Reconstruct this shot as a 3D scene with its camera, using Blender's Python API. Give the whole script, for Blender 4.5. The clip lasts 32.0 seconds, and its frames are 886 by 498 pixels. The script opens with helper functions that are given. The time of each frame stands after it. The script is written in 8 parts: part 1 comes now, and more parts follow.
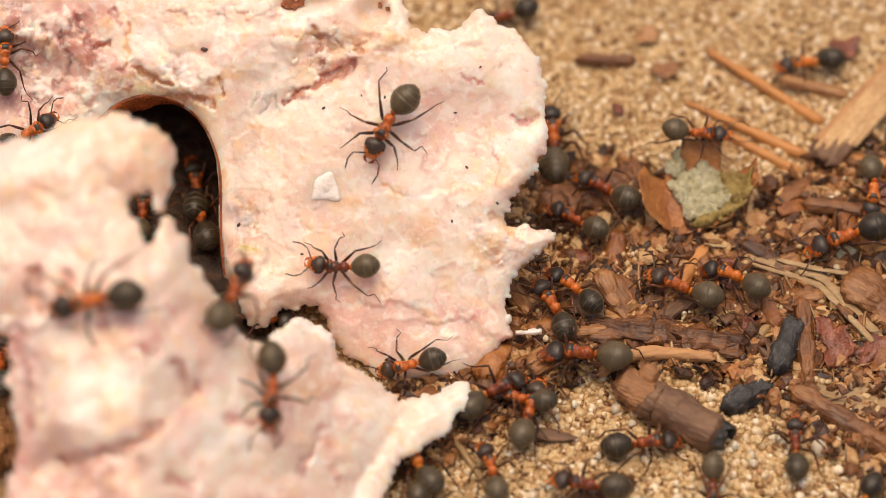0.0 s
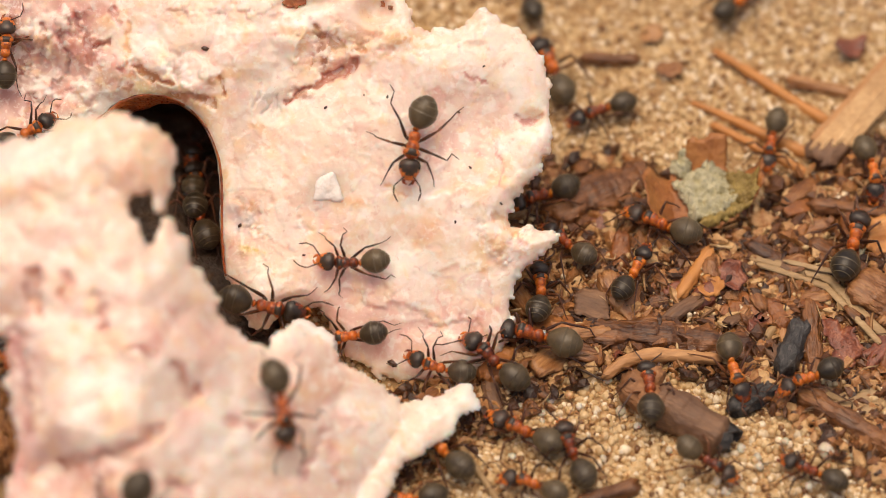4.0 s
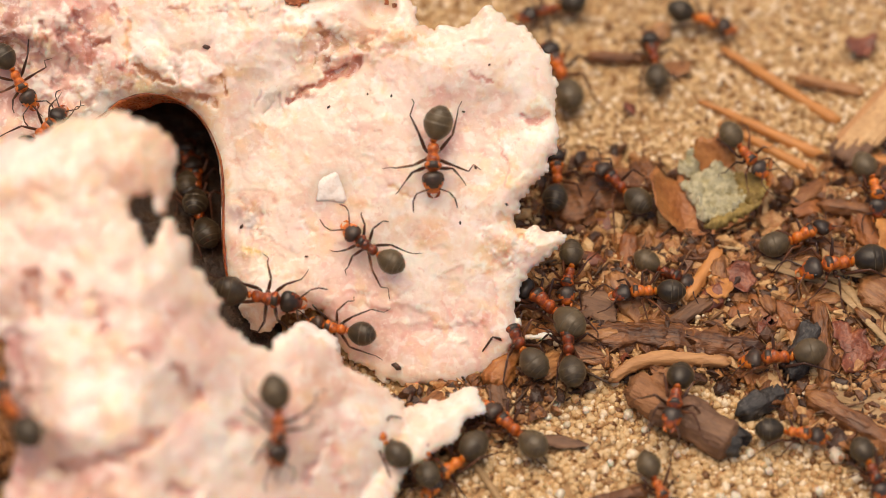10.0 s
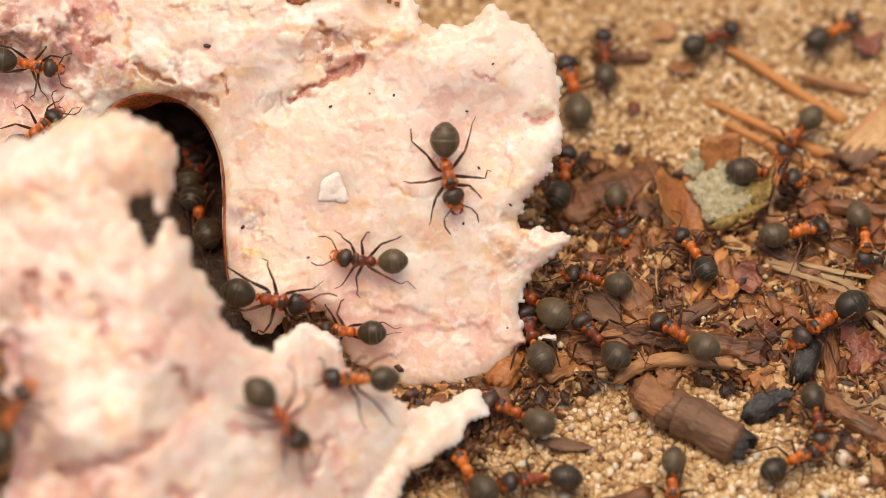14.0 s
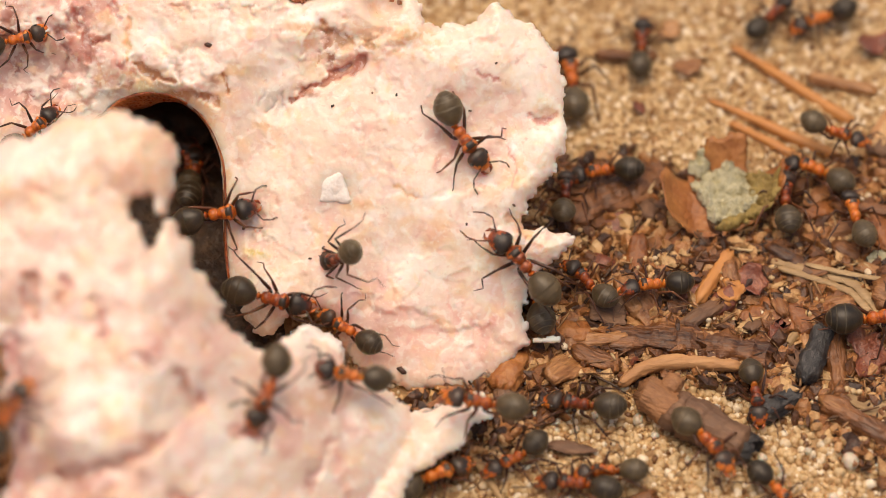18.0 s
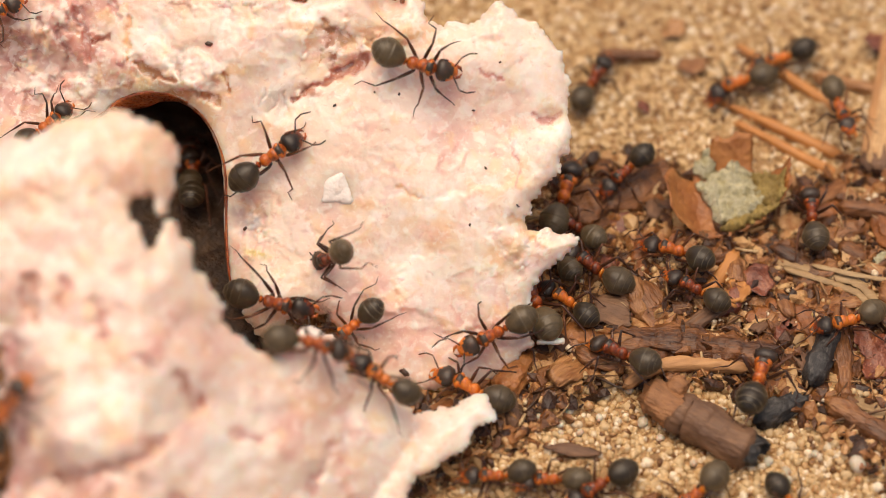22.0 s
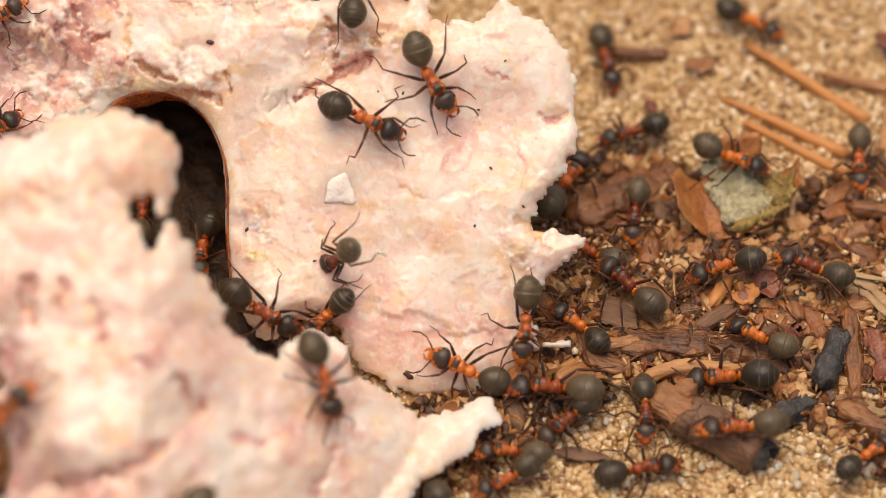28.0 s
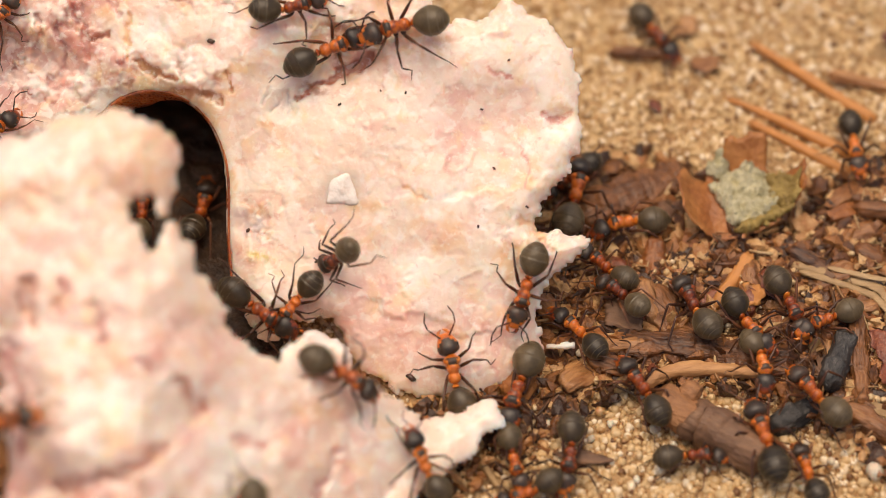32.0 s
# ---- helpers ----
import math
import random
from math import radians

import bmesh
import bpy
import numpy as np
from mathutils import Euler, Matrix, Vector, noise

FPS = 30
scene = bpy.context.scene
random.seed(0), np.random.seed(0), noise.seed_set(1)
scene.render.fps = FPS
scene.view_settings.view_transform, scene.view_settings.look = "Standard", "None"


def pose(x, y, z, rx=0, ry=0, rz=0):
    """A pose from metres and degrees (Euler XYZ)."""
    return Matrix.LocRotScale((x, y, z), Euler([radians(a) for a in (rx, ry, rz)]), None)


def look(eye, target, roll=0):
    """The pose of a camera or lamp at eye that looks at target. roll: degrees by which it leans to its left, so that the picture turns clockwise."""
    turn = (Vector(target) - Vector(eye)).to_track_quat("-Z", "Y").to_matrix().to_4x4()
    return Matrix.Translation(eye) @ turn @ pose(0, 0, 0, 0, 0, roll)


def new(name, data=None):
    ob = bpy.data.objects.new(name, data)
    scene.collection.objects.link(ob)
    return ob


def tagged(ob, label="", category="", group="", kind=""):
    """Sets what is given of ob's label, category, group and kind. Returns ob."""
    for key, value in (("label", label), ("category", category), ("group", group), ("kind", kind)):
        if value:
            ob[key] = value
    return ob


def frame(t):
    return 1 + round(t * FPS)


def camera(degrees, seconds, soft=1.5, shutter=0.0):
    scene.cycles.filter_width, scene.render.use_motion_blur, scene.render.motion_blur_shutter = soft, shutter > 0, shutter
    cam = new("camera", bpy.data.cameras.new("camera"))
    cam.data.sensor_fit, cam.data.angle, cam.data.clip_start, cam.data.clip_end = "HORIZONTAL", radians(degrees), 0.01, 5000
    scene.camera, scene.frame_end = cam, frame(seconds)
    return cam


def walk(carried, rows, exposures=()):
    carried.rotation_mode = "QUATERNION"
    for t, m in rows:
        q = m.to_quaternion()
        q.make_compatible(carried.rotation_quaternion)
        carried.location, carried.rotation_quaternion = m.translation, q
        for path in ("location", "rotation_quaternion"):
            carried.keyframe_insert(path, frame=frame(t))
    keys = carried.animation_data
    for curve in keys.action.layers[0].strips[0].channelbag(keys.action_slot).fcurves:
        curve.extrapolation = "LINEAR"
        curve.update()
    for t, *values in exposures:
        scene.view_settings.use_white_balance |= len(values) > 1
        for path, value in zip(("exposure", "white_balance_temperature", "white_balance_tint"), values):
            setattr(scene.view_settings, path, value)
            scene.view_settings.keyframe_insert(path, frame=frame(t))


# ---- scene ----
cam = camera(12.0, 32.0, soft=0.5, shutter=0.5)
cam.data.dof.use_dof, cam.data.dof.aperture_fstop = True, 15.0
walk(cam, [
    (0, pose(0.000000, -0.202652, 0.311009, 35, 0, 0)),
    (4, pose(-0.000276, -0.200519, 0.308102, 35, 0, 0)),
    (8, pose(-0.000548, -0.198426, 0.305251, 35, 0, 0)),
    (12, pose(-0.000814, -0.196374, 0.302454, 35, 0, 0)),
    (16, pose(-0.001074, -0.194360, 0.299710, 35, 0, 0)),
    (20, pose(-0.001331, -0.192384, 0.297017, 35, 0, 0)),
    (24, pose(-0.001582, -0.190444, 0.294375, 35, 0, 0)),
    (28, pose(-0.001829, -0.188540, 0.291780, 35, 0, 0)),
    (32, pose(-0.002071, -0.186671, 0.289233, 35, 0, 0)),
], exposures=[(0, 0.46, 7800, 14), (32, 0.46, 7800, 14)])

# ---- light: bright overcast sky with a wide soft sun ----
world = bpy.data.worlds.new("sky")
scene.world = world
world.use_nodes = True
sky = world.node_tree.nodes.new("ShaderNodeTexSky")
sky.sky_type, sky.sun_disc, sky.sun_elevation, sky.sun_rotation = "NISHITA", False, radians(82), radians(-30)
sky.dust_density = 4.0
world.node_tree.links.new(sky.outputs[0], world.node_tree.nodes["Background"].inputs[0])
world.node_tree.nodes["Background"].inputs[1].default_value = 0.10
sun = new("sun", bpy.data.lights.new("sun", "SUN"))
sun.data.energy, sun.data.angle, sun.data.color = 1.5, radians(55), (1.0, 0.92, 0.80)
sun.matrix_world = look((-0.06, 0.10, 0.99), (0, 0, 0))

MM = 0.001


# ---- small tools ----
def lattice(ix, iy, iz, seed):
    h = (ix * 374761393 + iy * 668265263 + iz * 1274126177 + seed * 974634593) & 0xFFFFFFFF
    h = ((h ^ (h >> 13)) * 1103515245) & 0xFFFFFFFF
    h = ((h ^ (h >> 16)) * 2246822519) & 0xFFFFFFFF
    return ((h ^ (h >> 15)) & 0xFFFFFF) / 8388608.0 - 1.0


def grain(x, y, size, seed=0):
    """Smooth gradient noise, about -1 to 1, with features of that size."""
    x, y = np.asarray(x, float) / size + 1000.0, np.asarray(y, float) / size + 1000.0
    ix, iy = np.floor(x).astype(np.int64), np.floor(y).astype(np.int64)
    gx, gy = x - ix, y - iy
    fx, fy = gx, gy
    fx, fy = fx * fx * fx * (fx * (fx * 6 - 15) + 10), fy * fy * fy * (fy * (fy * 6 - 15) + 10)
    def corner(kx, ky):
        a = math.pi * lattice(ix + kx, iy + ky, 0 * ix, seed)
        return np.cos(a) * (gx - kx) + np.sin(a) * (gy - ky)
    top = corner(0, 0) * (1 - fx) + corner(1, 0) * fx
    low = corner(0, 1) * (1 - fx) + corner(1, 1) * fx
    return 1.5 * (top * (1 - fy) + low * fy)


def fbm(x, y, size, octaves=4, seed=0, gain=0.5):
    total, amp = 0.0, 1.0
    for k in range(octaves):
        total = total + amp * grain(x, y, size / 2 ** k, seed + k * 17)
        amp *= gain
    return total


def land(x, y):
    """Height of the soil, in mm."""
    near = np.exp(-((np.asarray(x, float) / 400.0) ** 2 + (np.asarray(y, float) / 400.0) ** 2))
    return near * (0.55 * fbm(x, y, 14.0, 3, 5) + 0.22 * fbm(x, y, 3.0, 3, 9)) - 0.1


def mesh_of(name, verts, faces, smooth=True):
    me = bpy.data.meshes.new(name)
    me.from_pydata([tuple(v) for v in (np.asarray(verts) * MM).tolist()], [], faces)
    if smooth:
        me.polygons.foreach_set("use_smooth", [True] * len(me.polygons))
    me.update()
    return me


def part(name, data, material, parent=None, label="", m=None):
    """One mesh object under a thing or a part; data is a mesh or a bmesh in mm."""
    if isinstance(data, bmesh.types.BMesh):
        bmesh.ops.scale(data, vec=(MM, MM, MM), verts=data.verts)
        me = bpy.data.meshes.new(name)
        for f in data.faces:
            f.smooth = True
        data.to_mesh(me)
        data.free()
        data = me
    if material and not data.materials:
        for one in (material if isinstance(material, (list, tuple)) else [material]):
            data.materials.append(one)
    ob = new(name, data)
    if parent:
        ob.parent = parent
    if m is not None:
        ob.matrix_basis = m
    if label:
        ob["label"] = label
    return ob


def root(name, m, label, category, group="", kind=""):
    ob = new(name)
    ob.empty_display_size = 0.002
    ob.matrix_basis = m
    return tagged(ob, label, category, group, kind)


def at(x, y, z=0.0, rx=0, ry=0, rz=0):
    return pose(x * MM, y * MM, z * MM, rx, ry, rz)


def tube(points, radii, sides=8, seed=0, rough=0.0, flat=1.0, torn=0.0):
    """Verts and faces of a rounded, closed tube along points (mm). flat: height over width."""
    pts = [Vector(p) for p in points]
    verts, faces = [], []
    rng = random.Random(seed)
    ridge = [rng.uniform(-1, 1) for _ in range(sides)]
    n = len(pts)
    for i, p in enumerate(pts):
        way = (pts[min(i + 1, n - 1)] - pts[max(i - 1, 0)]).normalized()
        side = way.cross(Vector((0, 0, 1)))
        if side.length < 0.1:
            side = way.cross(Vector((0, 1, 0)))
        side.normalize()
        up = side.cross(way)
        for k in range(sides):
            a = 2 * math.pi * k / sides
            rr = radii[i] * (1 + rough * (0.55 * ridge[k] + 0.6 * rng.uniform(-1, 1)))
            end = torn * rng.uniform(-1, 1) if torn and i in (0, n - 1) else 0.0
            verts.append(p + way * end + side * (math.cos(a) * rr) + up * (math.sin(a) * rr * flat))
    for i in range(n - 1):
        for k in range(sides):
            a, b = i * sides + k, i * sides + (k + 1) % sides
            faces.append((a, b, b + sides, a + sides))
    faces.append(tuple(range(sides - 1, -1, -1)))
    faces.append(tuple(range((n - 1) * sides, n * sides)))
    return verts, faces


def bend(points, steps=6):
    """A smooth line through the points."""
    pts = [Vector(p) for p in points]
    ext = [pts[0] * 2 - pts[1]] + pts + [pts[-1] * 2 - pts[-2]]
    out = []
    for i in range(1, len(ext) - 2):
        a, b, c, d = ext[i - 1:i + 3]
        for k in range(steps):
            t = k / steps
            out.append(0.5 * ((2 * b) + (c - a) * t + (2 * a - 5 * b + 4 * c - d) * t * t + (3 * b - a - 3 * c + d) * t ** 3))
    out.append(pts[-1])
    return out


# ---- materials ----
def surface(name, stops, size, rough=0.6, bump=0.3, bump_size=0.3, sss=0.0, coat=0.0, island=0.0, spec=0.5, stretch=(1, 1, 1), fine=0.35, rand=0.0, trans=0.0):
    """A two-scale noise material. stops: (position, rgb); sizes in mm. island/rand: how far the pieces or objects differ."""
    mat = bpy.data.materials.new(name)
    mat.use_nodes = True
    nt = mat.node_tree
    b = nt.nodes["Principled BSDF"]
    tc = nt.nodes.new("ShaderNodeTexCoord")
    mp = nt.nodes.new("ShaderNodeMapping")
    mp.inputs["Scale"].default_value = stretch
    nt.links.new(tc.outputs["Object"], mp.inputs[0])
    big, small, bmp = (nt.nodes.new("ShaderNodeTexNoise") for _ in range(3))
    for node, s, det in ((big, size, 5), (small, size * 0.17, 4), (bmp, bump_size, 5)):
        node.inputs["Scale"].default_value = 1.0 / (s * MM)
        node.inputs["Detail"].default_value = det
        nt.links.new(mp.outputs[0], node.inputs["Vector"])
    mix = nt.nodes.new("ShaderNodeMix")
    mix.data_type = "FLOAT"
    mix.inputs[0].default_value = fine
    nt.links.new(big.outputs[0], mix.inputs[2])
    nt.links.new(small.outputs[0], mix.inputs[3])
    last = mix.outputs[0]
    for amount, kind in ((island, "ShaderNodeNewGeometry"), (rand, "ShaderNodeObjectInfo")):
        if amount:
            src = nt.nodes.new(kind)
            mad = nt.nodes.new("ShaderNodeMath")
            mad.operation = "MULTIPLY_ADD"
            mad.inputs[1].default_value = amount
            nt.links.new(src.outputs["Random Per Island" if island and kind == "ShaderNodeNewGeometry" else "Random"], mad.inputs[0])
            nt.links.new(last, mad.inputs[2])
            sub = nt.nodes.new("ShaderNodeMath")
            sub.operation = "SUBTRACT"
            sub.inputs[1].default_value = amount / 2
            nt.links.new(mad.outputs[0], sub.inputs[0])
            last = sub.outputs[0]
    ramp = nt.nodes.new("ShaderNodeValToRGB")
    el = ramp.color_ramp.elements
    while len(el) < len(stops):
        el.new(0.5)
    for e, (p, c) in zip(el, stops):
        e.position, e.color = p, (*c, 1)
    nt.links.new(last, ramp.inputs[0])
    nt.links.new(ramp.outputs[0], b.inputs["Base Color"])
    rr = nt.nodes.new("ShaderNodeMapRange")
    rr.inputs[3].default_value, rr.inputs[4].default_value = max(rough - 0.15, 0.05), min(rough + 0.15, 1)
    nt.links.new(small.outputs[0], rr.inputs[0])
    nt.links.new(rr.outputs[0], b.inputs["Roughness"])
    b.inputs["Specular IOR Level"].default_value = spec
    if bump:
        bn = nt.nodes.new("ShaderNodeBump")
        bn.inputs["Strength"].default_value = bump
        bn.inputs["Distance"].default_value = bump_size * MM
        nt.links.new(bmp.outputs[0], bn.inputs["Height"])
        nt.links.new(bn.outputs[0], b.inputs["Normal"])
    if sss:
        b.inputs["Subsurface Weight"].default_value = sss
        b.inputs["Subsurface Radius"].default_value = (1.0, 0.45, 0.3)
        b.inputs["Subsurface Scale"].default_value = 1.2 * MM
    if coat:
        b.inputs["Coat Weight"].default_value = coat
        b.inputs["Coat Roughness"].default_value = 0.2
    if trans:
        b.inputs["Transmission Weight"].default_value = trans
    return mat


def flesh_material(name, own=None):
    """Wet fatty flesh: the tone of each spot, broken up at two scales, with lobules and fine relief."""
    mat = bpy.data.materials.new(name)
    mat.use_nodes = True
    nt = mat.node_tree
    b = nt.nodes["Principled BSDF"]
    tc = nt.nodes.new("ShaderNodeTexCoord")

    def noise_node(size, detail, warp, shift, kind="ShaderNodeTexNoise"):
        mp = nt.nodes.new("ShaderNodeMapping")
        mp.inputs["Location"].default_value = (shift, shift * 0.7, 0)
        nt.links.new(tc.outputs["Object"], mp.inputs[0])
        nd = nt.nodes.new(kind)
        nd.inputs["Scale"].default_value, nd.inputs["Detail"].default_value = 1 / (size * MM), detail
        if kind == "ShaderNodeTexNoise":
            nd.inputs["Distortion"].default_value = warp
        nt.links.new(mp.outputs[0], nd.inputs["Vector"])
        return nd.outputs[0]

    def blotch(before, colour, size, lo, hi, amount, warp, shift):
        mr = nt.nodes.new("ShaderNodeMapRange")
        mr.interpolation_type = "SMOOTHSTEP"
        mr.inputs[1].default_value, mr.inputs[2].default_value, mr.inputs[4].default_value = lo, hi, amount
        nt.links.new(noise_node(size, 6, warp, shift), mr.inputs[0])
        mx = nt.nodes.new("ShaderNodeMix")
        mx.data_type = "RGBA"
        nt.links.new(mr.outputs[0], mx.inputs[0])
        nt.links.new(before, mx.inputs[6])
        mx.inputs[7].default_value = (*colour, 1)
        return mx.outputs[2]
    if own:
        rgb = nt.nodes.new("ShaderNodeRGB")
        rgb.outputs[0].default_value = (*own, 1)
        c = rgb.outputs[0]
    else:
        at_node = nt.nodes.new("ShaderNodeAttribute")
        at_node.attribute_name = "tone"
        c = at_node.outputs["Color"]
    c = blotch(c, (0.87, 0.72, 0.61), 4.0, 0.48, 0.66, 0.45, 0.6, 0.037)
    c = blotch(c, (0.76, 0.45, 0.38), 3.2, 0.54, 0.70, 0.34, 0.8, 0.051)
    c = blotch(c, (0.86, 0.61, 0.37), 2.2, 0.52, 0.68, 0.55, 0.6, 0.083)
    c = blotch(c, (0.92, 0.84, 0.77), 1.1, 0.53, 0.62, 0.50, 0.5, 0.13)
    c = blotch(c, (0.70, 0.36, 0.28), 0.7, 0.62, 0.71, 0.40, 0.8, 0.17)
    c = blotch(c, (0.90, 0.82, 0.74), 0.35, 0.58, 0.66, 0.35, 0.3, 0.21)
    nt.links.new(c, b.inputs["Base Color"])
    mr = nt.nodes.new("ShaderNodeMapRange")
    mr.inputs[1].default_value, mr.inputs[2].default_value, mr.inputs[3].default_value, mr.inputs[4].default_value = 0.3, 0.7, 0.22, 0.65
    nt.links.new(noise_node(1.3, 5, 0, 0.07), mr.inputs[0])
    nt.links.new(mr.outputs[0], b.inputs["Roughness"])
    normal = None
    for size, detail, strength, kind in ((1.5, 4, 0.08, "ShaderNodeTexNoise"), (0.75, 2, 0.04, "ShaderNodeTexVoronoi"), (0.35, 5, 0.15, "ShaderNodeTexNoise")):
        bn = nt.nodes.new("ShaderNodeBump")
        bn.inputs["Strength"].default_value, bn.inputs["Distance"].default_value = strength, size * 0.45 * MM
        nt.links.new(noise_node(size, detail, 0.8, 0.09, kind), bn.inputs["Height"])
        if normal:
            nt.links.new(normal, bn.inputs["Normal"])
        normal = bn.outputs[0]
    nt.links.new(normal, b.inputs["Normal"])
    b.inputs["Subsurface Weight"].default_value = 0.8
    b.inputs["Subsurface Radius"].default_value = (1.0, 0.6, 0.45)
    b.inputs["Subsurface Scale"].default_value = 1.7 * MM
    b.inputs["Coat Weight"].default_value, b.inputs["Coat Roughness"].default_value = 0.22, 0.25
    return mat


M = {}
M["flesh"] = flesh_material("pale_flesh")
M["fat"] = surface("white_fat", [(0.3, (0.84, 0.70, 0.60)), (0.5, (0.91, 0.83, 0.76)), (0.7, (0.94, 0.89, 0.84))], 1.2, 0.4, 0.3, 0.3, coat=0.15)
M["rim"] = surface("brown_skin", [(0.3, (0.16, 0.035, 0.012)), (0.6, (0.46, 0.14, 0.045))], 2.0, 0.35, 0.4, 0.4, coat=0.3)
M["lip"] = surface("red_brown_skin", [(0.3, (0.09, 0.015, 0.004)), (0.5, (0.32, 0.070, 0.014)), (0.72, (0.55, 0.17, 0.04))], 1.4, 0.3, 0.5, 0.4, coat=0.4, sss=0.3)
M["soil"] = surface("sandy_soil", [(0.3, (0.220, 0.114, 0.048)), (0.5, (0.380, 0.225, 0.104)), (0.7, (0.500, 0.321, 0.159))], 5.0, 0.85, 0.8, 0.35)
M["sand"] = surface("sand_grains", [(0.02, (0.140, 0.056, 0.018)), (0.12, (0.420, 0.219, 0.081)), (0.28, (0.540, 0.367, 0.183)), (0.55, (0.620, 0.440, 0.241)), (0.68, (0.540, 0.330, 0.137)), (0.82, (0.680, 0.514, 0.320)), (0.98, (0.800, 0.679, 0.505))], 0.6, 0.42, 0.3, 0.12, island=1.0, fine=0.3, spec=0.5)
M["quartz"] = surface("grey_quartz", [(0.3, (0.460, 0.365, 0.254)), (0.7, (0.720, 0.634, 0.517))], 0.8, 0.25, 0.25, 0.25, sss=0.5, rand=0.3)
M["amber_quartz"] = surface("amber_quartz", [(0.3, (0.40, 0.22, 0.09)), (0.7, (0.66, 0.46, 0.24))], 0.8, 0.25, 0.25, 0.25, sss=0.5, rand=0.3)
M["bark"] = surface("brown_bark", [(0.28, (0.047, 0.015, 0.005)), (0.5, (0.237, 0.088, 0.027)), (0.72, (0.473, 0.229, 0.088))], 1.3, 0.42, 1.0, 0.4, island=0.25, rand=0.3, spec=0.45, coat=0.15, stretch=(0.22, 1, 1))
M["red_bark"] = surface("dark_red_bark", [(0.3, (0.07, 0.015, 0.008)), (0.55, (0.24, 0.064, 0.028)), (0.75, (0.44, 0.156, 0.056))], 1.6, 0.4, 0.6, 0.35, coat=0.2)
M["crumb"] = surface("bark_crumb", [(0.10, (0.035, 0.012, 0.004)), (0.38, (0.15, 0.051, 0.014)), (0.64, (0.36, 0.143, 0.042)), (0.98, (0.62, 0.386, 0.176))], 0.8, 0.42, 0.9, 0.25, island=0.95, spec=0.45, coat=0.2)
M["damp_soil"] = surface("damp_soil", [(0.3, (0.030, 0.014, 0.006)), (0.5, (0.085, 0.040, 0.017)), (0.72, (0.20, 0.105, 0.048))], 1.6, 0.55, 1.0, 0.35)
# near-black base colour paints the hollow's shade onto its floor
M["humus"] = surface("hollow_shade_floor", [(0.3, (0.011, 0.005, 0.003)), (0.55, (0.051, 0.025, 0.011)), (0.75, (0.114, 0.059, 0.025))], 1.5, 0.5, 1.0, 0.4)
M["fibre"] = surface("plant_fibre", [(0.1, (0.05, 0.023, 0.010)), (0.4, (0.18, 0.078, 0.028)), (0.7, (0.36, 0.184, 0.072)), (0.95, (0.55, 0.386, 0.200))], 0.8, 0.5, 0.3, 0.2, island=0.9)
M["twig"] = surface("grey_brown_twig", [(0.3, (0.068, 0.029, 0.016)), (0.55, (0.193, 0.097, 0.051)), (0.75, (0.329, 0.178, 0.090))], 1.5, 0.6, 0.7, 0.4, stretch=(0.22, 1, 1))
M["char"] = surface("charred_wood", [(0.3, (0.012, 0.010, 0.009)), (0.55, (0.050, 0.045, 0.042)), (0.72, (0.22, 0.19, 0.16))], 0.45, 0.5, 1.0, 0.25, stretch=(0.6, 1, 1))
M["needle"] = surface("pine_needle", [(0.3, (0.38, 0.13, 0.035)), (0.6, (0.58, 0.25, 0.07)), (0.8, (0.66, 0.36, 0.13))], 2.0, 0.5, 0.3, 0.3, stretch=(0.22, 1, 1))
M["wood"] = surface("pale_wood", [(0.3, (0.366, 0.194, 0.080)), (0.55, (0.586, 0.353, 0.170)), (0.75, (0.732, 0.502, 0.270))], 2.5, 0.65, 0.6, 0.3)
M["root"] = surface("tan_root", [(0.3, (0.34, 0.147, 0.056)), (0.6, (0.52, 0.267, 0.112))], 1.5, 0.6, 0.5, 0.3, stretch=(0.22, 1, 1))
M["broken"] = surface("broken_wood", [(0.3, (0.16, 0.062, 0.022)), (0.55, (0.34, 0.150, 0.060)), (0.75, (0.48, 0.25, 0.11))], 1.2, 0.6, 0.9, 0.25, stretch=(0.3, 1, 1))
M["straw"] = surface("dry_straw", [(0.3, (0.204, 0.112, 0.044)), (0.55, (0.374, 0.232, 0.108)), (0.75, (0.493, 0.349, 0.192))], 1.5, 0.55, 0.5, 0.2, stretch=(0.22, 1, 1))
M["leaf"] = surface("dead_leaf", [(0.3, (0.13, 0.038, 0.011)), (0.5, (0.31, 0.105, 0.028)), (0.72, (0.48, 0.20, 0.06))], 2.5, 0.4, 0.5, 0.4, rand=0.2)
M["lichen"] = surface("grey_lichen", [(0.3, (0.30, 0.25, 0.11)), (0.55, (0.52, 0.48, 0.33)), (0.75, (0.46, 0.37, 0.12))], 1.2, 0.85, 1.0, 0.4)
M["moss"] = surface("yellow_green_leaf", [(0.3, (0.15, 0.085, 0.02)), (0.6, (0.34, 0.24, 0.07)), (0.8, (0.42, 0.35, 0.16))], 1.5, 0.6, 0.6, 0.3)
M["gaster"] = surface("grey_brown_chitin", [(0.2, (0.013, 0.008, 0.004)), (0.5, (0.048, 0.032, 0.017)), (0.8, (0.110, 0.076, 0.039))], 0.9, 0.34, 0.25, 0.08, spec=0.36, coat=0.06, rand=0.45)
M["gaster"].node_tree.nodes["Principled BSDF"].inputs["Sheen Tint"].default_value = (1.0, 0.80, 0.50, 1)
M["gaster"].node_tree.nodes["Principled BSDF"].inputs["Sheen Weight"].default_value = 0.12
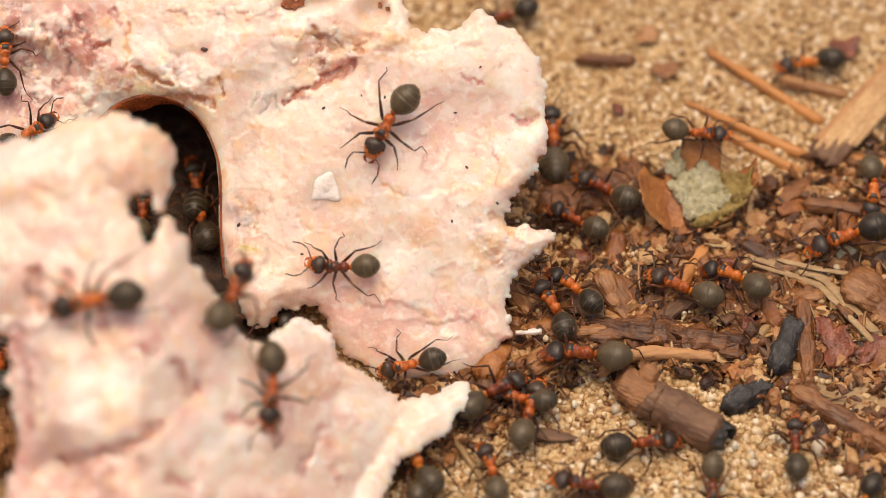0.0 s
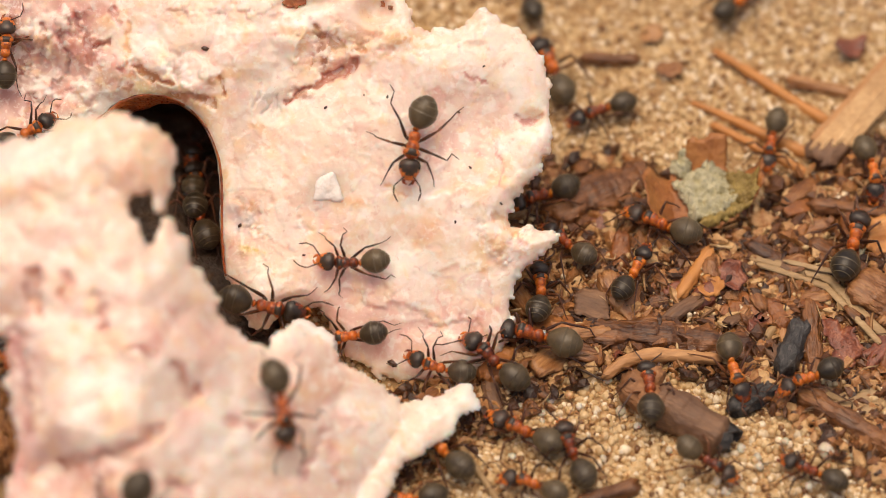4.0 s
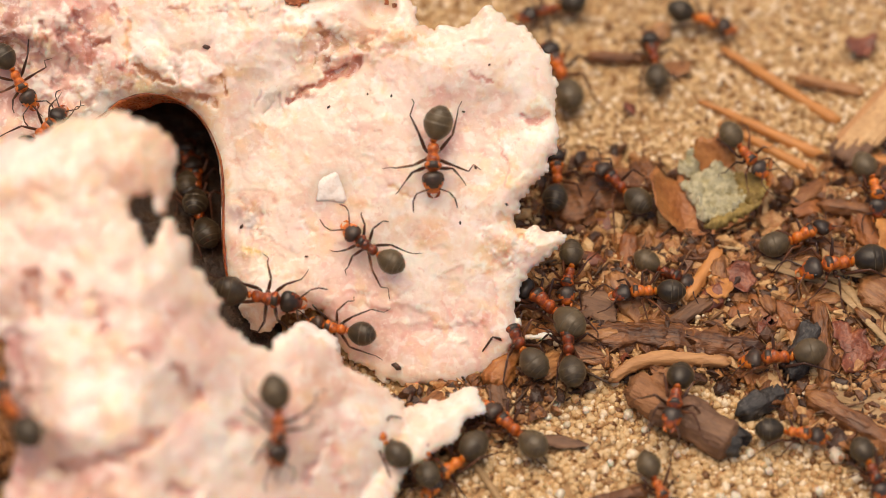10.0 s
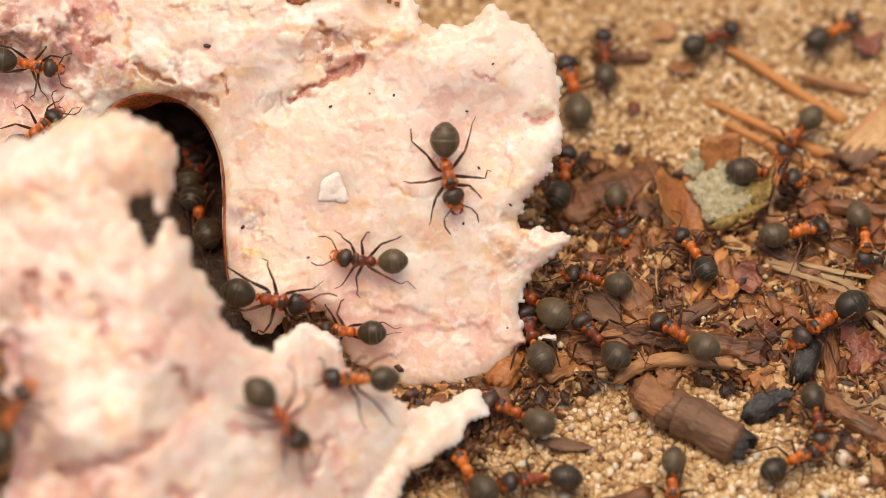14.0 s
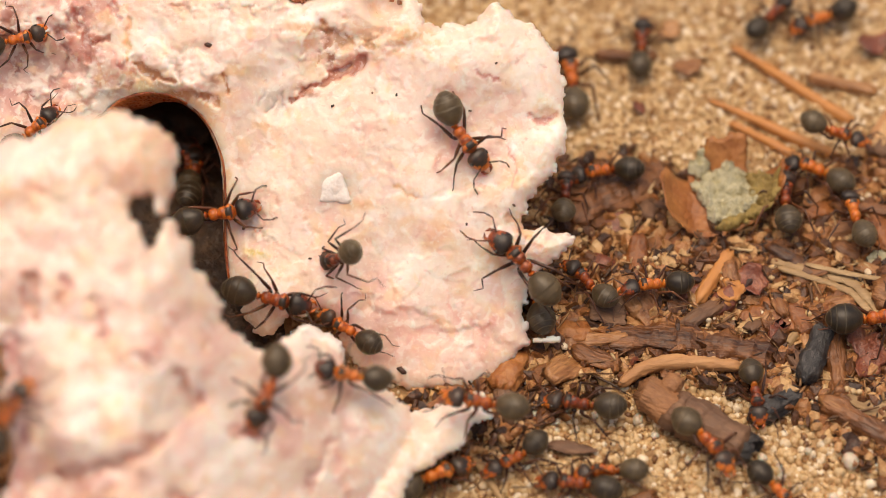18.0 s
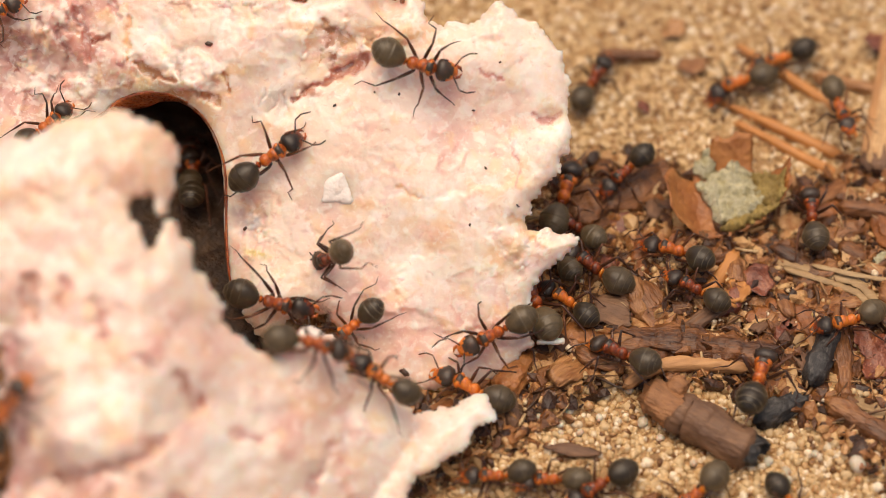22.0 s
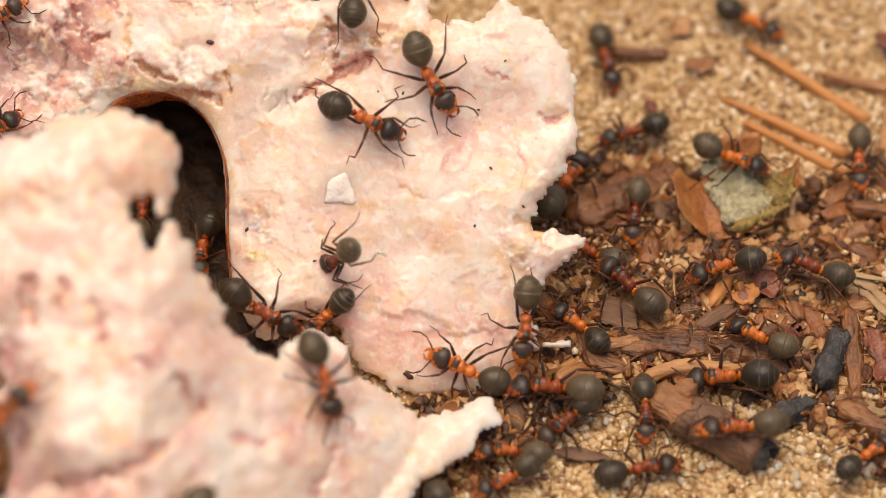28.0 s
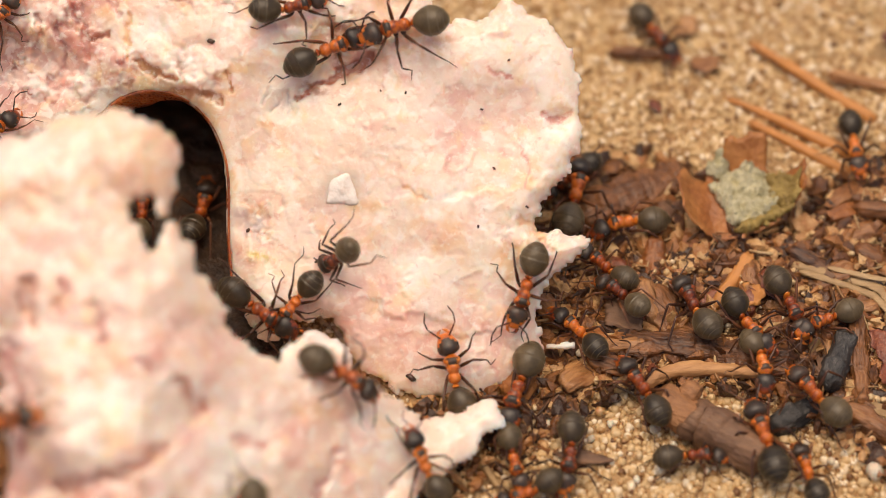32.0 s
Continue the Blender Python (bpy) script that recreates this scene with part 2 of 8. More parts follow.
M["cap"] = surface("dark_brown_chitin", [(0.30, (0.014, 0.009, 0.006)), (0.55, (0.042, 0.026, 0.017)), (0.75, (0.11, 0.045, 0.020))], 0.6, 0.36, 0.3, 0.10, rand=0.2)
M["edge"] = surface("pale_segment_edge", [(0.3, (0.07, 0.054, 0.032)), (0.7, (0.17, 0.13, 0.080))], 0.5, 0.5, 0.1, 0.1)
M["eye"] = surface("black_eye", [(0.3, (0.005, 0.004, 0.003)), (0.7, (0.014, 0.010, 0.007))], 0.4, 0.2, 0.3, 0.05, coat=0.4)
M["red"] = surface("rust_red_chitin", [(0.28, (0.05, 0.010, 0.004)), (0.44, (0.26, 0.046, 0.009)), (0.58, (0.60, 0.145, 0.018)), (0.78, (0.76, 0.25, 0.038))], 0.5, 0.34, 0.35, 0.10, sss=0.15, coat=0.25, rand=0.30)
M["leg"] = surface("dark_leg_chitin", [(0.3, (0.026, 0.010, 0.006)), (0.55, (0.075, 0.026, 0.012)), (0.75, (0.20, 0.070, 0.026))], 0.9, 0.38, 0.1, 0.1, coat=0.2, rand=0.3)

# ---- the ground: one sheet, fine under the scene, coarse to the horizon ----
def stretch_axis(lo, hi, step):
    inner = list(np.arange(lo, hi + step / 2, step))
    far, s, out = hi, step, []
    while far < 60000:
        s *= 1.45
        far += s
        out.append(far)
    low = [lo - (v - hi) for v in reversed(out)]
    return np.array(low + inner + out)


def build_ground():
    xs, ys = stretch_axis(-50, 56, 0.6), stretch_axis(-40, 80, 0.6)
    X, Y = np.meshgrid(xs, ys)
    Z = land(X, Y)
    nx, ny = len(xs), len(ys)
    verts = np.stack([X.ravel(), Y.ravel(), Z.ravel()], 1)
    idx = np.arange(nx * ny).reshape(ny, nx)
    faces = np.stack([idx[:-1, :-1], idx[:-1, 1:], idx[1:, 1:], idx[1:, :-1]], -1).reshape(-1, 4).tolist()
    ob = part("ground", mesh_of("ground", verts, faces), M["soil"])
    tagged(ob, "sandy forest soil strewn with bark litter", "ground", kind="structure")


build_ground()


# ---- the meat ----
def smooth_loop(points, steps=8):
    n, out = len(points), []
    P = np.array(points, float)
    for i in range(n):
        a, b, c, d = P[i - 1], P[i], P[(i + 1) % n], P[(i + 2) % n]
        for k in range(steps):
            t = k / steps
            out.append(0.5 * (2 * b + (c - a) * t + (2 * a - 5 * b + 4 * c - d) * t * t + (3 * b - a - 3 * c + d) * t ** 3))
    return np.array(out)


def inside_distance(loop, x, y):
    """Distance to the loop, positive inside."""
    best = np.full(x.shape, 1e9)
    odd = np.zeros(x.shape, bool)
    for (ax, ay), (bx, by) in zip(loop, np.roll(loop, -1, 0)):
        ex, ey = bx - ax, by - ay
        t = np.clip(((x - ax) * ex + (y - ay) * ey) / (ex * ex + ey * ey + 1e-9), 0, 1)
        best = np.minimum(best, (x - ax - t * ex) ** 2 + (y - ay - t * ey) ** 2)
        if ay != by:
            odd ^= ((ay > y) != (by > y)) & (x < ax + (y - ay) / (by - ay) * ex)
    return np.where(odd, 1, -1) * np.sqrt(best)


def slab(outline, step, front, back, pits=(), ragged=0.5, seed=0, calm=None):
    """A closed, torn slab with that outline; front and back give z from x, y and the distance from the edge."""
    loop = smooth_loop(outline)
    lo, hi = loop.min(0) - 2, loop.max(0) + 2
    xs, ys = np.arange(lo[0], hi[0], step), np.arange(lo[1], hi[1], step)
    X, Y = np.meshgrid(xs, ys)
    sd = inside_distance(loop, X, Y)
    for px, py, rx, ry in pits:
        sd = np.minimum(sd, (np.hypot((X - px) / rx, (Y - py) / ry) - 1) * min(rx, ry))
    plain = sd
    sd = sd + ragged * (calm(X, Y) if calm else 1.0) * (0.8 * grain(X, Y, 2.6, seed) + 0.6 * grain(X, Y, 1.1, seed + 3) + 0.5 * np.abs(grain(X, Y, 0.8, seed + 5)) + 0.45 * grain(X, Y, 0.45, seed + 7) - 0.15)
    ins = sd > 0
    cell = ins[:-1, :-1] & ins[:-1, 1:] & ins[1:, :-1] & ins[1:, 1:]
    full = np.zeros((cell.shape[0] + 2, cell.shape[1] + 2), bool)
    full[1:-1, 1:-1] = cell
    used = full[:-1, :-1] | full[:-1, 1:] | full[1:, :-1] | full[1:, 1:]
    core = full[:-1, :-1] & full[:-1, 1:] & full[1:, :-1] & full[1:, 1:]
    rim = used & ~core
    gy, gx = np.gradient(sd, step)
    g2 = np.maximum(gx * gx + gy * gy, 0.15)
    pull = np.clip(sd / g2, -step, step) * 0.8
    Xr, Yr = np.where(rim, X - gx * pull, X), np.where(rim, Y - gy * pull, Y)
    d = np.where(rim, 0, np.clip(0.3 * sd + 0.7 * plain, 0.1, None))
    zf, zb = front(Xr, Yr, d), back(Xr, Yr, d)
    zb = np.where(rim, zf, np.minimum(zb, zf - 0.3))
    fi = np.full(X.shape, -1)
    fi[used] = np.arange(used.sum())
    bi = fi.copy()
    bi[core] = used.sum() + np.arange(core.sum())
    verts = np.concatenate([np.stack([Xr[used], Yr[used], zf[used]], 1), np.stack([Xr[core], Yr[core], zb[core]], 1)])
    allrim = rim[:-1, :-1] & rim[:-1, 1:] & rim[1:, :-1] & rim[1:, 1:]
    keep = cell & ~allrim

    def quads(i, flip):
        q = np.stack([i[:-1, :-1][keep], i[:-1, 1:][keep], i[1:, 1:][keep], i[1:, :-1][keep]], -1)
        return (q[:, ::-1] if flip else q).tolist()
    return mesh_of("slab", verts, quads(fi, False) + quads(bi, True))


LOBE = [
    (-19.0, 9.4), (-19.7, 13.4), (-19.8, 17.9), (-20.2, 20.9), (-21.5, 23.6), (-23.6, 25.3), (-26.0, 25.8), (-28.3, 25.3), (-30.0, 24.1), 
    (-33.0, 22.4), (-42.0, 19.4), (-49.9, 19.4), (-51.9, 31.3), (-48.9, 38.3), (-39.0, 39.8), (-29.0, 37.8), (-19.1, 36.3), (-13.1, 34.9), 
    (-11.1, 35.8), (-7.2, 35.6), (-4.2, 34.3), (-2.4, 32.1), (-0.9, 31.6), (1.9, 32.1), (3.2, 33.4), (6.0, 31.6), (8.4, 29.6), (8.9, 24.4), 
    (9.1, 21.6), (7.5, 18.2), (5.9, 15.9), (5.8, 14.7), (9.4, 13.7), (8.9, 12.2), (6.5, 10.2), (5.5, 7.5), (6.0, 5.5), (8.5, 5.1), (5.8, 4.1), 
    (3.8, 2.2), (0.3, 0.9), (-4.2, 0.9), (-7.7, 2.5), (-10.1, 5.0), (-11.3, 7.2), (-13.6, 7.2), (-16.4, 5.5),
]
LUMP = [(-39.8, 20.4), (-37.0, 21.4), (-34.1, 21.9), (-31.3, 23.0), (-28.4, 23.6), (-25.3, 23.2), (-22.9, 21.6), (-22.0, 20.0), (-22.6, 17.6), (-22.8, 15.0), (-21.3, 12.9), (-20.7, 11.0), (-19.1, 8.6), (-18.0, 6.0), (-15.0, 4.2), (-14.3, 5.5), (-12.7, 6.2), (-10.8, 5.2), (-8.9, 3.0), (-6.0, 1.2), (-3.6, -0.3), (-1.6, -0.4), (-0.2, 0.2), (0.7, 1.1), (1.9, 0.8), (2.8, -0.4), (2.2, -1.6), (1.2, -2.2), (0.3, -3.5), (-1.6, -4.7), (-3.4, -5.9), (-4.7, -7.6), (-5.3, -10.0), (-7.9, -13.6), (-22.5, -15.5), (-34.5, -14.0), (-36.6, -10.3), (-36.0, -6.7), (-35.2, -3.4), (-35.8, 0.3), (-36.1, 4.0), (-37.9, 7.5), (-39.7, 12.4), (-40.2, 17.1)]
DENTS = [(-9.15, 27.85, 2.6, 0.8, 32, 0.8), (7.51, 23.62, 1.0, 0.9, 0, 0.6), (-14.13, 24.87, 2.5, 1.2, 20, 0.5), (-17.61, 14.92, 1.6, 1.2, 0, 0.5), (1.79, 23.38, 5.0, 4.0, 0, 0.3), (-35.01, 26.86, 6.0, 3.0, -20, 1.6), (-6.17, 33.32, 1.3, 1.2, 0, 2.5), (-12.14, 34.07, 2.0, 0.8, 0, 2.0)]


def dents(x, y):
    out = 0.0
    for px, py, rx, ry, turn, deep in DENTS:
        c, s = math.cos(radians(turn)), math.sin(radians(turn))
        a, b = ((x - px) * c + (y - py) * s) / rx, ((y - py) * c - (x - px) * s) / ry
        out = out + deep * np.exp(-(a * a + b * b) ** 1.5)
    return out


def flakes(v, height):
    """Torn layers: steps with soft treads and sharp edges."""
    k = np.floor(v)
    f = np.clip((v - k) * 9.0, 0, 1)
    return height * (k + f * f * (3 - 2 * f) * 0.85 + (v - k) * 0.15)


LEDGES = [(-4.18, 31.83, -13.88, 24.87, 9.0, 0.5), (-7.16, 8.46, 3.28, 5.72, 6.0, 0.35), (7.26, 18.4, -0.2, 17.16, 5.0, 0.3), (3.78, 13.93, 6.02, 9.45, 4.0, 0.35)]


def cells(x, y, size, seed):
    """Rounded nodules side by side, 0 in the seams to 1 at the tops."""
    x, y = np.asarray(x, float) / size + 500.0, np.asarray(y, float) / size + 500.0
    ix, iy = np.floor(x).astype(np.int64), np.floor(y).astype(np.int64)
    near = np.full(x.shape, 9.0)
    for kx in (-1, 0, 1):
        for ky in (-1, 0, 1):
            px = ix + kx + 0.5 + 0.42 * lattice(ix + kx, iy + ky, 0 * ix, seed)
            py = iy + ky + 0.5 + 0.42 * lattice(ix + kx, iy + ky, 0 * ix + 1, seed)
            near = np.minimum(near, (x - px) ** 2 + (y - py) ** 2)
    return np.clip(1.0 - near / 0.55, 0, 1)


def plates(x, y, size, seed):
    """Torn plates with ragged borders: a number from -1 to 1 for each."""
    x, y = np.asarray(x, float), np.asarray(y, float)
    x, y = (x + 0.55 * fbm(x, y, size * 0.7, 4, seed + 1, 0.6)) / size + 500.0, (y + 0.55 * fbm(x, y, size * 0.7, 4, seed + 2, 0.6)) / size + 500.0
    ix, iy = np.floor(x).astype(np.int64), np.floor(y).astype(np.int64)
    near, value = np.full(x.shape, 9.0), np.zeros(x.shape)
    for kx in (-1, 0, 1):
        for ky in (-1, 0, 1):
            px = ix + kx + 0.5 + 0.45 * lattice(ix + kx, iy + ky, 0 * ix, seed)
            py = iy + ky + 0.5 + 0.45 * lattice(ix + kx, iy + ky, 0 * ix + 1, seed)
            d = (x - px) ** 2 + (y - py) ** 2
            value = np.where(d < near, lattice(ix + kx, iy + ky, 0 * ix + 2, seed), value)
            near = np.minimum(near, d)
    return value


CRUMBLY = [(-32.53, 27.36, 6.5, 3.6), (-36.01, 30.84, 6.0, 3.0), (-24.32, 26.86, 4.0, 2.0), (-9.15, 30.09, 4.2, 2.0), (-17.11, 14.42, 1.6, 3.0), (5.77, 13.43, 2.6, 3.0), (-17.61, 33.82, 7.0, 1.8)]


def crumbly(x, y):
    """Where the flesh is torn into crumbs of fat, 0 to 1."""
    wx, wy = x + 0.9 * fbm(x, y, 3.0, 3, 62), y + 0.9 * fbm(x, y, 3.0, 3, 63)
    out = 0.0 * wx
    for px, py, rx, ry in CRUMBLY:
        out = np.maximum(out, np.exp(-(((wx - px) / rx) ** 2 + ((wy - py) / ry) ** 2) ** 1.5))
    return out


def nodules(x, y):
    wx, wy = x + 0.5 * fbm(x, y, 1.6, 3, 64), y + 0.5 * fbm(x, y, 1.6, 3, 65)
    return 0.6 * cells(wx, wy, 2.3, 66) + 0.28 * cells(wx, wy, 1.0, 67) + 0.35 * grain(x, y, 4.0, 68)


def ledges(x, y):
    """Torn overlaps: on one side of a ragged line the flesh lies lower."""
    out = 0.0
    for ax, ay, bx, by, reach, deep in LEDGES:
        ex, ey = bx - ax, by - ay
        L = math.hypot(ex, ey)
        along = ((x - ax) * ex + (y - ay) * ey) / L
        across = (ex * (y - ay) - ey * (x - ax)) / L + 0.8 * fbm(x, y, 2.5, 4, 77, 0.6)
        ends = np.exp(-(np.maximum(0, np.abs(along - L / 2) - L / 2) / 1.5) ** 2)
        side = np.clip(-across / 0.5, 0, 1)
        out = out + deep * ends * side * np.exp(-np.maximum(0, -across) / reach)
    return out


ROSE, MUSCLE, RUST = (0.70, 0.35, 0.29), (0.58, 0.23, 0.15), (0.56, 0.24, 0.11)
CREAM, PINK, MAUVE, AMBER, WHITE, GREY, RAW = (0.845, 0.66, 0.535), (0.79, 0.505, 0.435), (0.54, 0.26, 0.23), (0.83, 0.55, 0.33), (0.91, 0.825, 0.75), (0.68, 0.57, 0.50), (0.36, 0.12, 0.055)
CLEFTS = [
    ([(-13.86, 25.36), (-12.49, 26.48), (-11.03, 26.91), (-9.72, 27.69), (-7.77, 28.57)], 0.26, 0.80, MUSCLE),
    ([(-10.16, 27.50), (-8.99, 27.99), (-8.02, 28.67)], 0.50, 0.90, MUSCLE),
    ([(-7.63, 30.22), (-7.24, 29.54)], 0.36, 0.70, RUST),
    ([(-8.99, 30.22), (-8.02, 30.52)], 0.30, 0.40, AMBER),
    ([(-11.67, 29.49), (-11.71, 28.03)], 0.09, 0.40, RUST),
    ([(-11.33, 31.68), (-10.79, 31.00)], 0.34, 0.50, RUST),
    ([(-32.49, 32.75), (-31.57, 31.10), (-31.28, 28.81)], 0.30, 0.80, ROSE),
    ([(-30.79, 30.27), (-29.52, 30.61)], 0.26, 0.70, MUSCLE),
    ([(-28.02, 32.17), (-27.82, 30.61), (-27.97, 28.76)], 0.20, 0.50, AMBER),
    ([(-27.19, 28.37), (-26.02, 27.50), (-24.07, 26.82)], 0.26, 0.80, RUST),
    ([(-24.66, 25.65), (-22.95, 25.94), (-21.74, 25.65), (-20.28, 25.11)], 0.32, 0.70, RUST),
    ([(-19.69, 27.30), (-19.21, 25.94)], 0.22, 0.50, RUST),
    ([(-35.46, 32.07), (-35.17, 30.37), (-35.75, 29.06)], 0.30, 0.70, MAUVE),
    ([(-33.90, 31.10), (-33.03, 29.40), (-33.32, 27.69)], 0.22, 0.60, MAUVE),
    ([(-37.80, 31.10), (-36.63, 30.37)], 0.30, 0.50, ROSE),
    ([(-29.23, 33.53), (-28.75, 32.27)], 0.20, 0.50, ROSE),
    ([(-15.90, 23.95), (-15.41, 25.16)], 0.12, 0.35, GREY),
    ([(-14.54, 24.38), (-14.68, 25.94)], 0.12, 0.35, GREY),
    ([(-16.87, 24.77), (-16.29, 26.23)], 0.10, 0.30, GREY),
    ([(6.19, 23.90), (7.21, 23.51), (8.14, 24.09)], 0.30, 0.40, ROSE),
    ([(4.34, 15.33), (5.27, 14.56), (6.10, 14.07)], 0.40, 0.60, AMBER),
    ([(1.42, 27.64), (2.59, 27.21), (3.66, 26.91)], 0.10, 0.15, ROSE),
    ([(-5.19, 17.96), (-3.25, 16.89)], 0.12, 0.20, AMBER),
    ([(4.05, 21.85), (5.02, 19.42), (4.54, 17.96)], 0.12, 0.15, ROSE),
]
KNOBS = [(-22.08, 27.35, 1.70, 0.60), (-29.52, 27.69, 1.90, 0.50), (-34.88, 30.37, 1.10, 0.60), (-25.14, 29.15, 1.50, 0.50), (-9.33, 29.25, 0.60, 0.40), (2.10, 31.59, 1.40, 0.30), (3.66, 33.05, 0.80, 0.40), (-17.12, 29.64, 2.20, 0.40), (-22.71, 32.07, 2.50, 0.50), (-13.47, 31.10, 1.60, 0.50), (-4.71, 31.10, 1.30, 0.30), (-32.44, 25.75, 1.60, 0.40), (-32.93, 32.56, 1.20, 0.50)]
# the long MAUVE cleft also paints shade along the lump's left side
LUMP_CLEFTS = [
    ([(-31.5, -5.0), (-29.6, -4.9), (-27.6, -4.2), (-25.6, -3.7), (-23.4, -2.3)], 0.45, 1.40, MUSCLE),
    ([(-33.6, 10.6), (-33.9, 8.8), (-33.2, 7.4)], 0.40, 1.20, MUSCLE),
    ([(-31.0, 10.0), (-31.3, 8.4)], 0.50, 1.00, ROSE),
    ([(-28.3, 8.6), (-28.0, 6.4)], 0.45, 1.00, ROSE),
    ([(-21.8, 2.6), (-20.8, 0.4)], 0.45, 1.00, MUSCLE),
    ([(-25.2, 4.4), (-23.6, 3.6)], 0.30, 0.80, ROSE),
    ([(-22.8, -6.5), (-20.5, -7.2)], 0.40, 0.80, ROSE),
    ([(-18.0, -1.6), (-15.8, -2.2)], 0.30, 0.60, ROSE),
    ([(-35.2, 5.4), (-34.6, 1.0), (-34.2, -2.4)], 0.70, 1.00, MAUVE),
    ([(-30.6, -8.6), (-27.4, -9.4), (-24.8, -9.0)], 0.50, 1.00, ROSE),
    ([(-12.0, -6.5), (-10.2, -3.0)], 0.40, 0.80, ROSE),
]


def line_distance(points, x, y):
    best = np.full(np.shape(x), 1e9)
    for (ax, ay), (bx, by) in zip(points, points[1:]):
        ex, ey = bx - ax, by - ay
        t = np.clip(((x - ax) * ex + (y - ay) * ey) / (ex * ex + ey * ey), 0, 1)
        best = np.minimum(best, np.hypot(x - ax - t * ex, y - ay - t * ey))
    return best


def cleft_depth(points, wide, x, y, ragged=1.0):
    """How far a spot lies inside a torn cleft with ragged lips, 0 to 1."""
    wx, wy = x + ragged * (0.30 * grain(x, y, 1.3, 301) + 0.20 * grain(x, y, 0.5, 302)), y + ragged * (0.30 * grain(x, y, 1.3, 303) + 0.20 * grain(x, y, 0.5, 304))
    k = np.clip((wide * 1.25 - line_distance(points, wx, wy)) / (wide * 0.55), 0, 1)
    return k * k * (3 - 2 * k)


def clefts(x, y, every=None):
    out = 0.0 * x
    for points, wide, deep, tone in every or CLEFTS:
        out = np.maximum(out, 0.65 * deep * cleft_depth(points, wide, x, y, 1.0 if wide < 0.4 or every is None else 1.6))
    return out


def knobs(x, y):
    wx, wy = x + 0.5 * fbm(x, y, 1.6, 3, 311), y + 0.5 * fbm(x, y, 1.6, 3, 313)
    out = 0.0 * x
    for px, py, r, high in KNOBS:
        q = np.clip(1.2 - np.hypot(wx - px, wy - py) / r, 0, 1)
        out = np.maximum(out, high * np.minimum(1, q * 2.2) * (0.8 + 0.2 * q))
    return out


def lobe_front(x, y, d):
    x, y = np.asarray(x, float), np.asarray(y, float)
    soft = np.minimum(1, d / 1.5)
    folds = 1.0 * grain(x, y, 11, 21) + 0.3 * grain(x, y, 5, 22) + flakes(2.0 * fbm(x, y, 8.0, 3, 23, 0.45) + 0.25 * fbm(x, y, 1.3, 3, 24, 0.6), 0.09) + 0.03 * fbm(x, y, 1.4, 3, 25, 0.6)
    left = 3.0 / (1 + np.exp((x + 24) / 3.0))
    return -0.35 + 1.15 * (1 - np.exp(-d / 1.0)) + soft * (folds - ledges(x, y) + crumbly(x, y) * (0.35 * nodules(x, y) - 0.2 + 0.42 * plates(x, y, 2.4, 111) + 0.16 * plates(x, y, 1.1, 115)) + knobs(x, y) - clefts(x, y) + 0.03 * nodules(x, y) + 0.06 * plates(x, y, 3.4, 119) + 0.03 * plates(x, y, 1.3, 123)) - dents(x, y) - left


def lobe_back(x, y, d):
    return np.maximum(-0.9 - 1.5 * (1 - np.exp(-d / 0.7)) - 1.3 * np.maximum(d - 1.0, 0), -0.70 * y - 0.5 - 0.0 * d)


def lump_base(x, y):
    return np.maximum(26.0 - 0.15 * y - 0.86 * np.maximum(0, x + 25) + 0.10 * np.minimum(0, x + 25), 6.5 - 0.70 * y)


def lump_front(x, y, d):
    soft = np.minimum(1, d / 2.0)
    swell = 1.5 * np.abs(grain(x, y, 7.0, 31)) + 0.4 * np.abs(grain(x, y, 3.2, 32)) + 0.14 * np.abs(grain(x, y, 1.5, 36)) + flakes(1.6 * fbm(x, y, 6.0, 3, 33, 0.5) + 0.4 * fbm(x, y, 1.2, 3, 34, 0.6), 0.20) - 0.6
    return lump_base(x, y) - 2.2 + 2.2 * (1 - np.exp(-d / 2.0)) + soft * (swell + 0.12 * nodules(x, y) - 0.1 - clefts(x, y, LUMP_CLEFTS) - 2.2 * np.exp(-(((x + 32.0) / 2.6) ** 2 + ((y + 6.0) / 2.6) ** 2) ** 1.5) + 1.3 * np.exp(-(((x + 28.4) / 3.4) ** 2 + ((y + 0.9) / 3.0) ** 2) ** 2))


def lump_back(x, y, d):
    return np.maximum(lump_base(x, y) - 4.5 - 2.6 * np.maximum(d - 0.5, 0), -0.70 * y - 0.8)


# low ROSE adds painted shade, where the lobe turns under, to real pink
LOBE_TONES = [
    (PINK, 0.8, 24.37, 6.0, 4.2), (PINK, 4.03, 20.14, 4.2, 2.6), (PINK, -8.16, 29.34, 2.6, 3.2), (ROSE, -7.16, 5.72, 6.0, 3.4), (ROSE, 0.3, 4.97, 5.0, 3.0),
    (PINK, -30.04, 25.86, 5.0, 3.2), (MAUVE, -36.01, 26.86, 5.0, 4.0), (PINK, -17.86, 30.09, 3.2, 1.6), (PINK, -11.14, 13.43, 3.0, 3.0), (AMBER, -1.19, 12.93, 3.0, 2.0),
    (AMBER, -16.36, 22.38, 1.8, 2.0), (AMBER, -5.17, 31.33, 2.6, 1.6), (AMBER, -12.14, 28.35, 2.0, 1.2), (GREY, -17.86, 22.88, 1.2, 3.2), (GREY, -17.11, 15.17, 1.8, 1.2)]
